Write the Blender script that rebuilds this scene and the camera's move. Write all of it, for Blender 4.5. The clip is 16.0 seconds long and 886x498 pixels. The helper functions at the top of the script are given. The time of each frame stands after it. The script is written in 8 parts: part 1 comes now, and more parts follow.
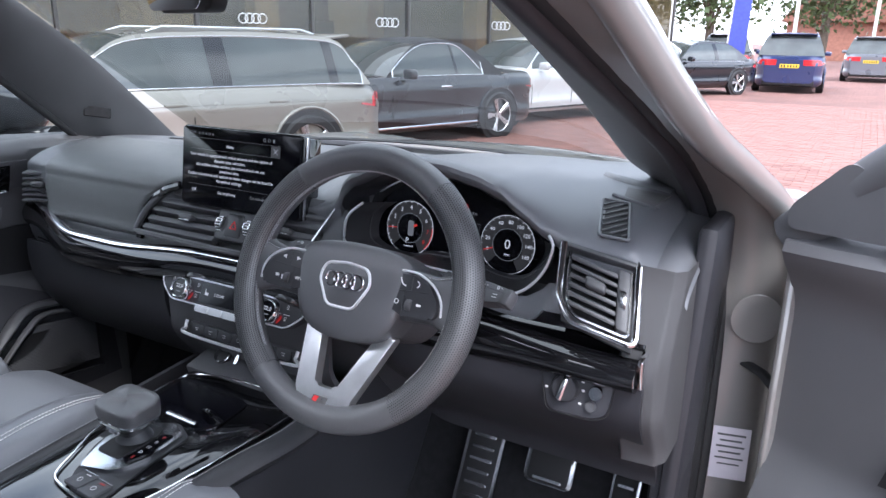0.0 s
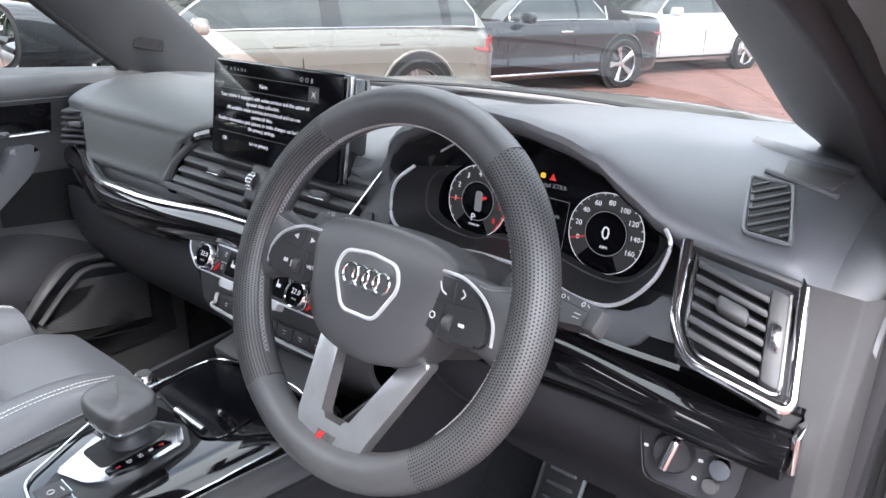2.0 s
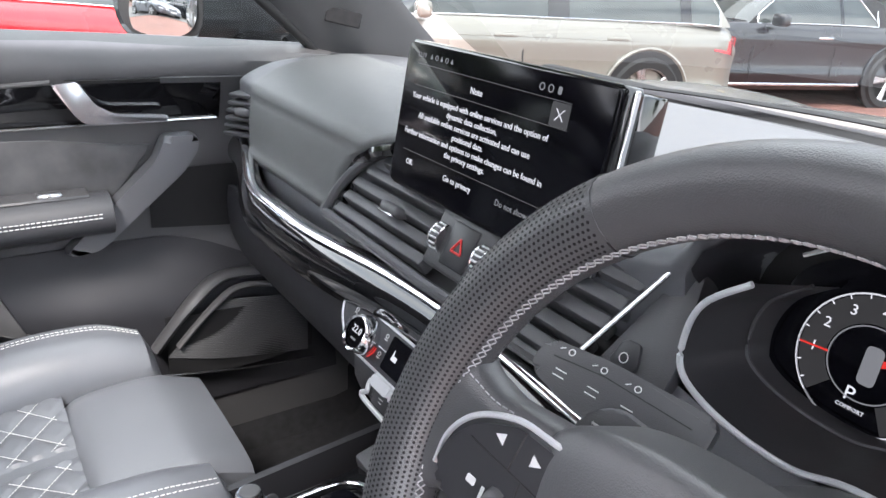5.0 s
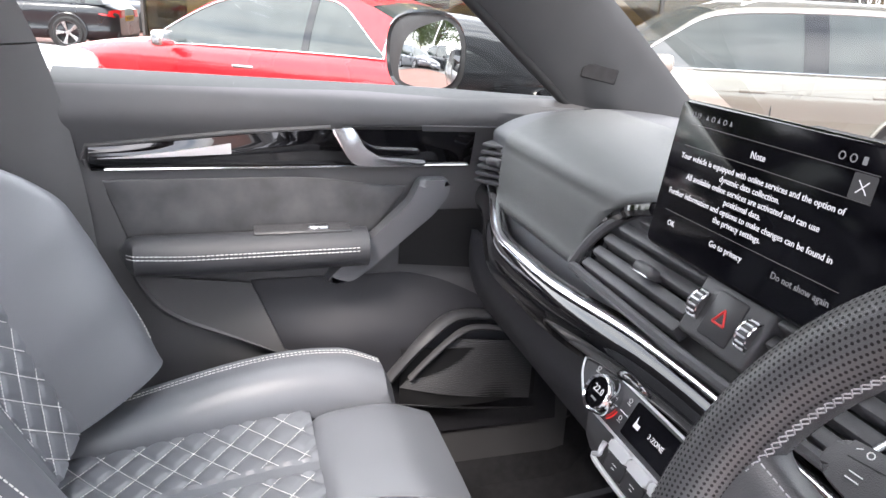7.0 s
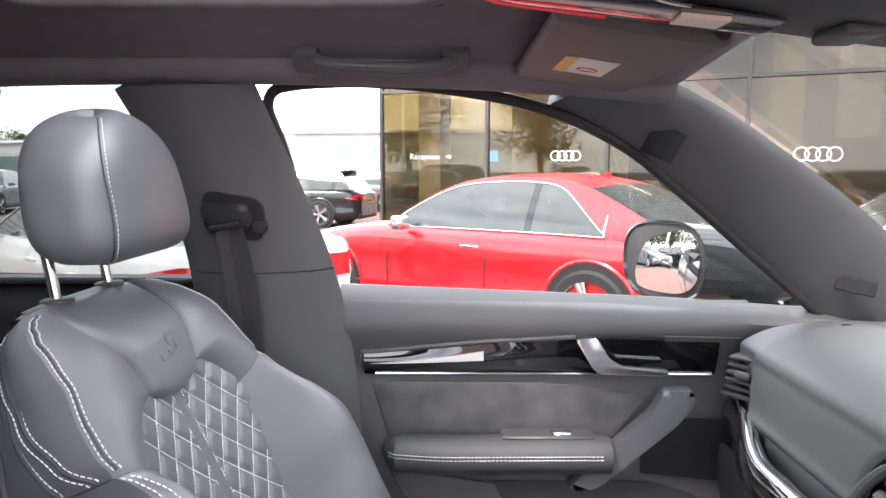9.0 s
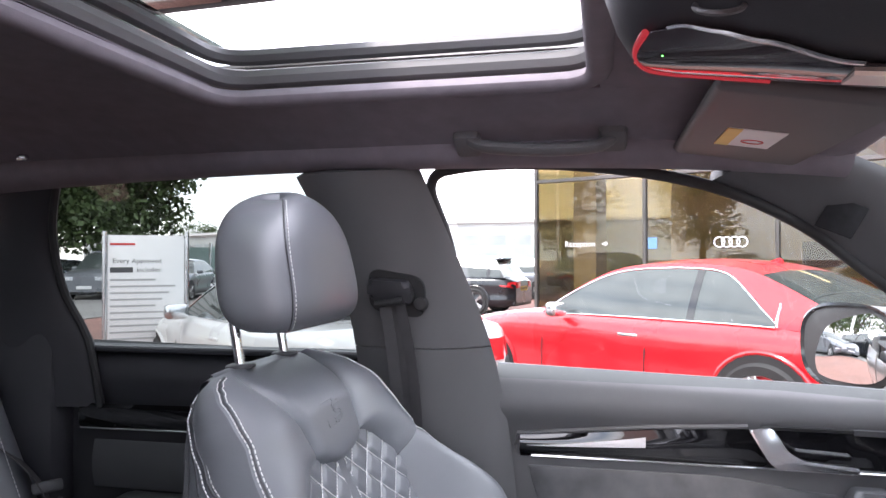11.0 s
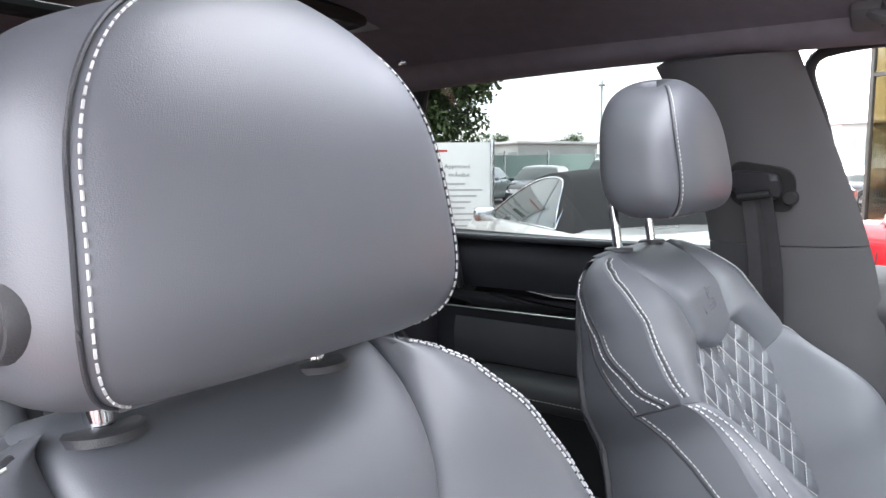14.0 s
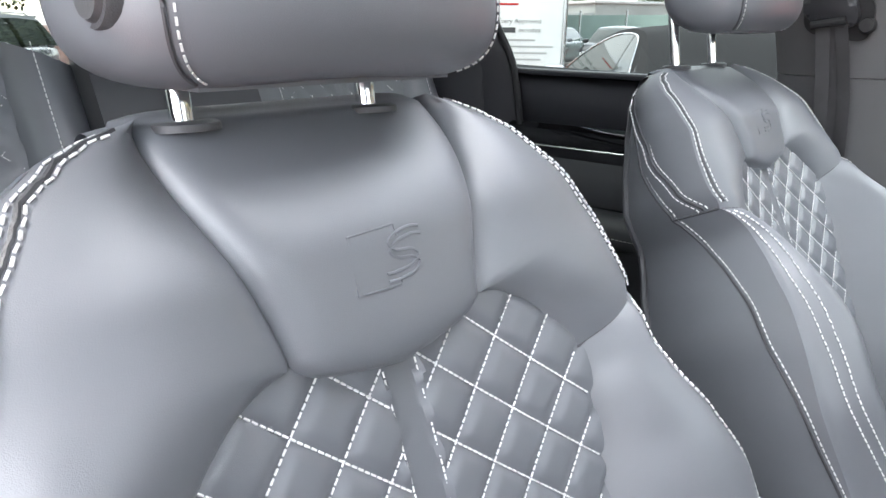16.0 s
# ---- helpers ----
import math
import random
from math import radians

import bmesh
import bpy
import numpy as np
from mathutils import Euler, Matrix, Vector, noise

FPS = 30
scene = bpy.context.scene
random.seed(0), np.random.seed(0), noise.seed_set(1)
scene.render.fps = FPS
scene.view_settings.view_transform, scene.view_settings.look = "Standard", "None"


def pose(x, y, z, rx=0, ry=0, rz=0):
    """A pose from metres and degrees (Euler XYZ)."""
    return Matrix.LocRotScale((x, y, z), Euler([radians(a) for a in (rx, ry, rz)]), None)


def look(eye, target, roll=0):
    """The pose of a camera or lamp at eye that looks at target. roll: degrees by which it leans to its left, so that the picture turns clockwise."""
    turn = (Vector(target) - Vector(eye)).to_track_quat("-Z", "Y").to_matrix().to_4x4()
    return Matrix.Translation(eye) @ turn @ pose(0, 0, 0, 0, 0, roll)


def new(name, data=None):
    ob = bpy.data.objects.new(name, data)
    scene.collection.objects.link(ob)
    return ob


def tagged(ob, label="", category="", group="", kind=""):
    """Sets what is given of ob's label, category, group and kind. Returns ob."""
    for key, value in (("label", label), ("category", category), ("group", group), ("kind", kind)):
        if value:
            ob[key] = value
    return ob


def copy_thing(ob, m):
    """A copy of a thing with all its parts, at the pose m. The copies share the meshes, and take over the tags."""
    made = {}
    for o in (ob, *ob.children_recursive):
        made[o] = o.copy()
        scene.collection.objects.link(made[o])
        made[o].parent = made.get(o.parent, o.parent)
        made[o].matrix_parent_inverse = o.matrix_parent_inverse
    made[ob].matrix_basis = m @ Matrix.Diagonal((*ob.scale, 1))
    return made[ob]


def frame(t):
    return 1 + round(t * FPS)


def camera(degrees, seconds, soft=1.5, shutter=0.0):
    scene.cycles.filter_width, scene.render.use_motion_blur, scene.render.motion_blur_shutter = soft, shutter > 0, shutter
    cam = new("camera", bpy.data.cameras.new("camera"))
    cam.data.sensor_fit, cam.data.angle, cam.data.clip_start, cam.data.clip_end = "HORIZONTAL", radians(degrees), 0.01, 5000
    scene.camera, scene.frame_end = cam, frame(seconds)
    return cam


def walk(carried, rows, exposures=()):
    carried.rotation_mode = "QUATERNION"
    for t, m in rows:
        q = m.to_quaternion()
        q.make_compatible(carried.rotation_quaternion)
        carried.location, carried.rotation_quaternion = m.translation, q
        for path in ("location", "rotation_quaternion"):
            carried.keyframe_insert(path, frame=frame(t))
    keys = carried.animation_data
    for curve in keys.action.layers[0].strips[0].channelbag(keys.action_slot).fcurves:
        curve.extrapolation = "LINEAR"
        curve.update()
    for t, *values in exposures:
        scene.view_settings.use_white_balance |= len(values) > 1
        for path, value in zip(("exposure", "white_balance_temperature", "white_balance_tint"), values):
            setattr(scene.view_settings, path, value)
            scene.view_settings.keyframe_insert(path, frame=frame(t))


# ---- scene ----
cam = camera(63.2, 16.0)
PATH = [
    (0, (0.938, -0.716, 1.327), (-0.013, 0.95, 0.762), 1.0),
    (0.5, (0.931, -0.587, 1.306), (-0.145, 0.976, 0.674), 0.6),
    (1, (0.907, -0.538, 1.303), (-0.232, 0.959, 0.624), 0.7),
    (1.5, (0.866, -0.509, 1.285), (-0.265, 0.987, 0.59), 0.8),
    (2, (0.829, -0.439, 1.282), (-0.347, 1.018, 0.58), 1.3),
    (2.5, (0.804, -0.329, 1.273), (-0.464, 1.047, 0.567), 1.8),
    (3, (0.751, -0.249, 1.263), (-0.587, 1.058, 0.554), 2.2),
    (3.5, (0.66, -0.219, 1.255), (-0.712, 1.047, 0.538), 2.3),
    (6, (0.449, -0.165, 1.232), (-1.212, 0.68, 0.506), 3.9),
    (6.5, (0.45, -0.181, 1.232), (-1.287, 0.524, 0.536), 3.5),
    (7, (0.461, -0.211, 1.24), (-1.348, 0.344, 0.593), 2.9),
    (7.5, (0.474, -0.235, 1.251), (-1.397, 0.173, 0.676), 2.3),
    (8, (0.482, -0.26, 1.272), (-1.443, 0.0, 0.797), 1.5),
    (8.5, (0.491, -0.271, 1.294), (-1.473, -0.145, 0.939), 0.7),
    (9, (0.504, -0.274, 1.325), (-1.484, -0.285, 1.109), 0.1),
    (9.5, (0.52, -0.273, 1.344), (-1.474, -0.404, 1.269), -0.4),
    (12, (0.519, -0.292, 1.284), (-1.373, -0.938, 1.224), -0.1),
    (12.5, (0.526, -0.311, 1.282), (-1.314, -1.088, 1.172), -0.3),
    (13, (0.547, -0.333, 1.291), (-1.217, -1.264, 1.143), -0.5),
    (13.5, (0.569, -0.359, 1.293), (-1.123, -1.41, 1.114), -0.3),
    (14, (0.589, -0.369, 1.283), (-1.036, -1.513, 1.06), -0.2),
    (14.5, (0.597, -0.363, 1.273), (-0.98, -1.559, 0.983), 0.1),
    (15, (0.602, -0.352, 1.259), (-0.935, -1.572, 0.871), 0.7),
    (15.5, (0.609, -0.341, 1.241), (-0.896, -1.567, 0.759), 1.0),
    (16, (0.623, -0.323, 1.222), (-0.835, -1.561, 0.636), 0.8),
]
walk(cam, [(t, look(eye, target, roll)) for t, eye, target, roll in PATH], [(0.0, 1.90, 5850, 13), (0.5, 2.21, 5950, 13), (1.0, 2.38, 6200, 13), (3.7, 2.43, 6300, 12), (6.5, 2.72, 6600, 15), (9.5, 2.58, 6650, 17), (12.5, 2.52, 6150, 19), (14.5, 2.78, 6550, 11), (15.0, 2.87, 6550, 10), (16.0, 2.95, 6550, 10)])

# ---- sky, sun, exposure ----
GROUND = -0.10
world = bpy.data.worlds.new("sky")
scene.world = world
world.use_nodes = True
wn, wl = world.node_tree.nodes, world.node_tree.links
sky = wn.new("ShaderNodeTexSky")
sky.sky_type, sky.sun_disc = "NISHITA", False
sky.sun_elevation, sky.sun_rotation = radians(48), radians(-150)
cloud_at = wn.new("ShaderNodeTexCoord")
cloud_map = wn.new("ShaderNodeMapping")
cloud_map.inputs["Scale"].default_value = (1.6, 1.6, 5.0)
clouds = wn.new("ShaderNodeTexNoise")
clouds.inputs["Scale"].default_value, clouds.inputs["Detail"].default_value = 1.6, 8.0
cloud_ramp = wn.new("ShaderNodeValToRGB")
cloud_ramp.color_ramp.elements[0].position, cloud_ramp.color_ramp.elements[1].position = 0.36, 0.56
cloud_ramp.color_ramp.elements[0].color, cloud_ramp.color_ramp.elements[1].color = (0.25, 0.25, 0.25, 1), (1, 1, 1, 1)
cloud_mix = wn.new("ShaderNodeMixRGB")
cloud_mix.inputs[2].default_value = (10.5, 10.7, 11.2, 1)
wl.new(cloud_at.outputs["Generated"], cloud_map.inputs[0])
wl.new(cloud_map.outputs[0], clouds.inputs["Vector"])
wl.new(clouds.outputs[0], cloud_ramp.inputs[0])
wl.new(cloud_ramp.outputs[0], cloud_mix.inputs[0])
wl.new(sky.outputs[0], cloud_mix.inputs[1])
wl.new(cloud_mix.outputs[0], wn["Background"].inputs[0])
wn["Background"].inputs[1].default_value = 0.12
sun = new("sun", bpy.data.lights.new("sun", "SUN"))
sun.data.energy, sun.data.angle, sun.data.color = 1.15, radians(16), (1.0, 0.95, 0.88)
sun.matrix_world = look((0, 0, 0), (-0.55, 0.45, -0.95))

# ---- materials ----
def material(name, col, rough=0.5, metal=0.0, var=0.12, scale=12.0, bump=0.0, bscale=400.0, coat=0.0, fine="noise", spec=0.5, per=0.0):
    """A surface with broad tone variation, fine relief and varied gloss."""
    m = bpy.data.materials.new(name)
    m.use_nodes = True
    n, l = m.node_tree.nodes, m.node_tree.links
    b = n["Principled BSDF"]
    b.inputs["Metallic"].default_value, b.inputs["Coat Weight"].default_value = metal, coat
    b.inputs["Specular IOR Level"].default_value = spec
    b.inputs["Coat Roughness"].default_value = 0.03
    at = n.new("ShaderNodeTexCoord")
    big = n.new("ShaderNodeTexNoise")
    big.inputs["Scale"].default_value, big.inputs["Detail"].default_value = scale, 5.0
    l.new(at.outputs["Object"], big.inputs["Vector"])
    ramp = n.new("ShaderNodeValToRGB")
    ramp.color_ramp.elements[0].position, ramp.color_ramp.elements[1].position = 0.3, 0.7
    ramp.color_ramp.elements[0].color = (*[c * (1 - var) for c in col], 1)
    ramp.color_ramp.elements[1].color = (*[min(1, c * (1 + var)) for c in col], 1)
    l.new(big.outputs[0], ramp.inputs[0])
    out = ramp.outputs[0]
    if per:
        info, hsv = n.new("ShaderNodeObjectInfo"), n.new("ShaderNodeHueSaturation")
        span = n.new("ShaderNodeMapRange")
        span.inputs[3].default_value, span.inputs[4].default_value = 1 - per, 1 + per
        l.new(info.outputs["Random"], span.inputs[0])
        l.new(span.outputs[0], hsv.inputs["Value"])
        l.new(out, hsv.inputs["Color"])
        out = hsv.outputs[0]
    l.new(out, b.inputs["Base Color"])
    gloss = n.new("ShaderNodeMapRange")
    gloss.inputs[3].default_value, gloss.inputs[4].default_value = max(0.01, rough * 0.88), min(1, rough * 1.12)
    l.new(big.outputs[0], gloss.inputs[0])
    l.new(gloss.outputs[0], b.inputs["Roughness"])
    if bump:
        tex = n.new("ShaderNodeTexVoronoi" if fine == "grain" else "ShaderNodeTexNoise")
        tex.inputs["Scale"].default_value = bscale
        l.new(at.outputs["Object"], tex.inputs["Vector"])
        rel = n.new("ShaderNodeBump")
        rel.inputs["Strength"].default_value, rel.inputs["Distance"].default_value = bump, 0.001
        l.new(tex.outputs[0], rel.inputs["Height"])
        l.new(rel.outputs[0], b.inputs["Normal"])
    return m


def glowing(name, col, strength):
    m = bpy.data.materials.new(name)
    m.use_nodes = True
    b = m.node_tree.nodes["Principled BSDF"]
    b.inputs["Base Color"].default_value = (0.01, 0.01, 0.01, 1)
    b.inputs["Emission Color"].default_value, b.inputs["Emission Strength"].default_value = (*col, 1), strength
    return m


def clear(name, tint, mirror=0.08, dark=0.0):
    """Thin glass: see-through with a tint, and reflecting more at a slant."""
    m = bpy.data.materials.new(name)
    m.use_nodes = True
    n, l = m.node_tree.nodes, m.node_tree.links
    n.remove(n["Principled BSDF"])
    see, shine, mix, facing_node = n.new("ShaderNodeBsdfTransparent"), n.new("ShaderNodeBsdfGlossy"), n.new("ShaderNodeMixShader"), n.new("ShaderNodeLayerWeight")
    see.inputs[0].default_value, shine.inputs["Roughness"].default_value = (*tint, 1), 0.01
    facing_node.inputs[0].default_value = 0.5
    power, add = n.new("ShaderNodeMath"), n.new("ShaderNodeMath")
    power.operation, power.inputs[1].default_value = "POWER", 4.0
    add.operation, add.inputs[1].default_value, add.inputs[2].default_value = "MULTIPLY_ADD", 0.8, 0.03 + mirror
    l.new(facing_node.outputs["Facing"], power.inputs[0])
    l.new(power.outputs[0], add.inputs[0])
    l.new(add.outputs[0], mix.inputs[0])
    l.new(see.outputs[0], mix.inputs[1])
    l.new(shine.outputs[0], mix.inputs[2])
    l.new(mix.outputs[0], n["Material Output"].inputs[0])
    return m


LEATHER = material("grey leather", (0.138, 0.144, 0.160), 0.41, var=0.08, scale=6, bump=0.10, bscale=1700, fine="grain", spec=1.0)
LEATHER_DARK = material("dark leather", (0.055, 0.056, 0.062), 0.45, var=0.1, scale=6, bump=0.25, bscale=900, fine="grain", spec=0.6)
RIM_LEATHER = material("rim leather", (0.074, 0.074, 0.077), 0.38, var=0.1, scale=20, bump=0.2, bscale=1200, fine="grain", spec=1.0)
SOFT = material("soft dash skin", (0.115, 0.118, 0.128), 0.42, var=0.06, scale=5, bump=0.2, bscale=1100, fine="grain", spec=1.0)
PLASTIC = material("dark plastic", (0.070, 0.070, 0.074), 0.45, var=0.08, scale=9, bump=0.2, bscale=1300, fine="grain", spec=0.6)
PLASTIC_MID = material("mid grey plastic", (0.105, 0.103, 0.105), 0.55, var=0.06, scale=7, bump=0.25, bscale=1300, fine="grain")
BLACK = material("matt black", (0.014, 0.014, 0.015), 0.6, var=0.2, scale=20)
PIANO = material("piano black", (0.006, 0.006, 0.007), 0.04, var=0.3, scale=3, coat=0.6)
CHROME = material("satin chrome", (0.72, 0.73, 0.75), 0.22, metal=1.0, var=0.05, scale=30)
BRIGHT = material("bright chrome", (0.85, 0.86, 0.88), 0.1, metal=1.0, var=0.03, scale=30)
ALUMINIUM = material("satin aluminium", (0.72, 0.72, 0.73), 0.30, metal=0.92, var=0.06, scale=40)
SATIN = material("pale satin metal", (0.78, 0.79, 0.81), 0.34, metal=0.45, var=0.04, scale=30)
DOOR_SKIN = material("door card plastic", (0.090, 0.089, 0.092), 0.48, var=0.07, scale=7, bump=0.25, bscale=1300, fine="grain", spec=0.7)
SWITCH_BLACK = material("switch black", (0.028, 0.028, 0.031), 0.42, var=0.08, scale=20)
HOLE = material("perforation shade", (0.010, 0.010, 0.011), 0.7, var=0.1, scale=20)
GREY_THREAD = material("grey thread", (0.42, 0.42, 0.43), 0.8, var=0.1, scale=80)
HUB_SKIN = material("hub skin", (0.082, 0.082, 0.086), 0.40, var=0.06, scale=9, bump=0.2, bscale=1200, fine="grain", spec=0.9)
# dark trim; on the rear doors the cabin plastic with shade in its colour
DARK_SHADED_TRIM = material("dark or shade-darkened trim plastic", (0.032, 0.032, 0.037), 0.5, var=0.08, scale=9, bump=0.2, bscale=1300, fine="grain")
HEADLINER = material("headliner cloth", (0.185, 0.165, 0.185), 0.9, var=0.10, scale=30, bump=0.4, bscale=700)
SPEAKER_MESH = material("speaker mesh", (0.028, 0.028, 0.03), 0.95, var=0.15, scale=60, bump=0.6, bscale=1500, spec=0.08)
SUEDE = material("grey suede", (0.095, 0.095, 0.10), 0.95, var=0.3, scale=16, bump=0.4, bscale=900)
CARPET = material("carpet", (0.016, 0.016, 0.018), 0.98, var=0.35, scale=60, bump=0.8, bscale=600)
RUBBER = material("rubber", (0.018, 0.018, 0.019), 0.65, var=0.2, scale=15)
WEBBING = material("belt webbing", (0.05, 0.048, 0.05), 0.7, var=0.15, scale=50, bump=0.5, bscale=900)
THREAD = material("white thread", (0.75, 0.75, 0.74), 0.8, var=0.08, scale=80)
INK = material("white marking", (0.7, 0.7, 0.7), 0.6, var=0.03)
RED_INK = material("red marking", (0.6, 0.03, 0.03), 0.5, var=0.05)
BODY_GREY = material("grey car paint", (0.215, 0.205, 0.195), 0.3, var=0.05, scale=3, coat=0.8)
SCREEN_BLACK = material("screen glass", (0.004, 0.004, 0.006), 0.12, var=0.2, scale=3, spec=0.22)
GLOW_WHITE = glowing("lit white", (0.9, 0.92, 1.0), 0.16)
GLOW_GREY = glowing("lit grey", (0.6, 0.62, 0.68), 0.06)
GLOW_RED = glowing("lit red", (1.0, 0.04, 0.03), 0.14)
GLOW_AMBER = glowing("lit amber", (1.0, 0.55, 0.05), 0.2)
GLASS = clear("window glass", (0.70, 0.74, 0.72), 0.0)
GLASS_SCREEN = clear("windscreen glass", (0.57, 0.60, 0.585), 0.0)
GLASS_TINT = clear("privacy glass", (0.23, 0.255, 0.245), 0.0)
MIRROR = material("mirror", (0.9, 0.9, 0.9), 0.01, metal=1.0, var=0.01)


# ---- mesh helpers ----
def thing(name, label, category, group="", kind="", at=(0, 0, 0)):
    ob = new(name)
    ob.empty_display_size = 0.05
    ob.matrix_world = at if isinstance(at, Matrix) else Matrix.Translation(at)
    return tagged(ob, label, category, group, kind)


def part(name, bm, mat, parent=None, label="", flat=False, m=None):
    """Links a bmesh as one mesh object under a thing or a part."""
    me = bpy.data.meshes.new(name)
    bmesh.ops.recalc_face_normals(bm, faces=bm.faces)
    bm.to_mesh(me)
    bm.free()
    me.materials.append(mat)
    if not flat:
        me.polygons.foreach_set("use_smooth", [True] * len(me.polygons))
        me.set_sharp_from_angle(angle=radians(40))
    ob = new(name, me)
    ob.parent = parent
    if m is not None:
        ob.matrix_local = m
    if label:
        tagged(ob, label)
    return ob


def shared(name, me, parent, m):
    ob = new(name, me)
    ob.parent = parent
    ob.matrix_local = m
    return ob


def ramp01(x, a, b):
    t = min(1.0, max(0.0, (x - a) / (b - a)))
    return t * t * (3 - 2 * t)


def spline(ctrl, n, closed=False):
    """n points on a smooth curve through the control points."""
    p = [Vector(c) for c in ctrl]
    k, out = len(p), []
    spans = k if closed else k - 1
    for i in range(n if closed else n):
        s = i * spans / (n if closed else n - 1)
        j = min(int(s), spans - 1)
        t = s - j
        if closed:
            a, b, c, d = p[(j - 1) % k], p[j], p[(j + 1) % k], p[(j + 2) % k]
        else:
            a, b, c, d = p[max(j - 1, 0)], p[j], p[min(j + 1, k - 1)], p[min(j + 2, k - 1)]
        out.append(0.5 * (2 * b + (c - a) * t + (2 * a - 5 * b + 4 * c - d) * t * t + (3 * b - a - 3 * c + d) * t ** 3))
    return out


def value(ctrl, x):
    """Smooth interpolation of (x, y) control pairs."""
    if x <= ctrl[0][0]:
        return ctrl[0][1]
    for (a, p), (b, q) in zip(ctrl, ctrl[1:]):
        if x <= b:
            return p + (q - p) * ramp01(x, a, b) * 0.5 + (q - p) * (x - a) / (b - a) * 0.5
    return ctrl[-1][1]


def sheet(fn, nu, nv, wrap=False, thick=0.0):
    """A surface fn(u, v) -> place over the unit square; wrap closes it in u."""
    bm = bmesh.new()
    cols = nu if wrap else nu + 1
    vs = [[bm.verts.new(fn(i / nu, j / nv)) for j in range(nv + 1)] for i in range(cols)]
    for i in range(nu):
        a, b = vs[i], vs[(i + 1) % cols]
        for j in range(nv):
            bm.faces.new((a[j], b[j], b[j + 1], a[j + 1]))
    if thick:
        bmesh.ops.recalc_face_normals(bm, faces=bm.faces)
        bmesh.ops.solidify(bm, geom=bm.faces[:], thickness=thick)
    return bm


def box(sx, sy, sz, r=0.004, seg=2, m=None):
    bm = bmesh.new()
    bmesh.ops.create_cube(bm, size=1, matrix=Matrix.Diagonal((sx, sy, sz, 1)))
    if r:
        bmesh.ops.bevel(bm, geom=bm.edges[:], offset=min(r, 0.49 * min(sx, sy, sz)), segments=seg, profile=0.5, affect="EDGES")
    if m is not None:
        bm.transform(m)
    return bm


def prism(outline, depth, r=0.0, m=None, seg=2):
    """An outline in the xy plane made into a slab from z = 0 up to depth, its upper rim rounded."""
    bm = bmesh.new()
    low = [bm.verts.new((x, y, 0)) for x, y in outline]
    top = [bm.verts.new((x, y, depth)) for x, y in outline]
    k = len(low)
    bm.faces.new(low[::-1])
    cap = bm.faces.new(top)
    for i in range(k):
        bm.faces.new((low[i], low[(i + 1) % k], top[(i + 1) % k], top[i]))
    if r:
        bmesh.ops.bevel(bm, geom=list(cap.edges), offset=r, segments=seg, profile=0.5, affect="EDGES")
    if m is not None:
        bm.transform(m)
    return bm


def rounded(pts, r, n=4):
    """A polygon with rounded corners, as a list of pairs."""
    out, k = [], len(pts)
    for i in range(k):
        p, a, b = Vector(pts[i]), Vector(pts[i - 1]), Vector(pts[(i + 1) % k])
        d = min(r, 0.45 * (a - p).length, 0.45 * (b - p).length)
        s, e = p + (a - p).normalized() * d, p + (b - p).normalized() * d
        for j in range(n + 1):
            t = j / n
            q = s * (1 - t) ** 2 + p * 2 * t * (1 - t) + e * t * t
            out.append((q.x, q.y))
    return out


def rect(w, h, r, n=4):
    return rounded([(-w / 2, -h / 2), (w / 2, -h / 2), (w / 2, h / 2), (-w / 2, h / 2)], r, n)


def tube(path, r, n=8, closed=False, flat=1.0, up=(0, 0, 1), radius=None, bm=None, caps=True):
    """A round bar along a path; flat squeezes it across; radius(t) varies it."""
    bm = bm or bmesh.new()
    path = [Vector(p) for p in path]
    k, rings = len(path), []
    ref = Vector(up)
    for i, p in enumerate(path):
        a = path[i - 1] if i or closed else p
        b = path[(i + 1) % k] if i < k - 1 or closed else p
        d = (b - a).normalized()
        side = d.cross(ref)
        if side.length < 1e-4:
            side = d.cross(Vector((1, 0.3, 0.2)))
        side.normalize()
        above = side.cross(d).normalized()
        rr = r * (radius(i / max(1, k - 1)) if radius else 1)
        rings.append([bm.verts.new(p + rr * (math.cos(2 * math.pi * j / n) * side + flat * math.sin(2 * math.pi * j / n) * above)) for j in range(n)])
    for i in range(k if closed else k - 1):
        a, b = rings[i], rings[(i + 1) % k]
        for j in range(n):
            bm.faces.new((a[j], a[(j + 1) % n], b[(j + 1) % n], b[j]))
    if caps and not closed:
        bm.faces.new(rings[0][::-1])
        bm.faces.new(rings[-1])
    return bm


def lathe(profile, n=24, m=None):
    """Pairs (radius, height) turned round z."""
    bm = sheet(lambda u, v: (0, 0, 0), n, len(profile) - 1, wrap=True)
    bm.verts.ensure_lookup_table()
    k = len(profile)
    for i in range(n):
        for j, (r, h) in enumerate(profile):
            a = 2 * math.pi * i / n
            bm.verts[i * k + j].co = (r * math.cos(a), r * math.sin(a), h)
    bmesh.ops.remove_doubles(bm, verts=bm.verts[:], dist=1e-6)
    if m is not None:
        bm.transform(m)
    return bm


def merge(*many):
    out = bmesh.new()
    for bm in many:
        me = bpy.data.meshes.new("piece")
        bm.to_mesh(me)
        bm.free()
        out.from_mesh(me)
        bpy.data.meshes.remove(me)
    return out


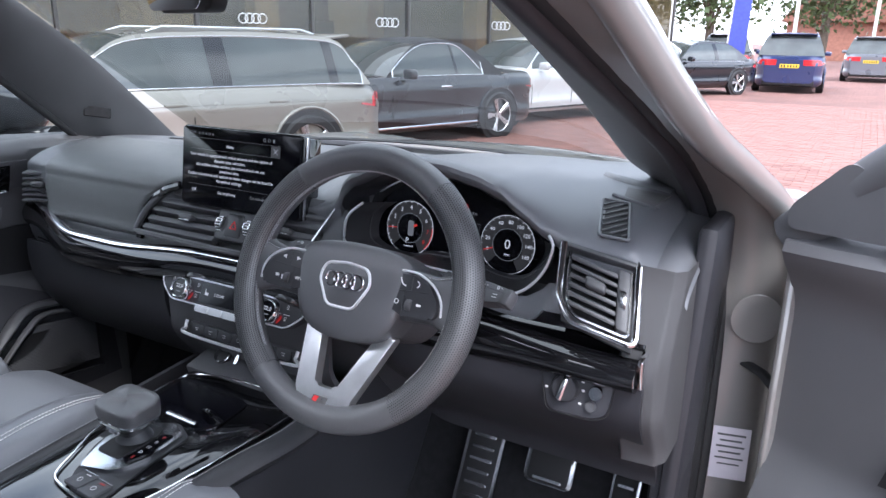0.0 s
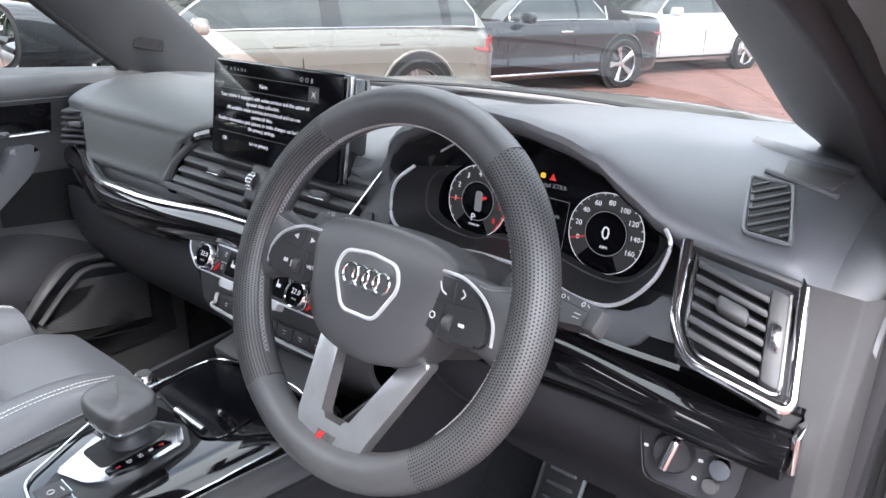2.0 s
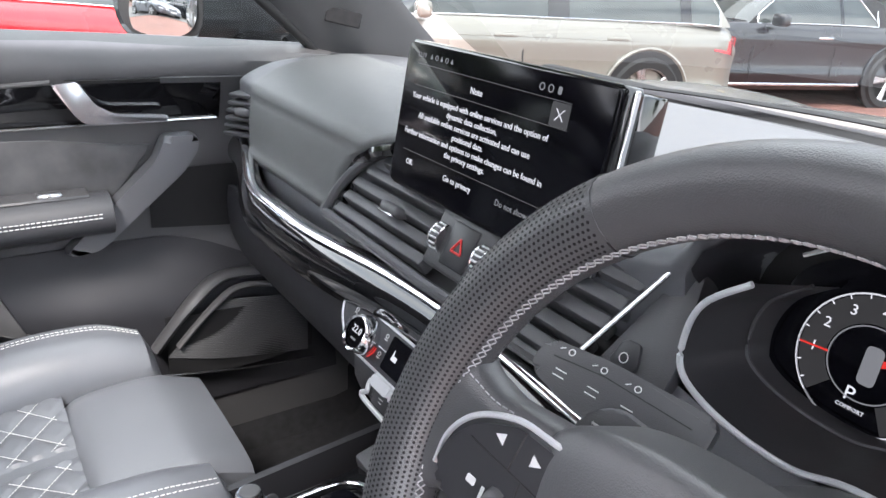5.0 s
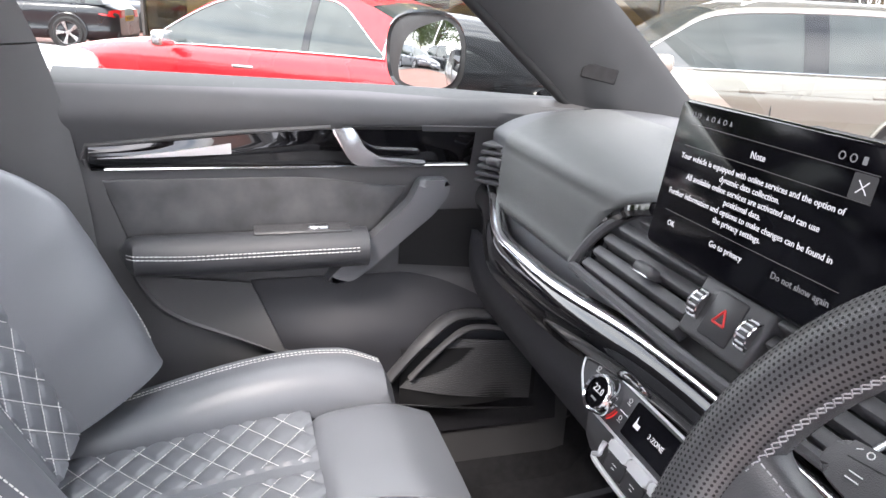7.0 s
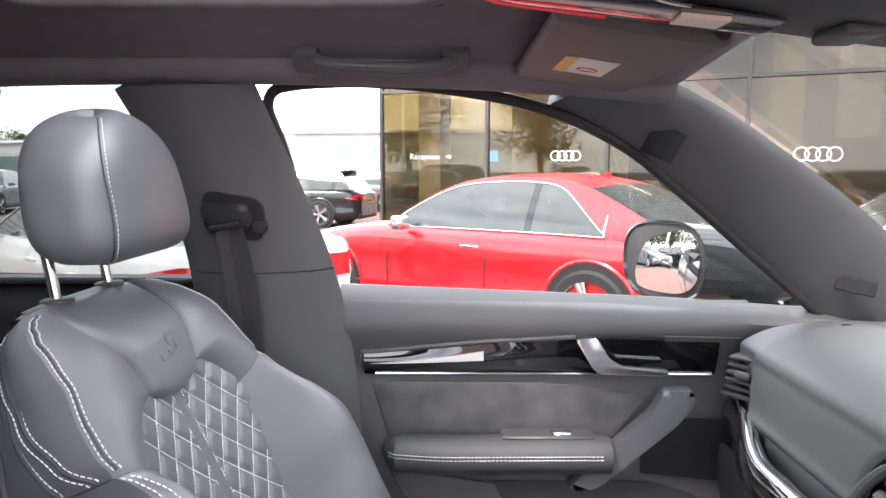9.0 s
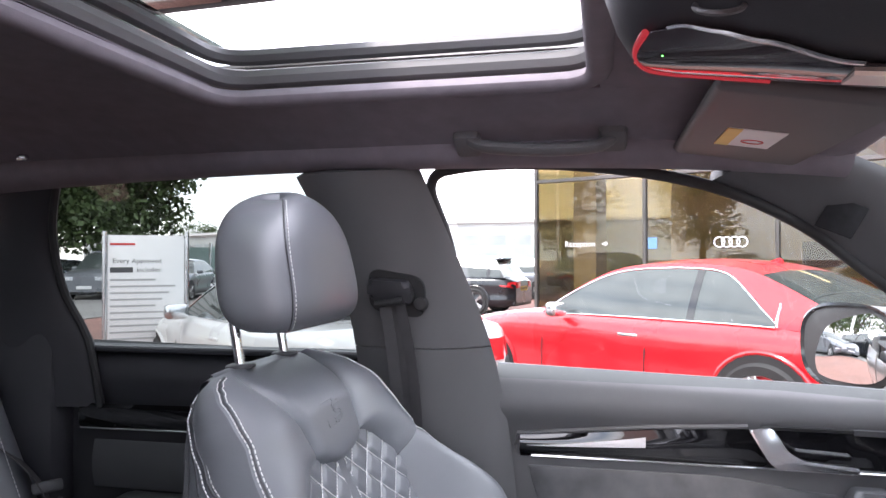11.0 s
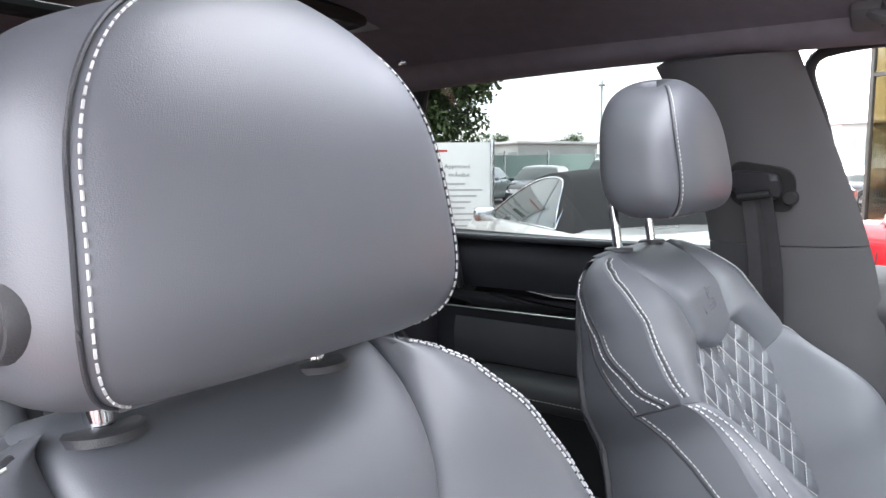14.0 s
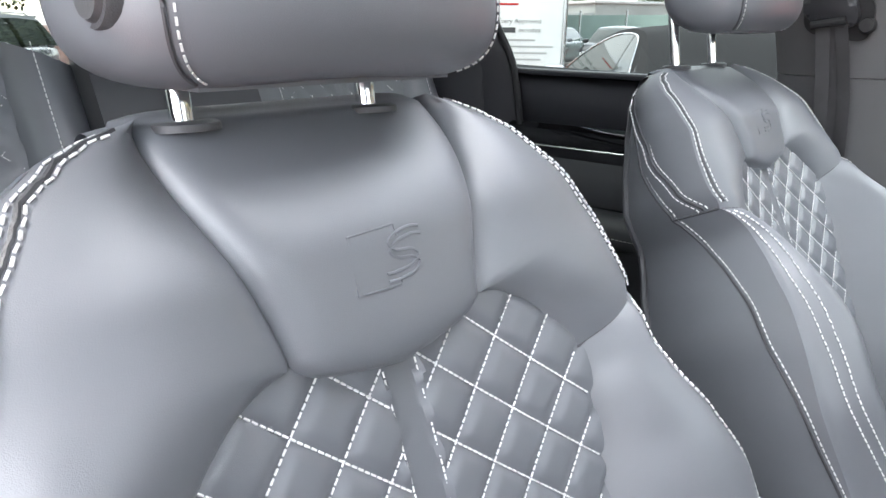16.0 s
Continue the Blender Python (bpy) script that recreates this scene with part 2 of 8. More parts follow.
def dashes(path, length=0.004, gap=0.0018, r=0.0007, lift=None, bm=None):
    """Sewing stitches: short raised bars along a path."""
    bm = bm or bmesh.new()
    path = [Vector(p) for p in path]
    dist, run = [0.0], 0.0
    for a, b in zip(path, path[1:]):
        run += (b - a).length
        dist.append(run)

    def along(s):
        for i in range(len(path) - 1):
            if s <= dist[i + 1]:
                return path[i].lerp(path[i + 1], (s - dist[i]) / max(1e-9, dist[i + 1] - dist[i]))
        return path[-1]

    s = 0.0
    while s + length < run:
        tube([along(s), along(s + length)], r, 4, bm=bm)
        s += length + gap
    return bm


def words(name, text, size, m, mat, parent, label="", align="CENTER", depth=0.0002):
    cu = bpy.data.curves.new(name, "FONT")
    cu.body, cu.size, cu.extrude, cu.align_x, cu.align_y = text, size, depth, align, "CENTER"
    cu.resolution_u = 2
    tmp = new("lettering", cu)
    me = bpy.data.meshes.new_from_object(tmp)
    bpy.data.objects.remove(tmp)
    bpy.data.curves.remove(cu)
    me.name = name
    me.materials.append(mat)
    ob = new(name, me)
    ob.parent = parent
    ob.matrix_local = m
    if label:
        tagged(ob, label)
    return ob


def facing(x, y, z, nx, ny, nz, spin=0.0):
    """A pose whose z axis points along the normal and whose y axis points as far up as it can."""
    zz = Vector((nx, ny, nz)).normalized()
    xx = Vector((0, 0, 1)).cross(zz)
    xx = xx.normalized() if xx.length > 1e-4 else Vector((1, 0, 0))
    yy = zz.cross(xx)
    return Matrix.Translation((x, y, z)) @ Matrix((xx, yy, zz)).transposed().to_4x4() @ pose(0, 0, 0, 0, 0, spin)


def ring(r, w, m=None, n=32, closed=True):
    bm = tube([(r * math.cos(2 * math.pi * i / n), r * math.sin(2 * math.pi * i / n), 0) for i in range(n)], w, 6, True)
    if m is not None:
        bm.transform(m)
    return bm


def four_rings(r, w, m=None):
    return merge(*[ring(r, w, (m or Matrix()) @ pose(r * 1.45 * (i - 1.5), 0, 0), 24) for i in range(4)])

# ---- the car's shell: floor, roof, pillars, glass, outer panels ----
def on_side(s, pts):
    return [(s * x, y, z) for x, y, z in pts]


floor = thing("floor", "dark carpeted car floor with a raised middle tunnel", "floor", kind="structure")


def floor_form(u, v):
    x, y = -0.74 + 1.48 * u, -2.3 + 3.0 * v
    z = 0.30 + 0.2 * ramp01(0.17 - abs(x), 0, 0.09) + 0.1 * ramp01(abs(x), 0.69, 0.74)
    return (x, y, z + 0.42 * ramp01(y, 0.42, 0.72) + 0.22 * ramp01(-y, 1.15, 1.45))


part("carpet", sheet(floor_form, 60, 60, thick=0.02), CARPET, floor)
part("floor_pan", box(1.6, 3.2, 0.05, 0.01, 1, pose(0, -0.7, 0.2)), BLACK, floor)
part("firewall", box(1.6, 0.05, 0.9, 0.01, 1, pose(0, 0.98, 0.58)), BLACK, floor)
for s in (-1, 1):
    part("foot_wall", box(0.03, 0.60, 0.74, 0.01, 1, pose(s * 0.775, 0.72, 0.65)), BLACK, floor)
part("load_floor", box(1.5, 1.0, 0.05, 0.01, 1, pose(0, -2.1, 0.7)), CARPET, floor)
part("sill", box(0.12, 1.9, 0.22, 0.03, 2, pose(0.8, -0.45, 0.30)), BODY_GREY, floor, "grey painted door sill")
part("sill", box(0.12, 1.9, 0.22, 0.03, 2, pose(-0.8, -0.45, 0.30)), BODY_GREY, floor, "grey painted door sill")

ceiling = thing("ceiling", "dark cloth car headliner with a panoramic roof opening", "ceiling", kind="structure")
ROOF_HALF, OPEN_FRONT, OPEN_REAR, OPEN_HALF = 0.60, -0.28, -0.82, 0.43


def roof_z(x, y):
    front = 0.022 * ramp01(y, -0.30, 0.06) + 0.06 * ramp01(-y, 1.3, 2.0)
    return 1.556 - 0.096 * (abs(x) / ROOF_HALF) ** 4 - front


def roof_patch(x0, x1, y0, y1, nu=12, nv=10):
    return sheet(lambda u, v: (x0 + (x1 - x0) * u, y0 + (y1 - y0) * v, roof_z(x0 + (x1 - x0) * u, y0 + (y1 - y0) * v)), nu, nv, thick=-0.02)


part("headliner", merge(
    roof_patch(-ROOF_HALF, -OPEN_HALF, -2.1, 0.04, 8, 40), roof_patch(OPEN_HALF, ROOF_HALF, -2.1, 0.04, 8, 40),
    roof_patch(-OPEN_HALF, OPEN_HALF, OPEN_FRONT, 0.04, 16, 10), roof_patch(-OPEN_HALF, OPEN_HALF, -1.22, OPEN_REAR, 16, 8),
    roof_patch(-OPEN_HALF, OPEN_HALF, -2.1, -1.62, 16, 8)), HEADLINER, ceiling)
lip = [(OPEN_HALF * a, OPEN_FRONT + (OPEN_REAR - OPEN_FRONT) * b, 1.515) for a, b in ((-1, 0), (-1, 1), (1, 1), (1, 0))]
lip_path = [(x, y, 1.540) for x, y in rounded([(p[0], p[1]) for p in lip], 0.06, 5)]
part("opening_rim", tube(lip_path, 0.016, 10, True, flat=0.8), HEADLINER, ceiling, "padded cloth rim of the roof opening")
outer_path = [(x * 1.0, y, 1.600) for x, y, z in lip_path]
part("roof_seal", tube(outer_path, 0.012, 8, True), PLASTIC, ceiling)
part("roof_seal", tube([(x * 1.02, y, 1.571) for x, y, z in lip_path], 0.014, 8, True), PLASTIC_MID, ceiling)
rear_rim = [(x, y, 1.545) for x, y in rounded([(-0.4, -1.22), (-0.4, -1.62), (0.4, -1.62), (0.4, -1.22)], 0.05, 5)]
part("opening_rim", tube(rear_rim, 0.016, 8, True), BLACK, ceiling)
roof = thing("roof", "grey painted car roof round a glass panel", "roof", kind="structure")


def skin(x0, x1, y0, y1):
    return sheet(lambda u, v: (x0 + (x1 - x0) * u, y0 + (y1 - y0) * v, roof_z((x0 + (x1 - x0) * u) * 0.9, y0 + (y1 - y0) * v) + 0.065), 10, 20, thick=-0.006)


part("roof_skin", merge(skin(-0.66, -0.47, -2.2, 0.07), skin(0.47, 0.66, -2.2, 0.07), skin(-0.47, 0.47, -0.24, 0.07), skin(-0.47, 0.47, -2.2, -1.66)), BODY_GREY, roof)
part("rear_roof_glass", sheet(lambda u, v: (-0.44 + 0.88 * u, -1.66 + 0.84 * v, 1.622), 6, 6, thick=0.005), GLASS_TINT, roof, "tinted fixed roof glass")
part("sliding_glass", sheet(lambda u, v: (-0.42 + 0.84 * u, -1.30 + 0.66 * v, 1.668 + 0.02 * v), 6, 6, thick=0.006), GLASS_TINT, roof, "tinted glass panel slid open")
part("panel_rim", tube([(x, y, 1.668 + 0.02 * (y + 1.3) / 0.66) for x, y in rounded([(-0.42, -1.3), (0.42, -1.3), (0.42, -0.64), (-0.42, -0.64)], 0.04)], 0.014, 8, True, flat=0.6), BLACK, roof)

RAIL = [(0.60, 0.06, 1.455), (0.60, -0.15, 1.475), (0.60, -0.55, 1.487), (0.60, -1.0, 1.482), (0.60, -1.5, 1.455), (0.59, -1.9, 1.39), (0.57, -2.05, 1.30)]
pillars = thing("pillars", "dark grey trimmed windscreen, door and rear pillars", "pillar", kind="structure")
for s in (-1, 1):
    near = spline(on_side(s, [(0.63, -0.12, 1.425), (0.650, 0.0, 1.372), (0.672, 0.10, 1.300), (0.700, 0.22, 1.205), (0.722, 0.375, 1.075), (0.73, 0.42, 1.0)]), 31)
    far = spline(on_side(s, [(0.585, 0.02, 1.475), (0.598, 0.13, 1.425), (0.615, 0.24, 1.36), (0.648, 0.40, 1.255), (0.690, 0.62, 1.075), (0.70, 0.70, 1.0)]), 31)
    if s > 0:
        near = spline([(0.66, -0.16, 1.40), (0.690, 0.0, 1.318), (0.705, 0.10, 1.278), (0.718, 0.22, 1.225), (0.735, 0.375, 1.145), (0.745, 0.47, 1.05)], 31)
        far = spline([(0.600, -0.06, 1.415), (0.612, 0.08, 1.345), (0.625, 0.24, 1.262), (0.650, 0.40, 1.165), (0.690, 0.58, 1.075), (0.70, 0.68, 1.0)], 31)
    part("windscreen_pillar", sheet(lambda u, v: near[round(v * 30)].lerp(far[round(v * 30)], u) - Vector((s * 0.022, 0, -0.004)) * math.sin(math.pi * u) ** 0.7, 12, 30, thick=0.02), PLASTIC, pillars, "smooth dark grey pillar trim")
    part("roof_rail", tube(spline(on_side(s, RAIL), 30), 0.045, 12, flat=0.75), HEADLINER, pillars, "cloth-covered roof rail")
    # middle pillar
    back = 0.18 if s > 0 else 0.0
    edge_f = [(0.765, -0.43, 0.34), (0.765, -0.435, 0.8), (0.752, -0.470, 1.10), (0.70, -0.535, 1.31), (0.632, -0.585, 1.46)]
    edge_r = [(0.74, -0.72, 0.34), (0.74, -0.70, 0.8), (0.73, -0.69, 1.10), (0.675, -0.72, 1.33), (0.62, -0.765, 1.46)]
    lo, hi = ([p - Vector((0, back, 0)) for p in spline(on_side(s, e), 25)] for e in (edge_f, edge_r))

    def mid_form(u, v, lo=lo, hi=hi, s=s, a=0.0, b=1.0):
        j = (a + (b - a) * v) * 24
        k = min(int(j), 23)
        p = lo[k].lerp(lo[k + 1], j - k).lerp(hi[k].lerp(hi[k + 1], j - k), u)
        return p - Vector((s * 0.03 * math.sin(math.pi * u) ** 0.6, 0, 0))

    part("middle_pillar_lower", sheet(lambda u, v: mid_form(u, v, a=0.0, b=0.5585), 12, 14, thick=0.025), PLASTIC_MID, pillars)
    part("middle_pillar_upper", sheet(lambda u, v: mid_form(u, v, a=0.5612, b=1.0), 12, 16, thick=0.025), PLASTIC_MID, pillars)
    part("pillar_joint", sheet(lambda u, v: Vector(mid_form(u, v, a=0.55, b=0.57)) + Vector((s * 0.012, 0, 0)), 12, 3, thick=0.02), BLACK, pillars)
    part("slot_cover", box(0.006, 0.055, 0.018, 0.003, 2, pose(s * 0.628, -0.655 - back, 1.425, 0, s * -14, 0)), PLASTIC, pillars)
    part("pillar_inset", tube(spline(on_side(s, [(0.668, -0.575 - back, 1.345), (0.668, -0.72 - back, 1.345)]), 6), 0.0015, 6), BLACK, pillars)
    part("pillar_inset", tube(spline(on_side(s, [(0.668, -0.575 - back, 1.345), (0.70, -0.555 - back, 1.24), (0.706, -0.60 - back, 1.19)]), 10), 0.0015, 6), BLACK, pillars)
    # pillar behind the rear door, with the small quarter window behind it
    front_line = spline(on_side(s, [(0.735, -1.245, 1.02), (0.722, -1.262, 1.15), (0.705, -1.305, 1.25), (0.675, -1.305, 1.36), (0.640, -1.265, 1.455), (0.61, -1.22, 1.49)]), 25)
    mid_line = spline(on_side(s, [(0.70, -1.50, 1.02), (0.695, -1.475, 1.15), (0.675, -1.455, 1.25), (0.650, -1.43, 1.36), (0.625, -1.395, 1.445), (0.60, -1.37, 1.49)]), 25)
    part("rear_door_pillar", sheet(lambda u, v: front_line[round(v * 24)].lerp(mid_line[round(v * 24)], u) - Vector((s * 0.022 * math.sin(math.pi * u) ** 0.6, 0, 0)), 12, 24, thick=0.02), DARK_SHADED_TRIM, pillars, "dark pillar behind the rear door")
    part("pillar_seal", tube([p + Vector((-s * 0.012, 0, 0)) for p in front_line], 0.008, 8, up=(1, 0, 0)), RUBBER, pillars)
    arch_line = spline(on_side(s, [(0.672, -1.64, 1.16), (0.665, -1.615, 1.25), (0.655, -1.565, 1.33), (0.640, -1.50, 1.395), (0.622, -1.40, 1.445), (0.60, -1.36, 1.49)]), 25)
    tail_line = spline(on_side(s, [(0.64, -2.25, 1.10), (0.63, -2.18, 1.24), (0.62, -2.08, 1.34), (0.61, -1.95, 1.40), (0.60, -1.75, 1.45), (0.59, -1.55, 1.49)]), 25)
    part("tail_pillar", sheet(lambda u, v: arch_line[round(v * 24)].lerp(tail_line[round(v * 24)], u) - Vector((s * 0.03 * math.sin(math.pi * u) ** 0.6, 0, 0)), 12, 24, thick=0.02), DARK_SHADED_TRIM, pillars, "wide dark tail pillar trim")
    part("quarter_sill", box(0.10, 0.95, 0.85, 0.03, 2, pose(s * 0.735, -1.80, 0.765)), DARK_SHADED_TRIM, pillars)
    # rubber seals along the door openings
    seal = [(0.62, -0.70, 1.50), (0.64, -0.45, 1.485), (0.675, -0.20, 1.40), (0.728, 0.02, 1.290), (0.736, 0.15, 1.240), (0.742, 0.33, 1.170), (0.762, 0.455, 1.07), (0.783, 0.49, 0.93), (0.79, 0.47, 0.76), (0.79, 0.45, 0.42)]
    if s > 0:
        part("pillar_foot", box(0.03, 0.24, 0.66, 0.012, 2, pose(0.768, 0.425, 0.75, 0, 2, 0)), DARK_SHADED_TRIM, pillars, "dark lower pillar trim")
        part("door_seal", tube(spline(seal, 40), 0.014, 10, up=(1, 0, 0)), RUBBER, pillars, "black rubber door seal")
        part("seal_flange", tube([p + Vector((-0.022, -0.012, 0)) for p in spline(seal, 40)], 0.014, 10, up=(1, 0, 0)), DARK_SHADED_TRIM, pillars)
        outer = [(0.68, -0.70, 1.535), (0.70, -0.45, 1.52), (0.745, -0.20, 1.41), (0.788, -0.02, 1.292), (0.805, 0.13, 1.228), (0.832, 0.30, 1.165), (0.868, 0.45, 1.085), (0.885, 0.53, 0.95), (0.88, 0.56, 0.76), (0.885, 0.55, 0.36)]
        a, b = spline(seal, 41), spline(outer, 41)

        def jamb_form(u, v):
            p = a[round(v * 40)].lerp(b[round(v * 40)], u)
            return p + Vector((0.5, -0.8, 0.2)).normalized() * 0.02 * math.sin(math.pi * min(1, u * 1.3))

        part("door_jamb", sheet(jamb_form, 12, 40, thick=0.01), BODY_GREY, pillars, "grey painted door jamb")
        part("outer_pillar", tube([p + Vector((-0.008, 0.02, -0.012)) for p in b], 0.022, 12, flat=0.8, up=(1, 0, 0)), BODY_GREY, pillars, "grey painted outer pillar")
        part("round_plug", lathe([(0, 0.0015), (0.040, 0.0015), (0.0415, 0.0)], 24, facing(0.842, 0.475, 0.90, 0.35, -0.95, 0.05)), BODY_GREY, pillars, "round body plug")
        part("sticker", box(0.06, 0.095, 0.001, 0, 1, facing(0.832, 0.458, 0.66, 0.25, -0.97, 0.05)), material("paper label", (0.62, 0.58, 0.62), 0.5), pillars, "white paper label with small print")
        for i in range(7):
            part("print_bar", box(0.035 if i % 2 else 0.045, 0.003, 0.001, 0, 1, facing(0.8317, 0.4568, 0.695 - i * 0.011, 0.25, -0.97, 0.05)), PLASTIC_MID, pillars)
    else:
        part("door_seal", tube(spline(on_side(s, [(0.735, -0.49, 0.40), (0.745, -0.485, 0.9), (0.735, -0.495, 1.12), (0.68, -0.535, 1.34), (0.642, -0.555, 1.432), (0.63, -0.50, 1.458), (0.62, -0.33, 1.456), (0.625, -0.14, 1.425), (0.652, 0.0, 1.368), (0.675, 0.10, 1.297), (0.703, 0.22, 1.202), (0.726, 0.375, 1.075)]), 60), 0.009, 10, up=(1, 0, 0)), RUBBER, pillars, "black rubber door seal")
part("header", tube([(-0.6, 0.035, 1.462), (-0.3, 0.05, 1.498), (0, 0.055, 1.508), (0.3, 0.05, 1.498), (0.6, 0.035, 1.462)], 0.04, 12, flat=0.45), HEADLINER, pillars)
part("tail_header", tube([(-0.58, -1.98, 1.44), (0, -2.02, 1.46), (0.58, -1.98, 1.44)], 0.06, 10, flat=0.6), PLASTIC, pillars)
part("tailgate_lower", box(1.3, 0.08, 0.7, 0.03, 2, pose(0, -2.5, 0.75)), PLASTIC, pillars)
part("tweeter_grille", box(0.060, 0.026, 0.004, 0.002, 1, facing(-0.664, 0.395, 1.139, 0.80, -0.50, 0.30, -10)), SPEAKER_MESH, pillars, "small mesh tweeter cover")
part("pillar_badge", box(0.052, 0.052, 0.003, 0.006, 2, facing(-0.608, 0.056, 1.368, 0.88, -0.30, 0.38, -26)), SPEAKER_MESH, pillars, "dark meshed pillar cover")

windscreen = thing("windscreen", "clear curved car windscreen", "windscreen", kind="structure")


def screen_form(u, v):
    x = (-0.60 - 0.12 * (1 - v)) + (1.20 + 0.24 * (1 - v)) * u
    k = 1 - (2 * u - 1) ** 2
    return (x, 0.78 - 0.72 * v + 0.20 * k * (1 - 0.85 * v), 1.03 + 0.455 * v + 0.015 * k)


glass = part("pane", sheet(screen_form, 24, 16), GLASS_SCREEN, windscreen)
glass.visible_shadow = False
part("black_border", tube([screen_form(u / 24, 0.0) for u in range(25)], 0.012, 8, flat=0.3), BLACK, windscreen)
part("cowl", sheet(lambda u, v: (-0.78 + 1.56 * u, 0.80 + 0.2 * (1 - (2 * u - 1) ** 2) + 0.16 * v, 1.012 - 0.02 * v), 30, 4, thick=0.01), RUBBER, windscreen, "black cowl under the glass")

bonnet = thing("bonnet", "grey painted bonnet beyond the windscreen", "bonnet")


def bonnet_form(u, v):
    a = 2 * u - 1
    return (0.86 * a * (1 - 0.08 * v), 0.92 + 0.18 * (1 - a * a) + 0.95 * v, 1.015 - 0.05 * a * a + 0.03 * ramp01(abs(a), 0.55, 0.7) * (1 - ramp01(abs(a), 0.75, 0.95)) - 0.16 * v * v)


part("panel", sheet(bonnet_form, 40, 20, thick=0.01), BODY_GREY, bonnet)
for s in (-1, 1):
    part("wing", sheet(lambda u, v: (s * (0.86 + 0.09 * math.sin(v * 1.5)), 0.55 + 1.4 * u, 1.0 - 0.12 * u - 0.5 * v), 20, 10, thick=0.01), BODY_GREY, bonnet)
part("front_end", box(1.7, 0.15, 0.6, 0.06, 3, pose(0, 1.95, 0.55)), BODY_GREY, bonnet)

# ---- side windows ----
def pane(name, pts, mat, label, s=-1):
    w = thing(name, label, "window", kind="structure")
    bm = bmesh.new()
    bm.faces.new([bm.verts.new(p) for p in on_side(-s * -1, pts)])
    p = part("pane", bm, mat, w)
    p.visible_shadow = mat is not GLASS
    return w


pane("window_1", [(0.75, -0.47, 1.10), (0.745, 0.0, 1.095), (0.735, 0.40, 1.07), (0.665, 0.10, 1.36), (0.635, -0.1, 1.42), (0.63, -0.53, 1.46)], GLASS, "clear front passenger door window", -1)
pane("window_2", [(0.75, -0.70, 1.12), (0.735, -1.30, 1.13), (0.715, -1.33, 1.25), (0.655, -1.31, 1.46), (0.635, -0.76, 1.48)], GLASS_TINT, "tinted rear passenger door window", -1)
pane("window_3", [(0.70, -1.44, 1.16), (0.69, -1.68, 1.16), (0.64, -1.50, 1.42), (0.63, -1.38, 1.47)], GLASS_TINT, "tinted rear quarter window", -1)
pane("window_4", [(0.75, -0.90, 1.12), (0.74, -1.36, 1.13), (0.64, -1.34, 1.47), (0.635, -0.93, 1.47)], GLASS_TINT, "tinted rear door window on the driver's side", 1)
pane("window_5", [(0.73, -1.38, 1.13), (0.70, -1.9, 1.15), (0.62, -1.72, 1.45), (0.63, -1.36, 1.46)], GLASS_TINT, "tinted rear quarter window on the driver's side", 1)
rear_window = thing("window_6", "tinted sloping tailgate window", "window", kind="structure")
bm = bmesh.new()
bm.faces.new([bm.verts.new(p) for p in [(-0.6, -2.45, 1.08), (0.6, -2.45, 1.08), (0.55, -2.02, 1.45), (-0.55, -2.02, 1.45)]])
part("pane", bm, GLASS_TINT, rear_window)


# ---- doors ----
def belt_z(y):
    return 1.105 - 0.038 * (y + 0.05)


def door_x(y, z):
    """Half width of the front door's inner skin."""
    x = 0.752 - 0.05 * ramp01(y, 0.05, 0.42) * ramp01(z, 0.95, 1.1)
    x -= 0.022 * math.exp(-((z - 1.055) / 0.035) ** 2) * (1 - 0.4 * ramp01(y, 0.1, 0.4))
    x -= 0.05 * ramp01(0.76 - z, 0, 0.12) * ramp01(y, -0.3, 0.0)
    x += 0.035 * ramp01(z, belt_z(y) - 0.02, belt_z(y))
    return x


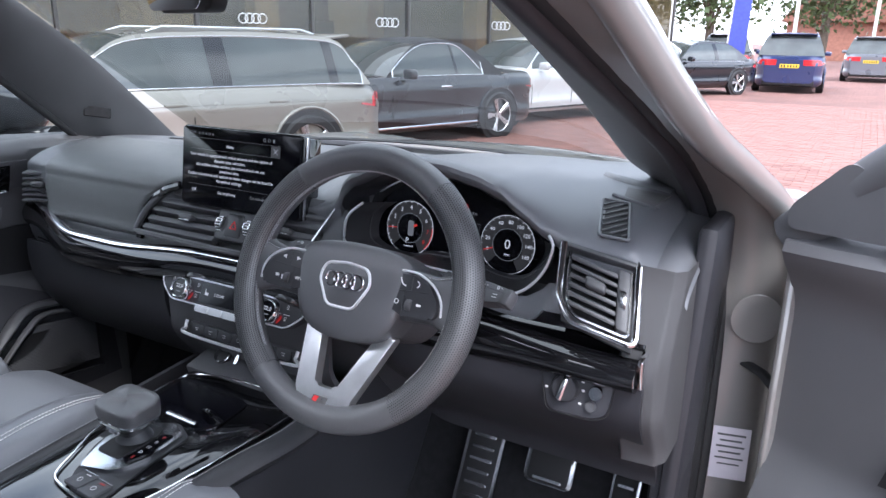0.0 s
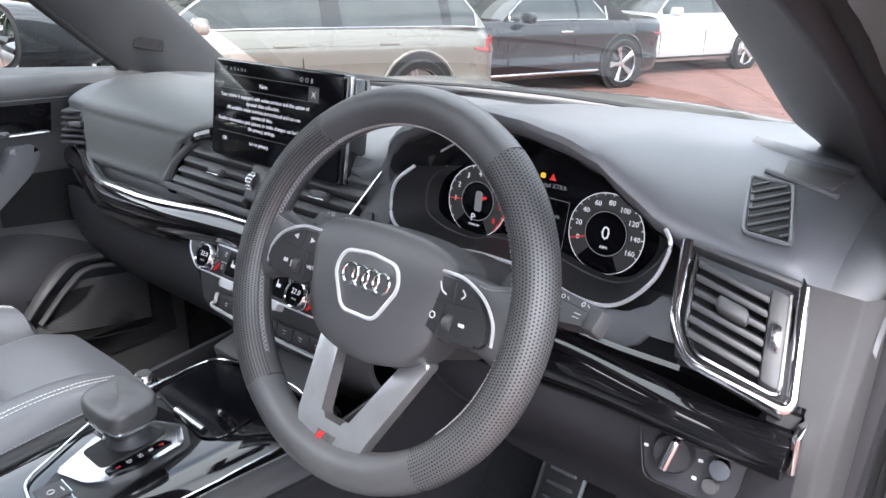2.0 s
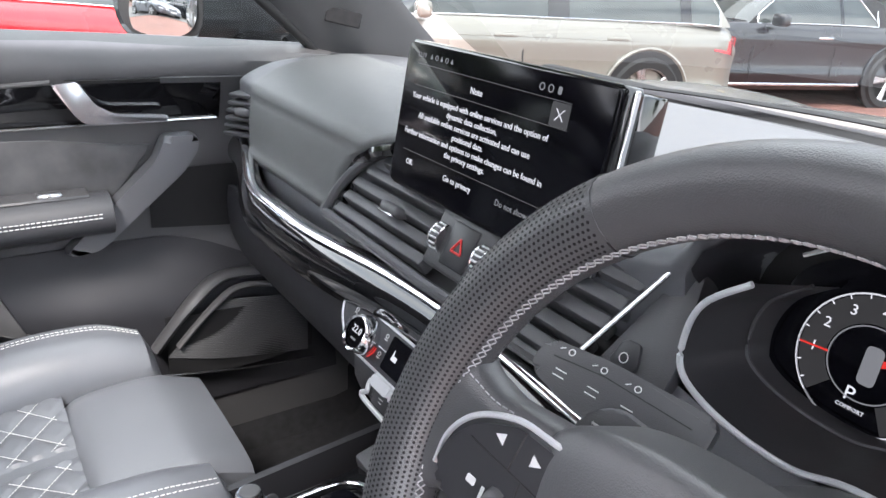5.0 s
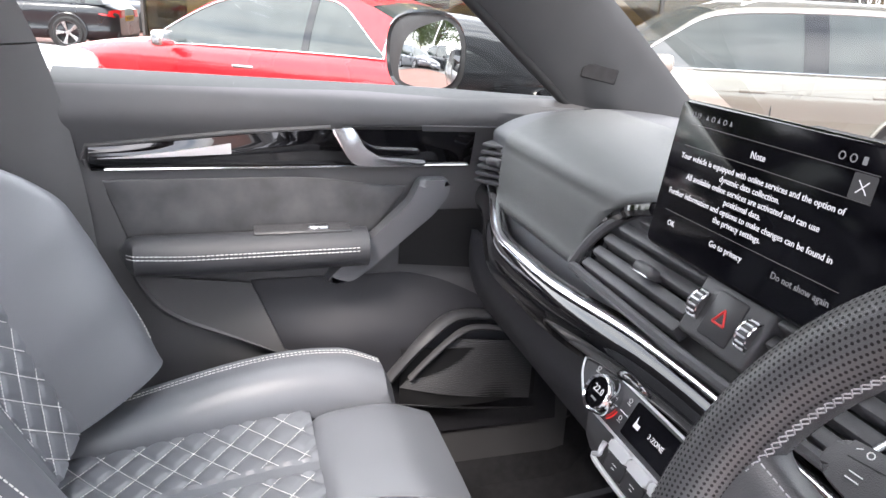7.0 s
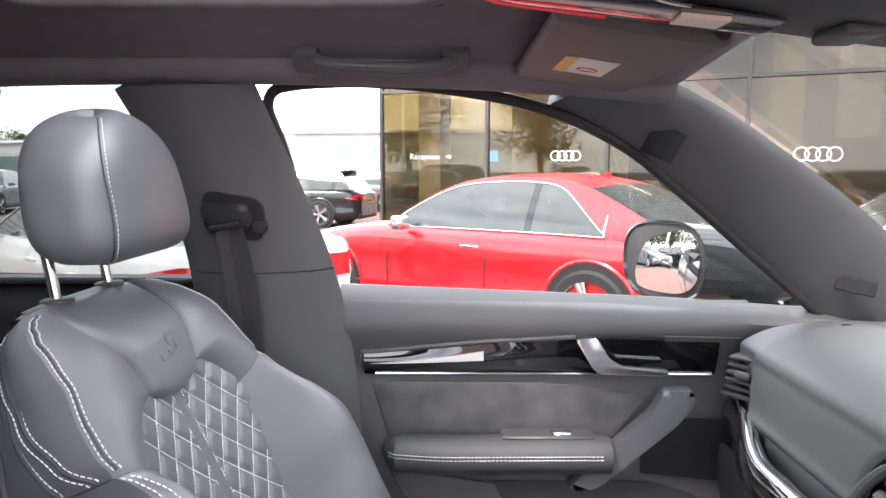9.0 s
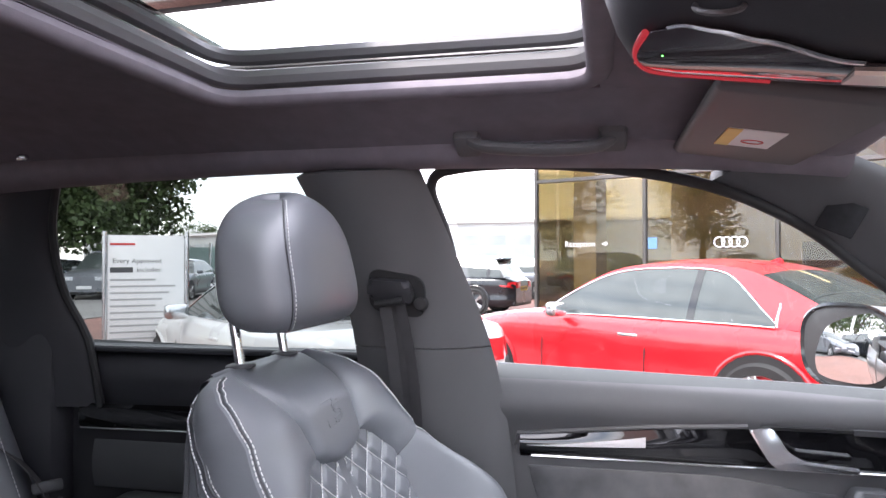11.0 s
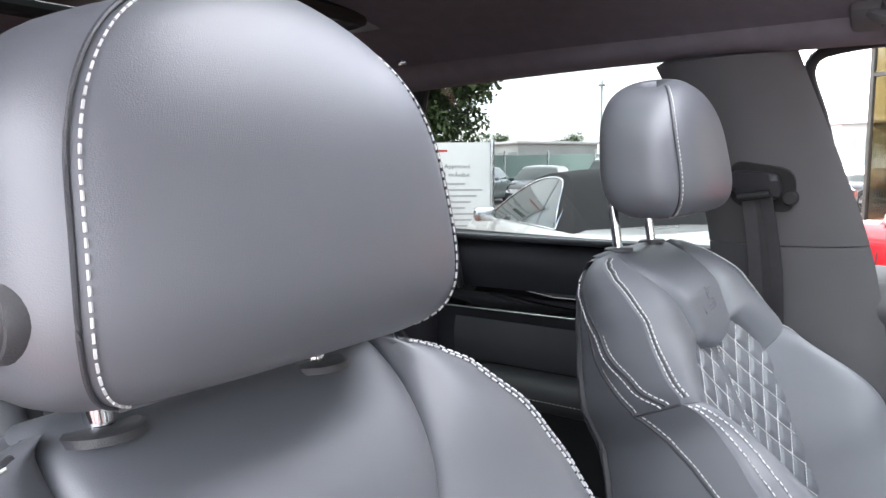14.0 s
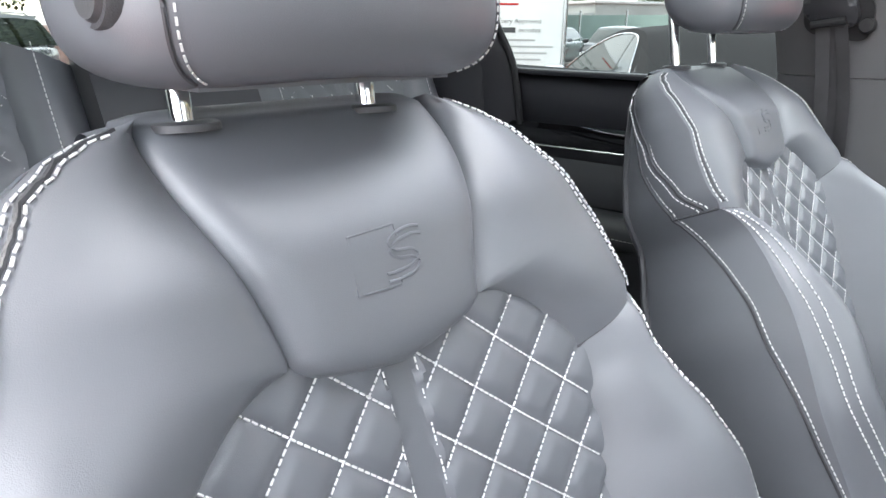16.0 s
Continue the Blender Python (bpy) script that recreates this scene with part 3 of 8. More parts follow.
def front_door(s, at, group):
    d = thing("side_door", "dark grey soft-trimmed front door, standing open" if s > 0 else "closed passenger door with grey trim and suede insert", "car door", at=at)
    y0, y1, z0 = -0.465, 0.43, 0.36

    def skin_form(u, v):
        y = y0 + (y1 - y0) * u
        z = z0 + (belt_z(y) - z0) * v
        return (s * door_x(y, z), y, z)

    part("inner_panel", sheet(skin_form, 50, 50, thick=0.03), DOOR_SKIN, d)
    part("belt_rail", sheet(lambda u, v: (s * (door_x(y0 + (y1 - y0) * u, belt_z(y0 + (y1 - y0) * u)) + 0.05 * v), y0 + (y1 - y0) * u, belt_z(y0 + (y1 - y0) * u) - 0.012 * v * v), 30, 4, thick=0.01), SOFT, d, "soft dark belt rail")
    part("outer_skin", sheet(lambda u, v: (s * (0.86 + 0.06 * math.sin(math.pi * v)), y0 - 0.1 + 1.12 * u, 0.3 + 0.78 * v), 16, 12, thick=0.01), BODY_GREY, d, "grey painted outer skin")
    part("front_edge", box(0.13, 0.012, 0.75, 0.004, 1, pose(s * 0.80, y1 + 0.004, 0.70)), BODY_GREY, d)

    def on(y, z, lift=0.0):
        return Vector((s * (door_x(y, z) - lift), y, z))

    def strip(u, v):
        y = -0.42 + 0.62 * u
        lo, hi = 0.968 + 0.012 * (1 - u) * 0, 1.004 + 0.03 * ramp01(u, 0, 0.6)
        z = lo + (hi - lo) * v
        return on(y, z, 0.004 + 0.008 * math.sin(math.pi * v))

    part("trim_strip", sheet(strip, 40, 8, thick=0.004), PIANO, d, "gloss black trim strip")
    # pale wedge paints the sky's reflection onto the gloss strip
    part("strip_reflection", sheet(lambda u, v: Vector(strip(0.02 + 0.32 * u, 0.52 + (0.02 + 0.30 * u) * v - 0.06 * u)) - Vector((s * 0.0045, 0, 0)), 14, 4, thick=0.001), material("pale painted reflection", (0.62, 0.60, 0.60), 0.3, var=0.05, scale=8), d, "pale wedge of reflected sky painted on the trim strip")
    part("strip_frame", tube([on(-0.425, 0.97, 0.004), on(-0.43, 0.985, 0.006), on(-0.425, 1.005, 0.005), on(-0.2, 1.028, 0.005), on(-0.05, 1.037, 0.006)], 0.004, 8), PLASTIC_MID, d)
    part("chrome_line", tube([on(y, 0.968, 0.011) for y in (-0.40, -0.2, 0.0, 0.1, 0.195)], 0.0022, 6), CHROME, d, "thin chrome line")
    # inner release handle
    part("handle_recess", sheet(lambda u, v: on(-0.03 + 0.15 * u, 0.975 + 0.065 * v, 0.004), 8, 6, thick=0.004), BLACK, d)
    lever = prism(rounded([(-0.082, 0.036), (-0.046, 0.040), (-0.024, 0.004), (0.000, -0.010), (0.080, -0.016), (0.080, -0.027), (-0.040, -0.024), (-0.052, -0.014)], 0.006), 0.012, 0.003)
    part("release_handle", lever, CHROME, d, "satin chrome release handle", m=Matrix.Translation((s * 0.722, 0.03, 1.0)) @ Matrix(((0, 0, -s, 0), (1, 0, 0, 0), (0, 1, 0, 0), (0, 0, 0, 1))))
    part("speaker_panel", sheet(lambda u, v: on(0.105 + 0.04 * (1 - v) * 1.0 + 0.13 * u - 0.03 * (1 - v), 0.975 + 0.066 * v, 0.006), 10, 8, thick=0.003), PLASTIC, d, "flat plastic panel with a small mark")
    # suede insert with its raised border
    def insert(u, v):
        y = -0.405 + 0.03 * (1 - v) + (0.49 - 0.09 * (1 - v)) * u
        z = 0.852 + (0.095 - 0.02 * ramp01(u, 0.6, 1.0)) * v
        return on(y, z, 0.003 + 0.006 * math.sin(math.pi * v) ** 0.5 * math.sin(math.pi * u) ** 0.5)

    part("suede_insert", sheet(insert, 40, 14, thick=0.003), SUEDE, d, "mottled grey suede insert")
    border = [insert(u / 10, 1) for u in range(11)] + [insert(1, 1 - v / 5) for v in range(1, 6)]
    part("insert_border", tube([insert(0, v / 5) for v in range(5)] + border, 0.003, 6), PLASTIC, d)
    # armrest
    def rest(u, v):
        y = -0.39 + 0.41 * u
        a = 2 * math.pi * v
        fat = 0.05 + 0.012 * ramp01(u, 0, 0.3)
        round_end = min(1, (u / 0.06) ** 0.5, ((1 - u) / 0.03) ** 0.5)
        return Vector((s * (0.735 - fat * round_end * (0.5 + 0.5 * math.cos(a)) * 1.25), y, 0.836 + 0.034 * u * 0.1 + 0.033 * round_end * math.sin(a)))

    part("armrest", sheet(lambda u, v: rest(v, u), 20, 30, wrap=True), LEATHER_DARK, d, "padded dark leather armrest")
    for dz in (0.0, 0.006):
        part("stitching", dashes([rest(0.04 + 0.9 * i / 30, 0.02) + Vector((-s * 0.0005, 0, dz)) for i in range(31)], 0.005, 0.002, 0.0008), THREAD, d, "double row of white stitches")
    part("switch_plate", box(0.045, 0.16, 0.006, 0.003, 1, pose(s * 0.705, -0.10, 0.871)), PLASTIC, d)
    part("window_switch", box(0.02, 0.035, 0.008, 0.003, 1, pose(s * 0.698, -0.075, 0.875)), CHROME, d, "small chrome window switch")
    # sloping pull handle
    pull = rounded([(0.098, 0.953), (0.150, 0.953), (0.147, 0.926), (0.122, 0.893), (0.000, 0.790), (-0.018, 0.778), (-0.066, 0.776), (-0.048, 0.796), (0.080, 0.915)], 0.009, 4)
    part("pull_handle", prism([(y, z) for y, z in pull], 0.034, 0.012, Matrix(((0, 0, -s, s * 0.722), (1, 0, 0, 0), (0, 1, 0, 0), (0, 0, 0, 1))), 4), SOFT, d, "sloping grey pull handle")
    # pocket, ribbed speaker grille
    lip_line = spline([(0, -0.385, 0.830), (0, -0.362, 0.772), (0, -0.330, 0.728), (0, -0.285, 0.698), (0, -0.21, 0.668), (0, -0.13, 0.640)], 25)
    part("pocket_wall", sheet(lambda u, v: on(lip_line[4 + round(u * 20)].y * (1 - v) + (-0.362 + 0.175 * u) * v, lip_line[4 + round(u * 20)].z * (1 - v) + (0.790 - 0.022 * u) * v, 0.010 + 0.006 * u), 20, 8, thick=0.004), PLASTIC_MID, d, "smooth panel over the door pocket")
    part("pocket_lip", tube([on(p.y, p.z, 0.012) for p in lip_line] + [on(-0.04, 0.60, 0.016), on(0.03, 0.565, 0.018)], 0.008, 8, flat=0.7), DOOR_SKIN, d)
    # dark sheet over the lower door, its colour standing in for shade
    part("lower_door_shade", sheet(lambda u, v: on((-0.10 + 0.50 * u) * (1 - v) + (-0.187 + 0.57 * u) * v, 0.45 * (1 - v) + (0.768 - 0.10 * ramp01(u, 0.45, 1.0)) * v, 0.004), 24, 14, thick=0.003), DARK_SHADED_TRIM, d, "lower door area darkened to stand in for shade")
    part("corner_pocket", sheet(lambda u, v: on(0.075 + (0.20 - 0.03 * v) * u, 0.765 + (0.02 + 0.10 * v) * 1.0 - 0.02 * u * (1 - v), 0.006), 10, 8, thick=0.003), BLACK, d, "small dark net pocket")
    part("grille_arch", tube(spline([on(0.05, 0.585, 0.02), on(0.109, 0.658, 0.028), on(0.170, 0.694, 0.03), on(0.242, 0.692, 0.028), on(0.320, 0.675, 0.02), on(0.385, 0.63, 0.01)], 30), 0.016, 10, flat=0.6), PLASTIC, d)
    part("grille_arch", tube(spline([on(0.086, 0.585, 0.028), on(0.150, 0.652, 0.034), on(0.205, 0.676, 0.034), on(0.30, 0.66, 0.028)], 24), 0.008, 8, flat=0.7), PLASTIC_MID, d, "ridge over the speaker")
    ribs = bmesh.new()
    for i in range(34):
        k = i / 33
        tube(spline([on(0.07 + 0.28 * k * 0.3, 0.565 + 0.09 * k, 0.02), on(0.17 + 0.07 * k, 0.545 + 0.105 * k, 0.034), on(0.33, 0.515 + 0.12 * k, 0.022)], 14), 0.0018, 5, bm=ribs)
    part("speaker_grille", ribs, PLASTIC, d, "finely ribbed speaker grille")
    part("grille_backing", sheet(lambda u, v: on(0.07 + 0.27 * u, 0.52 + 0.12 * v, 0.015 + 0.014 * math.sin(math.pi * u)), 12, 8, thick=0.004), BLACK, d)
    part("grille_chrome", tube([on(0.06, 0.535, 0.03), on(0.2, 0.515, 0.036), on(0.34, 0.495, 0.026)], 0.0025, 6), CHROME, d, "thin chrome line under the grille")
    # window frame of the open driver's door
    if s > 0:
        part("mirror_sail", prism(rounded([(0.43, 1.09), (0.18, 1.10), (0.36, 1.19), (0.43, 1.12)], 0.015), 0.03, 0.004, Matrix(((0, 0, 1, 0.70), (1, 0, 0, 0), (0, 1, 0, 0), (0, 0, 0, 1)))), PLASTIC, d)
        part("window_frame", tube(spline([(0.73, 0.44, 1.07), (0.715, 0.30, 1.20), (0.68, 0.06, 1.38), (0.64, -0.2, 1.46), (0.63, -0.5, 1.475)], 30), 0.032, 10, flat=0.7, up=(1, 0, 0)), PLASTIC, d, "dark window frame of the open door")
        part("window_frame", tube([(0.63, -0.5, 1.475), (0.75, -0.46, 1.1)], 0.03, 10, flat=0.7, up=(1, 0, 0)), PLASTIC, d)
        part("check_strap", tube([(0.80, 0.45, 0.80), (0.82, 0.50, 0.815), (0.83, 0.56, 0.82)], 0.012, 8, flat=0.4), BLACK, d, "black door check strap")
    return d


front_door(-1, (0, 0, 0), "")
HINGE = Vector((0.872, 0.515, 0))
front_door(1, Matrix.Translation(HINGE) @ pose(0, 0, 0, 0, 0, 64) @ Matrix.Translation(-HINGE), "")


def rear_door(s):
    d = thing("rear_side_door", "closed rear car door with dark grey trim", "car door", at=(0, -0.20 if s > 0 else 0, 0))

    def rx(y, z):
        return 0.745 - 0.02 * math.exp(-((z - 1.075) / 0.03) ** 2) + 0.03 * ramp01(z, 1.12, 1.14)

    part("inner_panel", sheet(lambda u, v: (s * rx(-0.72 - 0.62 * u, 0.36 + 0.78 * v), -0.72 - 0.62 * u - 0.05 * (1 - v) * u, 0.36 + (0.775 + 0.012 * u) * v), 24, 30, thick=0.03), DARK_SHADED_TRIM, d)
    part("belt_rail", box(0.05, 0.66, 0.012, 0.004, 1, pose(s * 0.742, -1.03, 1.135)), DARK_SHADED_TRIM, d)
    part("outer_skin", sheet(lambda u, v: (s * (0.86 + 0.06 * math.sin(math.pi * v)), -1.45 + 0.9 * u, 0.3 + 0.80 * v), 12, 12, thick=0.01), BODY_GREY, d)
    part("trim_strip", sheet(lambda u, v: (s * (0.728 - 0.006 * math.sin(math.pi * v)), -0.78 - 0.51 * u, 0.985 + 0.045 * v - 0.006 * u), 10, 6, thick=0.006), PIANO, d, "gloss black trim strip")
    part("chrome_line", tube([(s * 0.722, -0.78, 0.983), (s * 0.722, -1.29, 0.978)], 0.002, 6), CHROME, d)
    part("insert", sheet(lambda u, v: (s * (0.732 - 0.008 * math.sin(math.pi * v)), -0.78 - 0.48 * u, 0.865 + 0.09 * v), 12, 8, thick=0.006), LEATHER_DARK, d)
    part("armrest", box(0.09, 0.42, 0.07, 0.028, 4, pose(s * 0.705, -0.99, 0.825)), LEATHER_DARK, d, "padded dark armrest")
    part("stitching", dashes([(s * 0.66, -0.80, 0.82), (s * 0.66, -1.18, 0.82)], 0.006, 0.003, 0.0008), THREAD, d)
    part("pocket", box(0.05, 0.45, 0.12, 0.02, 3, pose(s * 0.72, -0.98, 0.56)), PLASTIC, d)
    return d


rear_door(-1)
rear_door(1)

# ---- outside mirror on the passenger's side ----
wing_mirror = thing("wing_mirror", "black gloss wing mirror showing parked cars behind", "mirror", at=(-1.0, 0.205, 1.142))


def shell_form(u, v):
    """Housing behind the glass: flat below, its top sloping down towards the nose."""
    a = 2 * math.pi * u
    k = v ** 0.8
    c, sn = math.cos(a), math.sin(a)
    close = max(0.0, 1 - k ** 7) ** 0.5 * 0.9 + 0.1 * (1 - k)
    w = 0.100 * (1 - 0.30 * k ** 2) * close
    h = (0.078 * (1 - 0.42 * k ** 2.2) if sn > 0 else 0.078 * (1 - 0.10 * k)) * close
    return (w * abs(c) ** 0.7 * math.copysign(1, c) + 0.175 * k, -0.045 + 0.17 * k, h * abs(sn) ** 0.7 * math.copysign(1, sn) - 0.012 * k)


MIRROR_TURN = pose(0, 0, 0, 0, 0, 37)
# gloss black with a lighter base that stands in for reflected sky
part("housing", sheet(shell_form, 36, 14, wrap=True, thick=-0.006), material("gloss black lifted for sky reflection", (0.03, 0.032, 0.036), 0.12, var=0.2, scale=6, coat=0.8), wing_mirror, "gloss black housing", m=MIRROR_TURN)
cap = [(0.100 * abs(math.cos(a)) ** 0.7 * math.copysign(1, math.cos(a)), 0.078 * abs(math.sin(a)) ** 0.7 * math.copysign(1, math.sin(a))) for a in (2 * math.pi * i / 36 for i in range(36))]
part("frame", prism([(x * 0.99, y * 0.99) for x, y in cap], 0.012, 0.004, Matrix(((1, 0, 0, 0), (0, 0, -1, -0.028), (0, 1, 0, 0), (0, 0, 0, 1)))), PLASTIC, wing_mirror, "dark bezel", m=MIRROR_TURN)
part("mirror_glass", sheet(lambda u, v: (cap[round(u * 36) % 36][0] * 0.90 * v, -0.0405 - 0.004 * (1 - v * v), cap[round(u * 36) % 36][1] * 0.88 * v), 36, 12, wrap=True), MIRROR, wing_mirror, "silvered, slightly domed mirror glass", m=pose(0, 0, 0, -2.2, 0, 34.5))
part("foot", tube(spline([(0.04, 0.08, -0.055), (0.12, 0.12, -0.068), (0.23, 0.15, -0.06)], 10), 0.035, 10, flat=0.6), PIANO, wing_mirror, "gloss black mounting foot")

# ---- dashboard ----
LIP = [(-0.75, 1.045), (0.14, 1.045), (0.19, 1.058), (0.212, 1.078), (0.222, 1.098), (0.247, 1.118), (0.32, 1.148), (0.37, 1.155), (0.42, 1.150), (0.47, 1.139), (0.51, 1.124), (0.54, 1.100), (0.575, 1.075), (0.61, 1.060), (0.64, 1.052), (0.75, 1.045)]


def dash_profile(x):
    lz = value(LIP, x)
    h = (lz - 1.045) / 0.107
    k = 1 - (x / 0.76) ** 2
    e = ramp01(x, 0.30, 0.58)
    g = ramp01(x, 0.205, 0.235) * (1 - ramp01(x, 0.585, 0.612))
    return [(0.74 + 0.20 * k, 1.012 + 0.055 * e), (0.60 + 0.12 * k, 1.052 + 0.01 * k + 0.046 * e), (0.45, 1.076 + 0.045 * h + 0.026 * e), (0.30 - 0.03 * h, 1.070 + 0.073 * h + 0.010 * e), (0.228 - 0.038 * h, lz + 0.006 * e),
            (0.220 - 0.02 * h, lz - 0.022), (0.216 + 0.085 * g, 0.99 + 0.115 * h), (0.215 + 0.085 * g, 0.95), (0.205 + 0.02 * g, 0.905), (0.225, 0.86), (0.27, 0.78), (0.33, 0.70), (0.40, 0.62), (0.48, 0.56)]


dash = thing("dashboard", "dark grey soft-touch car dashboard with gloss black and chrome trim", "dashboard")


def dash_form(u, v):
    x = -0.715 + 1.443 * u
    p = dash_cache.setdefault(round(x, 4), spline([(0, *q) for q in dash_profile(x)], 53))
    q = p[round(v * 52)]
    end = 0.03 * ramp01(x, 0.685, 0.728) ** 2 + 0.03 * ramp01(-x, 0.68, 0.715) ** 2
    return (x, q.y + end * 0.6, q.z - end)


dash_cache = {}
part("body", sheet(dash_form, 100, 52), SOFT, dash, "dark grey soft skin")
part("front_ledge", tube([dash_form(u / 30, 0.03) for u in range(31)], 0.005, 8), PLASTIC, dash)


def dash_at(x, s, lift=0.0):
    """A place on the dash skin, s from the windscreen round to the knees, raised by lift."""
    k = math.floor(s * 52)
    q = [Vector(dash_form((x + 0.715) / 1.443, min(52, max(0, j)) / 52)) for j in (k - 1, k, k + 1, k + 2)]
    f = s * 52 - k
    d = ((q[2] - q[0]).normalized() * (1 - f) + (q[3] - q[1]).normalized() * f).normalized()
    p = q[1].lerp(q[2], f)
    return p + Vector((0, d.z, -d.y)) * lift


def dash_top(x, y, lift=0.0):
    """The pose of something lying on the top of the dash at x, y."""
    best = min((abs(dash_form((x + 0.715) / 1.443, k / 52)[1] - y), k) for k in range(20))[1]
    a, b = (Vector(dash_form((x + 0.715) / 1.443, (best + o) / 52)) for o in (-1, 1))
    slope = (a.z - b.z) / (a.y - b.y)
    z = b.z + slope * (y - b.y)
    return pose(x, y, z + lift, math.degrees(math.atan(slope)), 0, 0)


# leather-look pad in front of the passenger
def pad_form(u, v):
    s = 0.17 + 0.41 * v
    right = value([(0.93, -0.300), (0.955, -0.290), (0.985, -0.278), (1.01, -0.258), (1.03, -0.228), (1.048, -0.172), (1.056, -0.145)], dash_at(-0.25, s).z) if v > 0.3 else -0.145
    x = -0.610 + (right + 0.610) * u
    edge = max(0.0, min(1.0, u / 0.04, (1 - u) / 0.04, (1 - v) / 0.05, v / 0.05))
    return dash_at(x, s, 0.002 + 0.012 * edge ** 0.5)


part("passenger_pad", sheet(pad_form, 50, 60), material("pad skin", (0.150, 0.154, 0.155), 0.42, var=0.05, scale=5, bump=0.4, bscale=1000, fine="grain"), dash, "lighter grey grained passenger pad")
part("pad_edge", tube(spline([Vector(pad_form(1, v / 14)) + Vector((0.006, -0.006, 0)) for v in range(5, 15)], 40), 0.008, 8), PIANO, dash, "gloss black edge of the pad")


# gloss strip with chrome line that sweeps across
def sweep_y(x):
    return 0.186 - 0.02 * ramp01(abs(x), 0, 0.3) + 0.055 * ramp01(-x, 0.45, 0.70) - 0.02 * ramp01(x, 0.5, 0.7)


def sweep_z(x):
    return 0.928 - 0.014 * ramp01(-x, 0.1, 0.35) + 0.035 * ramp01(-x, 0.45, 0.70) + 0.008 * ramp01(x, 0.4, 0.7)


def gloss_form(u, v):
    x = -0.70 + 1.438 * u
    tall = 0.058 - 0.008 * ramp01(abs(x), 0.4, 0.7) - 0.022 * ramp01(x, 0.45, 0.7)
    a = math.pi * (v - 0.5)
    return (x, sweep_y(x) + 0.012 - 0.026 * math.cos(a), sweep_z(x) - 0.03 + tall * 0.5 * math.sin(a))


part("gloss_strip", sheet(gloss_form, 90, 12, thick=-0.008), PIANO, dash, "gloss black strip across the dash")
part("chrome_strip", tube([(x, sweep_y(x) - 0.004, sweep_z(x) + 0.005) for x in (-0.66 + 0.9 * i / 50 for i in range(51))], 0.0085, 10, flat=0.55), BRIGHT, dash, "bright chrome line")
part("strip_end", box(0.008, 0.03, 0.045, 0.003, 2, pose(0.742, 0.158, 0.914, 12, 0, 0)), BRIGHT, dash, "bright chrome end piece")
part("lower_strip", sheet(lambda u, v: (0.40 + 0.34 * u, 0.20 - 0.03 * ramp01(u, 0, 0.5) + 0.02 * v, 0.945 - 0.03 * v), 20, 4, thick=0.006), PIANO, dash)

# middle vents under the screen: a slanted face, x across and y up the slope
SLOPE = facing(0, 0.178, 0.950, 0, -0.893, 0.45)
part("vent_backing", prism([(-0.272, -0.004), (0.150, -0.004), (0.192, 0.105), (-0.196, 0.105), (-0.256, 0.050)], 0.006, 0, SLOPE @ pose(0, 0, -0.026)), BLACK, dash)
part("vent_roof", box(0.36, 0.030, 0.034, 0.006, 2, SLOPE @ pose(0.0, 0.104, -0.016)), PLASTIC, dash)
for i in range(5):
    y = 0.010 + 0.0185 * i
    for x0, x1 in ((value([(0.0, -0.268), (0.05, -0.250), (0.09, -0.205)], y) + 0.008, -0.066), (0.030, 0.140 + 0.43 * y)):
        part("vent_slat", box(x1 - x0, 0.0125, 0.018, 0.0025, 2, SLOPE @ pose((x0 + x1) / 2, y, -0.008, -28, 0, 0)), PLASTIC, dash)
for x, y in ((-0.140, 0.043), (0.097, 0.052)):
    tab = part("vent_tab", box(0.034, 0.012, 0.020, 0.005, 3, SLOPE @ pose(x, y, 0.004)), PLASTIC, dash)
    part("tab_chrome", box(0.030, 0.0022, 0.003, 0.001, 1, SLOPE @ pose(x, y - 0.0055, 0.0125)), CHROME, tab)
part("vent_frame_low", tube([SLOPE @ Vector(p) for p in ((-0.272, -0.001, 0.0), (-0.05, -0.004, 0.003), (0.145, -0.001, 0.0))], 0.006, 8), PLASTIC, dash)
part("vent_frame_left", tube([SLOPE @ p for p in spline([(-0.276, 0.0, 0.0), (-0.268, 0.030, 0.0), (-0.250, 0.060, 0.0), (-0.222, 0.085, 0.0), (-0.190, 0.103, 0.0), (-0.150, 0.110, 0.0)], 20)], 0.0065, 8), PLASTIC, dash, "curved dark frame of the vents")
part("switch_block", box(0.092, 0.062, 0.030, 0.005, 3, SLOPE @ pose(-0.018, 0.045, -0.010)), PLASTIC, dash)
for x in (-0.052, 0.016):
    w = part("thumbwheel", lathe([(0, -0.0065), (0.015, -0.0065), (0.0165, 0), (0.015, 0.0065), (0, 0.0065)], 24, SLOPE @ pose(x, 0.044, -0.003) @ pose(0, 0, 0, 0, 90, 0)), PLASTIC, dash, "ribbed thumbwheel")
    for e in (-0.0065, 0.0065):
        part("wheel_edge", tube([SLOPE @ Vector((x + e, 0.044 + 0.0158 * math.sin(radians(a)), -0.003 + 0.0158 * math.cos(radians(a)))) for a in range(-60, 61, 12)], 0.0011, 5), BRIGHT, w)
    for a in range(-50, 51, 20):
        part("wheel_rib", box(0.010, 0.002, 0.002, 0.0006, 1, SLOPE @ pose(x, 0.044 + 0.0162 * math.sin(radians(a)), -0.003 + 0.0162 * math.cos(radians(a)), -a, 0, 0)), SATIN, w)
part("hazard_button", box(0.040, 0.044, 0.006, 0.003, 2, SLOPE @ pose(-0.018, 0.044, 0.004)), SWITCH_BLACK, dash)
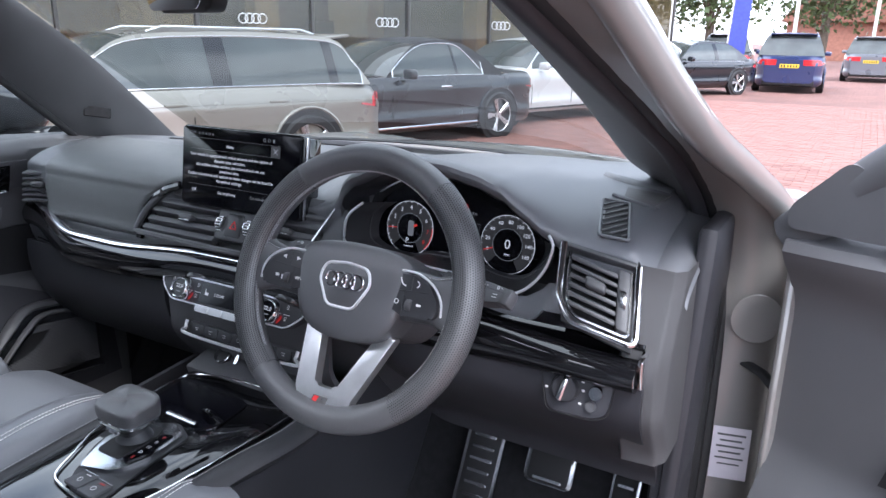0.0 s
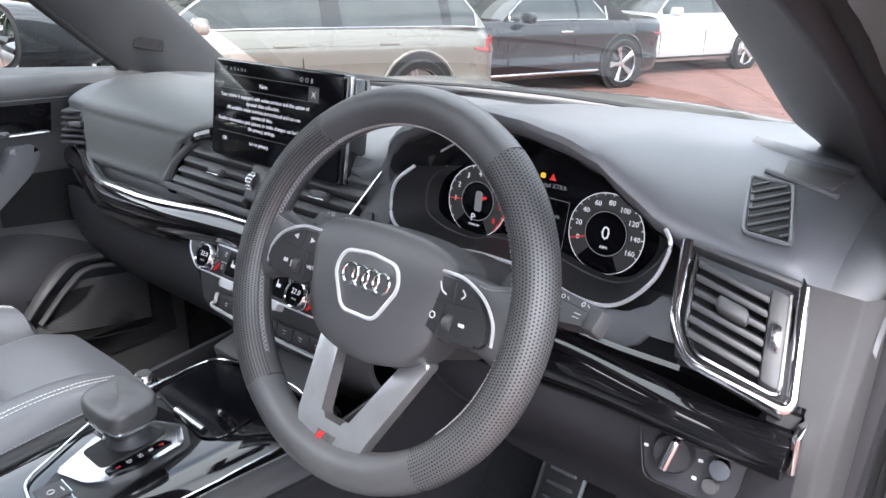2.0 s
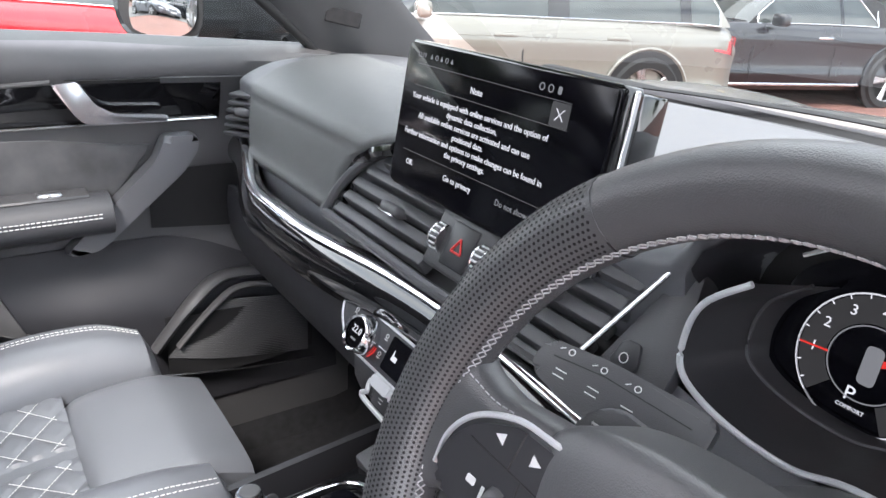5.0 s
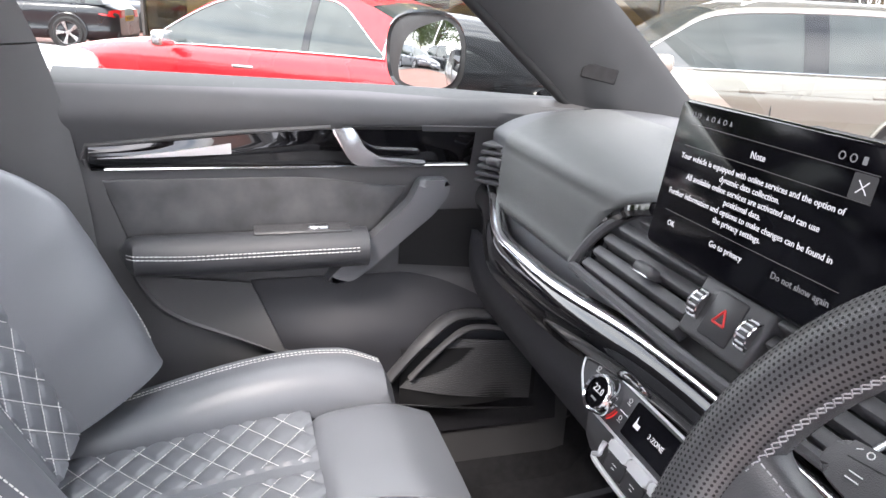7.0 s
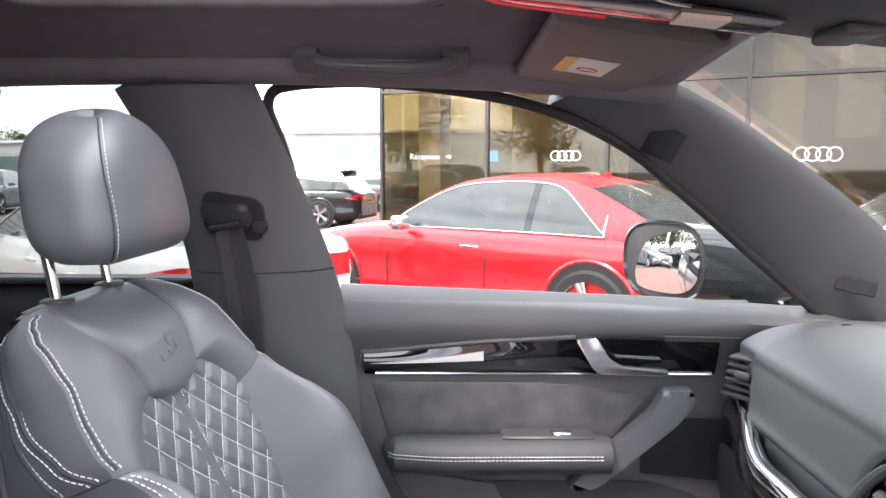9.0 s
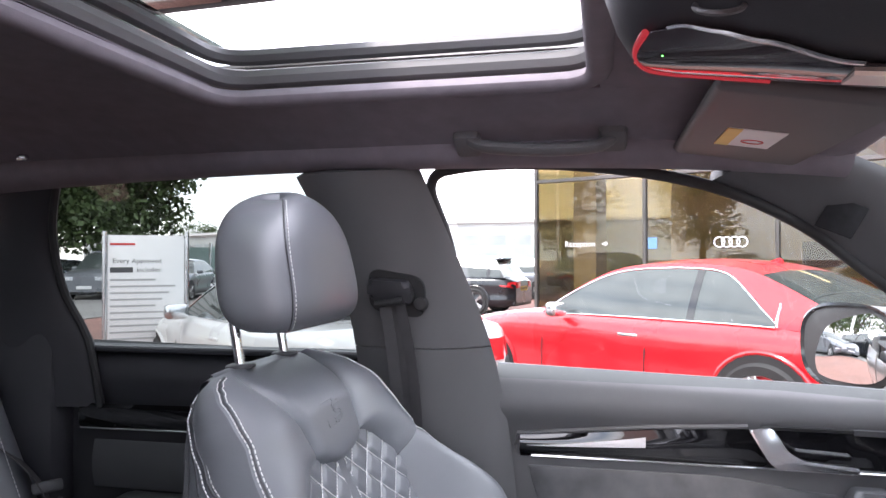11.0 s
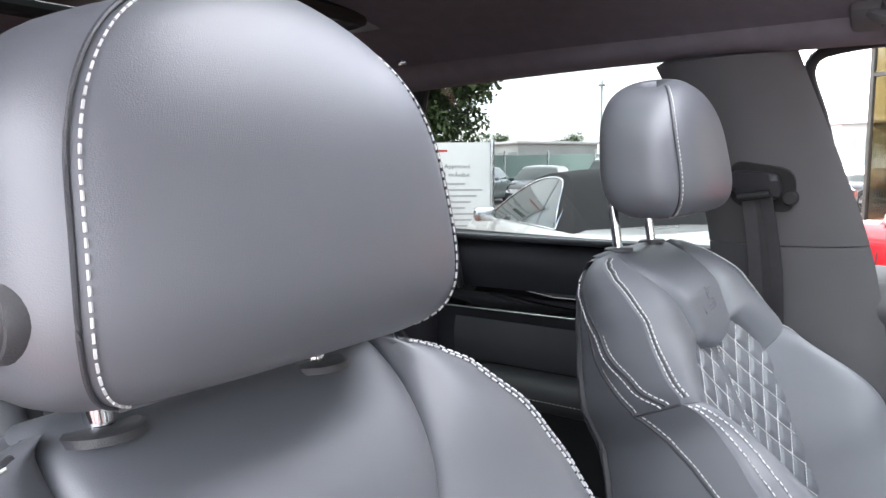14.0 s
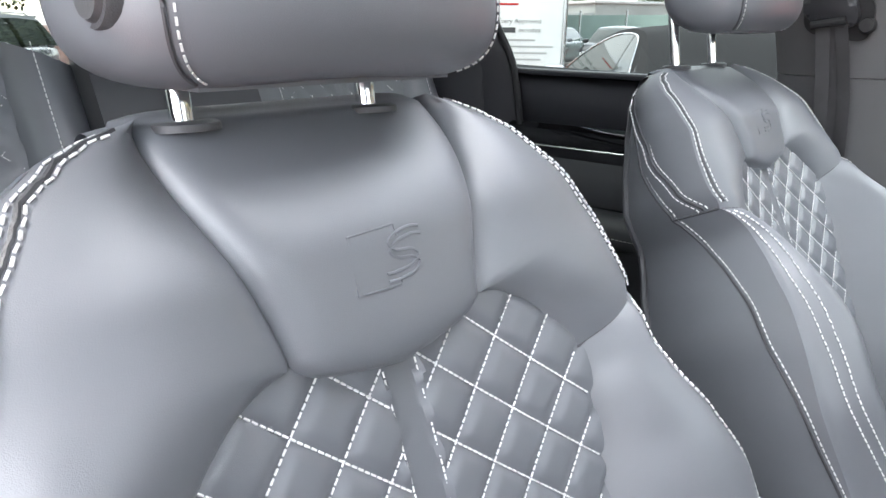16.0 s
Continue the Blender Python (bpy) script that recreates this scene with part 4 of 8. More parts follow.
part("hazard_mark", merge(*[tube([SLOPE @ Vector((-0.018 + a[0], 0.044 + a[1], 0.0072)), SLOPE @ Vector((-0.018 + b[0], 0.044 + b[1], 0.0072))], 0.0013, 5) for a, b in (((-0.0075, -0.006), (0.0075, -0.006)), ((0.0075, -0.006), (0, 0.0075)), ((0, 0.0075), (-0.0075, -0.006)))]), RED_INK, dash, "red triangle mark")
part("vent_chrome", tube([SLOPE @ Vector(p) for p in ((0.148, 0.004, 0.004), (0.153, 0.022, 0.005), (0.196, 0.112, 0.006))], 0.0055, 8, flat=0.4), CHROME, dash, "bright chrome bar beside the vents")
part("vent_cheek", prism([(0.158, 0.0), (0.225, 0.0), (0.228, 0.05), (0.215, 0.118), (0.202, 0.118)], 0.02, 0.003, SLOPE @ pose(0, 0, -0.018)), PLASTIC, dash, "smooth cheek beside the vents")
part("stop_start_button", prism(rounded([(-0.012, -0.006), (0.004, -0.016), (0.013, -0.004), (0.008, 0.014), (-0.006, 0.013)], 0.004, 3), 0.004, 0.001, SLOPE @ pose(0.190, 0.036, 0.001)), SWITCH_BLACK, dash)
part("button_mark", ring(0.0036, 0.0004, SLOPE @ pose(0.190, 0.036, 0.0054), 16), INK, dash)


def side_vent(x, y, z, w, h, m_turn, name_label):
    """An outer air vent: frame, slats, tab and thumbwheel, in its own plane."""
    v = pose(x, y, z) @ m_turn
    part("outer_vent_backing", box(w, 0.012, h, 0.004, 1, v @ pose(0, 0.02, 0)), BLACK, dash)
    for i in range(6):
        part("outer_vent_slat", box(w * 0.78, 0.028, 0.006, 0.002, 2, v @ pose(-w * 0.09, 0.0, h * (-0.38 + 0.152 * i), 22, 0, 0)), PLASTIC, dash)
    part("outer_vent_tab", box(0.03, 0.016, 0.014, 0.005, 3, v @ pose(-w * 0.05, -0.016, 0.0)), PLASTIC, dash)
    part("outer_vent_wheel_plate", box(w * 0.2, 0.02, h * 0.98, 0.004, 2, v @ pose(w * 0.40, 0.0, 0)), PLASTIC, dash)
    part("outer_vent_wheel", lathe([(0, -0.004), (0.014, -0.004), (0.015, 0), (0.014, 0.004), (0, 0.004)], 18, v @ pose(w * 0.40, -0.004, 0) @ pose(0, 0, 0, 0, 90, 0)), CHROME, dash)


VENT_X, VENT_UP, VENT_IN = Vector((0.966, 0.0, -0.259)), Vector((0.183, 0.707, 0.683)), Vector((-0.183, 0.708, -0.682))
VENT_M = Matrix((VENT_X, VENT_IN, VENT_UP - 0.4 * VENT_X)).transposed().to_4x4()
VENT_M.translation = (0.6685, 0.178, 1.003)
side_vent(0, 0, 0, 0.088, 0.082, VENT_M, "")
VENT_LINE = [VENT_M @ Vector((x, -0.006, z)) for x, z in [(-0.056, 0.044)] + rounded([(-0.057, 0.060), (-0.055, -0.032), (-0.038, -0.056), (0.056, -0.050), (0.055, 0.070)], 0.013, 7)[8:-8] + [(0.055, 0.054)]]
part("outer_vent_chrome", tube(VENT_LINE, 0.0052, 10, up=VENT_IN, flat=0.7), BRIGHT, dash, "bright chrome surround of the outer vent")
part("outer_vent_inner_line", tube([VENT_M @ Vector((x, 0.004, z)) for x, z in [(-0.046, 0.040)] + rounded([(-0.046, 0.060), (-0.044, -0.026), (-0.032, -0.045), (0.046, -0.041), (0.045, 0.060)], 0.010, 5)[6:-6] + [(0.045, 0.046)]], 0.0024, 6), CHROME, dash)
part("outer_vent_lip", box(0.108, 0.02, 0.007, 0.003, 2, VENT_M @ pose(-0.001, 0.004, 0.050, 0, -6, 0)), PLASTIC, dash)
part("outer_vent_bowl", box(0.104, 0.008, 0.10, 0.003, 2, VENT_M @ pose(0, 0.024, -0.003)), BLACK, dash)
side_vent(-0.640, 0.222, 0.990, 0.085, 0.080, pose(0, 0, 0, -18, 0, 34), "")

# demister slots and speaker on the top right
DEM_AT = dash_top(0.653, 0.285, 0.001)


def dem_at(s, t, lift):
    """A place in the slanted demister opening, s across and t away from the driver."""
    return DEM_AT @ Vector((-0.005 + 0.038 * s - 0.027 * t, -0.050 - 0.004 * s + 0.096 * t, lift))


part("demister_frame", tube([dem_at(s, t, 0.0) for s, t in rounded([(-0.08, -0.05), (1.08, -0.05), (1.08, 1.05), (-0.08, 1.05)], 0.12, 4)], 0.0026, 8, closed=True), SOFT, dash, "slim frame of the demister")
part("demister_backing", sheet(lambda u, v: dem_at(u, v, 0.0008), 2, 2, thick=0.002), BLACK, dash)
for i in range(-2, 7):
    t0 = 0.155 * i + 0.06
    s0, s1 = max(0.0, (0.02 - t0) / 0.34), min(1.0, (0.98 - t0) / 0.34)
    if s1 - s0 > 0.15:
        part("demister_slat", tube([dem_at(s0, t0 + 0.34 * s0, 0.0015), dem_at(s1, t0 + 0.34 * s1, 0.0015)], 0.0021, 6, flat=0.6), PLASTIC, dash)
part("top_speaker", box(0.075, 0.05, 0.004, 0.002, 2, dash_top(0.662, 0.378, -0.0005) @ pose(0, 0, 0, 0, 0, -14)), PLASTIC_MID, dash, "finely meshed top speaker cover")
part("speaker_lip", tube([dash_top(0.625, 0.357, 0.0) @ Vector((0, 0, 0.002)), dash_top(0.70, 0.338, 0.0) @ Vector((0, 0, 0.002))], 0.0035, 8), SOFT, dash)
part("top_step", tube([dash_top(0.585, 0.445, 0.0) @ Vector((0, 0, -0.004)), dash_top(0.70, 0.425, 0.0) @ Vector((0, 0, -0.004))], 0.013, 10, flat=0.8), SOFT, dash)
part("demister_slot", box(0.12, 0.012, 0.003, 0.001, 1, dash_top(-0.55, 0.36, 0.012) @ pose(0, 0, 0, 0, 0, 10)), BLACK, dash)
part("demister_slot", box(0.10, 0.010, 0.003, 0.001, 1, dash_top(-0.42, 0.45, 0.012) @ pose(0, 0, 0, 0, 0, 10)), BLACK, dash)
part("dash_end", sheet(lambda u, v: (value([(0.0, 0.700), (0.12, 0.712), (0.45, 0.758), (0.62, 0.770), (1.0, 0.772)], u), value([(0.0, 0.185), (0.12, 0.160), (0.45, 0.164), (0.62, 0.185), (1.0, 0.34)], u) + 0.055 * ramp01(v, 0.55, 1.0) + 0.05 * ramp01(0.35 - v, 0.0, 0.35), 0.745 + 0.295 * v - 0.012 * ramp01(v, 0.8, 1.0) * u), 26, 18), material("end cover", (0.075, 0.074, 0.076), 0.7, var=0.08, scale=9, bump=0.2, bscale=1300, fine="grain", spec=0.25), dash, "grey end cover of the dash")
part("dash_end_cap", sheet(lambda u, v: Vector(dash_form(1.0, round(3 + 15 * v) / 52)) + Vector((-0.012 + 0.058 * u, 0.0, 0.003 - 0.034 * u ** 3)), 8, 15), SOFT, dash)
part("kick_panel", box(0.05, 0.35, 0.46, 0.02, 2, pose(0.755, 0.49, 0.62)), DARK_SHADED_TRIM, dash)

# instrument cluster
cluster_m = pose(0.372, 0.276, 1.014, 82, 0, 0)
part("cluster_bezel", prism(rounded([(-0.195, 0.035), (-0.10, 0.085), (0.0, 0.105), (0.10, 0.092), (0.20, 0.03), (0.195, -0.01), (0.15, -0.075), (0.06, -0.078), (0.0, -0.068), (-0.06, -0.078), (-0.15, -0.085), (-0.20, -0.045)], 0.03, 5), 0.006, 0.002, cluster_m @ pose(0, 0, -0.004)), BLACK, dash)
part("cluster_glass", prism(rounded([(-0.125, 0.045), (-0.06, 0.085), (0.0, 0.098), (0.07, 0.088), (0.165, 0.045), (0.185, 0.0), (0.14, -0.062), (0.05, -0.068), (-0.05, -0.068), (-0.10, -0.06), (-0.125, -0.02)], 0.02, 5), 0.002, 0, cluster_m @ pose(0, 0, 0.003)), SCREEN_BLACK, dash, "dark digital instrument display")
rim_path = spline([(0.262, 0.205, 1.068), (0.236, 0.2, 1.045), (0.227, 0.2, 1.015), (0.232, 0.2, 0.99), (0.265, 0.2, 0.975), (0.313, 0.2, 0.971), (0.354, 0.2, 0.982), (0.43, 0.2, 0.981), (0.50, 0.2, 0.966), (0.543, 0.2, 0.971), (0.578, 0.2, 1.006), (0.592, 0.2, 1.046), (0.583, 0.205, 1.062)], 70)
part("cluster_chrome", tube(rim_path, 0.0023, 8), SATIN, dash, "thin bright chrome line round the cluster")
def tunnel(u, v):
    """Dark funnel from the chrome line back to the display."""
    p = rim_path[round(u * 69)] + Vector((0, 0.003, 0))
    c = Vector((0.395, 0.28, 1.015))
    q = Vector((c.x + (p.x - c.x) * 0.86, 0.282, c.z + (p.z - c.z) * 0.80))
    return p.lerp(q, v)


part("cluster_tunnel", sheet(tunnel, 69, 6), material("satin black", (0.035, 0.035, 0.038), 0.35, var=0.1, scale=9, bump=0.15, bscale=1300, fine="grain"), dash, "dark funnel round the display")
part("tunnel_crease", tube([Vector(tunnel(u / 60, 0.62)) for u in range(61)], 0.0016, 6), PLASTIC, dash)
part("hood_lining", sheet(lambda u, v: dash_at(0.214 + 0.378 * u, 0.385 + 0.150 * v, 0.002), 50, 16), DARK_SHADED_TRIM, dash, "black lining under the instrument hood")
part("cluster_sill", sheet(lambda u, v: (0.20 + 0.42 * u, 0.204 - 0.022 * v, min(q.z for q in rim_path if abs(q.x - max(0.228, min(0.59, 0.20 + 0.42 * u))) < 0.02) - 0.002 - 0.035 * v), 40, 4, thick=0.004), SOFT, dash)
part("cluster_chrome_top", tube(spline([(0.262, 0.255, 1.078), (0.30, 0.262, 1.10), (0.36, 0.266, 1.117), (0.43, 0.264, 1.113), (0.50, 0.258, 1.088)], 24), 0.0016, 6), SATIN, dash)


def dial(cx, cy, r, numbers, start, step, size):
    part("dial_ring", merge(ring(r, 0.0007, cluster_m @ pose(cx, cy, 0.0055), 48), ring(r * 0.55, 0.0005, cluster_m @ pose(cx, cy, 0.0055), 40)), GLOW_GREY, dash, "thin lit dial ring")
    part("dial_face", sheet(lambda u, v: cluster_m @ Vector((cx + r * (0.58 + 0.39 * v) * math.cos(radians(227 - 289 * u)), cy + r * (0.58 + 0.39 * v) * math.sin(radians(227 - 289 * u)), 0.0053)), 40, 3), glowing("dim dial face", (0.62, 0.62, 0.66), 0.009), dash, "dim grey dial face")
    part("dial_edge", tube([cluster_m @ Vector((cx + r * 1.0 * math.cos(radians(227 - 289 * i / 50)), cy + r * math.sin(radians(227 - 289 * i / 50)), 0.0057)) for i in range(51)], 0.0006, 5), GLOW_WHITE, dash, "bright dial edge")
    ticks = bmesh.new()
    for i in range(len(numbers) * 2 - 1):
        a = radians(start - step * i / 2)
        tube([cluster_m @ Vector((cx + r * k * math.cos(a), cy + r * k * math.sin(a), 0.0055)) for k in (0.93, 0.985)], 0.0005, 4, bm=ticks)
    part("dial_ticks", ticks, GLOW_WHITE, dash)
    for i, text in enumerate(numbers):
        a = radians(start - step * i)
        words("dial_number", text, size, cluster_m @ pose(cx + r * 0.77 * math.cos(a), cy + r * 0.77 * math.sin(a), 0.0055), GLOW_RED if text in ("7", "8") else GLOW_WHITE, dash)


dial(-0.062, 0.004, 0.045, ["", "1", "2", "3", "4", "5", "6", "7", "8"], 216, 31.5, 0.0098)
dial(0.118, 0.003, 0.046, ["0", "20", "40", "60", "80", "100", "120", "140", "160"], 198, 28, 0.0086)
for cx, cy, r, a in ((-0.062, 0.004, 0.045, 184), (0.118, 0.003, 0.046, 198)):
    part("dial_needle", tube([cluster_m @ Vector((cx + r * k * math.cos(radians(a)), cy + r * k * math.sin(radians(a)), 0.006)) for k in (0.55, 0.97)], 0.0007, 4), GLOW_RED, dash, "red dial needle")
part("red_band", tube([cluster_m @ Vector((-0.062 + 0.044 * math.cos(radians(a)), 0.004 + 0.044 * math.sin(radians(a)), 0.006)) for a in range(-45, 8, 5)], 0.0012, 4), GLOW_RED, dash)
words("speed_readout", "0", 0.022, cluster_m @ pose(0.118, 0.003, 0.0055), GLOW_WHITE, dash)
words("speed_unit", "MPH", 0.0048, cluster_m @ pose(0.118, -0.013, 0.0055), GLOW_WHITE, dash)
words("gear_readout", "P", 0.0135, cluster_m @ pose(-0.066, -0.018, 0.0055), GLOW_WHITE, dash)
words("mode_readout", "COMFORT", 0.0038, cluster_m @ pose(-0.063, -0.027, 0.0055), GLOW_WHITE, dash)
words("station_readout", "Capital XTRA", 0.0075, cluster_m @ pose(0.040, 0.043, 0.0055), GLOW_GREY, dash)
words("message_line", "system active.", 0.0082, cluster_m @ pose(0.036, 0.009, 0.0055), GLOW_GREY, dash)
words("message_line", "switch off", 0.0082, cluster_m @ pose(0.036, 0.0, 0.0055), GLOW_GREY, dash)
words("message_line", "ignition", 0.0082, cluster_m @ pose(0.032, -0.009, 0.0055), GLOW_GREY, dash)
words("trip_readout", "0.0mi", 0.0075, cluster_m @ pose(0.052, -0.035, 0.0055), GLOW_WHITE, dash)
words("trip_readout", "16.0\u00b0C", 0.0075, cluster_m @ pose(0.050, -0.046, 0.0055), GLOW_WHITE, dash)
words("clock_readout", "12:19", 0.007, cluster_m @ pose(0.022, -0.050, 0.0055), GLOW_WHITE, dash)
part("message_frame", tube([cluster_m @ Vector((x, y, 0.0055)) for x, y in ((-0.004, 0.030), (0.068, 0.028), (0.066, -0.028), (0.0, -0.026))], 0.0004, 4), GLOW_GREY, dash)
for x, mat in ((0.008, GLOW_RED), (0.028, GLOW_AMBER), (0.0415, GLOW_RED)):
    part("warning_light", prism([(-0.0045, -0.0037), (0.0045, -0.0037), (0.0, 0.0045)] if x > 0.04 else rect(0.0068, 0.0062, 0.002), 0.0003, 0, cluster_m @ pose(x, 0.0535, 0.0055)), mat, dash)
part("belt_warning", prism(rect(0.004, 0.008, 0.0015), 0.0003, 0, cluster_m @ pose(0.004, -0.050, 0.0055)), GLOW_RED, dash)
part("car_symbol", prism(rect(0.011, 0.026, 0.004), 0.0004, 0, cluster_m @ pose(-0.060, 0.004, 0.0055)), GLOW_GREY, dash, "small grey car picture")
part("door_symbol", prism([(0, 0), (0.006, 0.003), (0.006, 0.006), (0, 0.005)], 0.0004, 0, cluster_m @ pose(-0.054, 0.006, 0.006)), GLOW_RED, dash)

# heating controls
hv = pose(0.0, 0.155, 0.862, 62, 0, 0)
PANEL = rounded([(-0.180, 0.025), (0.180, 0.025), (0.172, 0.002), (0.142, -0.022), (-0.142, -0.022), (-0.172, 0.002)], 0.012, 5)
part("climate_panel", prism(PANEL, 0.020, 0.002, hv @ pose(0, 0, -0.014)), DARK_SHADED_TRIM, dash)
part("climate_chrome", tube([hv @ Vector((x, y, 0.006)) for x, y in PANEL], 0.0016, 6, True), SATIN, dash, "thin chrome outline")
part("climate_display", prism(rect(0.138, 0.036, 0.003), 0.002, 0, hv @ pose(0, 0.003, 0.006)), SCREEN_BLACK, dash)
words("climate_text", "3-ZONE", 0.007, hv @ pose(-0.022, 0.003, 0.0085), GLOW_WHITE, dash)
for x in (-0.054, 0.054):
    part("climate_symbol", prism([(-0.004, -0.005), (0.005, -0.005), (0.005, 0), (-0.001, 0), (-0.003, 0.006)], 0.0005, 0, hv @ pose(x, 0.004, 0.0082)), GLOW_WHITE, dash)
for x in (-0.110, 0.107):
    k = part("temperature_knob", lathe([(0.0165, 0.004), (0.0205, 0.004), (0.0212, 0.008), (0.0205, 0.021), (0.0185, 0.0235), (0.0165, 0.022)], 32, hv @ pose(x, 0.001, 0.002)), BRIGHT, dash, "ribbed bright chrome temperature knob")
    part("knob_face", lathe([(0, 0.0205), (0.0170, 0.0205), (0.0170, 0.01)], 28, hv @ pose(x, 0.001, 0.002)), SCREEN_BLACK, k)
    part("knob_glow", tube([hv @ Vector((x + 0.0225 * math.cos(radians(a)), 0.001 + 0.0225 * math.sin(radians(a)), 0.0072)) for a in range(-50, -9, 10)], 0.0008, 4), GLOW_RED, k, "red lit arc")
    words("knob_number", "22.0", 0.0105, hv @ pose(x, 0.004, 0.0228), GLOW_WHITE, k)
    part("knob_bar", box(0.010, 0.002, 0.0005, 0, 1, hv @ pose(x, -0.006, 0.0228)), GLOW_GREY, k)
    for dx, dy in ((0.030, 0.011), (0.030, -0.009), (-0.036, 0.012)):
        part("climate_mark", merge(tube([hv @ Vector((x + dx - 0.003, dy, 0.0066)), hv @ Vector((x + dx + 0.003, dy, 0.0066))], 0.0005, 4), ring(0.0022, 0.0004, hv @ pose(x + dx, dy + 0.004, 0.0066), 10)), INK, dash)
    part("climate_groove", tube([hv @ Vector((x + 0.024, 0.001, 0.0064)), hv @ Vector((x + 0.038, 0.001, 0.0064))], 0.0006, 4), SATIN, dash)
for i in range(4):
    part("chrome_rocker", prism(rect(0.033, 0.012, 0.003), 0.014, 0.003, hv @ pose(-0.0525 + 0.035 * i, -0.0275, -0.002)), SATIN, dash, "satin chrome rocker")
part("button_back", box(0.270, 0.030, 0.030, 0.006, 2, pose(0, 0.186, 0.774)), PLASTIC, dash)
for i in range(7):
    b = part("lower_button", prism(rect(0.0355, 0.018, 0.003), 0.010, 0.002, pose(-0.1095 + 0.0365 * i, 0.176, 0.775, 66, 0, 0)), SWITCH_BLACK, dash)
    part("button_mark", merge(tube([pose(-0.1095 + 0.0365 * i, 0.176, 0.775, 66, 0, 0) @ Vector((-0.004, 0.002, 0.0104)), pose(-0.1095 + 0.0365 * i, 0.176, 0.775, 66, 0, 0) @ Vector((0.004, 0.002, 0.0104))], 0.0006, 4), tube([pose(-0.1095 + 0.0365 * i, 0.176, 0.775, 66, 0, 0) @ Vector((-0.002, -0.002, 0.0104)), pose(-0.1095 + 0.0365 * i, 0.176, 0.775, 66, 0, 0) @ Vector((0.003, -0.002, 0.0104))], 0.0006, 4)), INK, b)
part("button_chrome", tube(spline([(-0.140, 0.172, 0.790), (-0.138, 0.166, 0.778), (-0.126, 0.163, 0.765), (0.126, 0.163, 0.765), (0.138, 0.166, 0.778), (0.140, 0.172, 0.790)], 40), 0.0032, 8), SATIN, dash, "satin chrome edge under the buttons")
part("centre_fascia", sheet(lambda u, v: (-0.20 + 0.40 * u, 0.192 - 0.006 * math.sin(math.pi * u) + 0.06 * ramp01(v, 0.55, 1.0), 0.90 - 0.24 * v), 16, 14, thick=0.01), PLASTIC, dash)
part("glovebox_line", tube(spline([(-0.66, 0.205, 0.87), (-0.4, 0.196, 0.85), (-0.21, 0.19, 0.85)], 16), 0.002, 6), BLACK, dash)
part("glovebox_lid", sheet(lambda u, v: (-0.68 + 0.46 * u, 0.20 + 0.10 * v * v - 0.012 * math.sin(math.pi * v), 0.865 - 0.22 * v), 16, 12, thick=0.01), DARK_SHADED_TRIM, dash, "dark glovebox lid")

# knee panel and light switches on the driver's side
part("knee_panel", sheet(lambda u, v: (0.20 + 0.545 * u, 0.162 + 0.16 * ramp01(v, 0.2, 1.0) + 0.05 * ramp01(0.3 - u, 0, 0.3), 0.912 - 0.26 * v + 0.03 * ramp01(0.35 - u, 0, 0.35) * v), 24, 16, thick=0.01), DARK_SHADED_TRIM, dash, "dark lower knee panel")
sw = pose(0.652, 0.152, 0.868, 74, 0, 0)
part("switch_panel", prism(rounded([(-0.052, 0.032), (0.058, 0.034), (0.052, -0.026), (0.03, -0.035), (-0.03, -0.036)], 0.01, 4), 0.004, 0.001, sw), DARK_SHADED_TRIM, dash)
part("panel_line", tube([sw @ Vector((x, y, 0.004)) for x, y in rounded([(-0.054, 0.034), (0.060, 0.036), (0.054, -0.028), (0.032, -0.037), (-0.032, -0.038)], 0.01, 4)], 0.0009, 5, True), BLACK, dash)
k = part("light_switch", lathe([(0.0, 0.012), (0.017, 0.012), (0.019, 0.008), (0.019, 0.0)], 28, sw @ pose(-0.008, -0.001, 0.004)), SWITCH_BLACK, dash, "round light switch")
part("switch_bar", box(0.009, 0.034, 0.012, 0.004, 3, sw @ pose(-0.008, -0.001, 0.02, 0, 0, -12)), BRIGHT, k, "chrome grip bar")
part("dimmer_knob", lathe([(0.0, 0.012), (0.009, 0.012), (0.0105, 0.009), (0.0105, 0.0)], 24, sw @ pose(0.036, 0.002, 0.004)), BRIGHT, dash, "small chrome dimmer")
part("small_knob", lathe([(0.0, 0.006), (0.007, 0.006), (0.0075, 0.0)], 20, sw @ pose(0.030, -0.018, 0.004)), PLASTIC, dash)
words("switch_mark", "0", 0.007, sw @ pose(-0.006, 0.025, 0.005), INK, dash)
words("switch_mark", "AUTO", 0.0048, sw @ pose(0.006, 0.021, 0.005), INK, dash)
for x, y in ((-0.036, 0.018), (-0.036, -0.006), (0.014, 0.012), (0.016, 0.0), (0.03, 0.02), (0.014, -0.018)):
    part("switch_symbol", prism(rect(0.0045, 0.003, 0.001), 0.0004, 0, sw @ pose(x, y, 0.0045)), INK, dash)

# ---- touch screen ----
display = thing("touch_screen", "black touch screen with a white notice, standing on the dashboard", "screen", at=pose(-0.012, 0.207, 1.091, 82, 0, 0))
part("housing", prism(rect(0.290, 0.146, 0.006), 0.016, 0.003, pose(0, 0, -0.018)), PIANO, display, "gloss black housing")
part("glass", prism(rect(0.284, 0.141, 0.005), 0.003, 0.001, pose(-0.001, 0, -0.002)), SCREEN_BLACK, display)
part("mount", box(0.20, 0.06, 0.06, 0.01, 2, pose(0.02, -0.045, -0.045)), PLASTIC, display)
part("side_wall", box(0.012, 0.140, 0.030, 0.003, 2, pose(0.140, -0.001, -0.032)), PIANO, display)
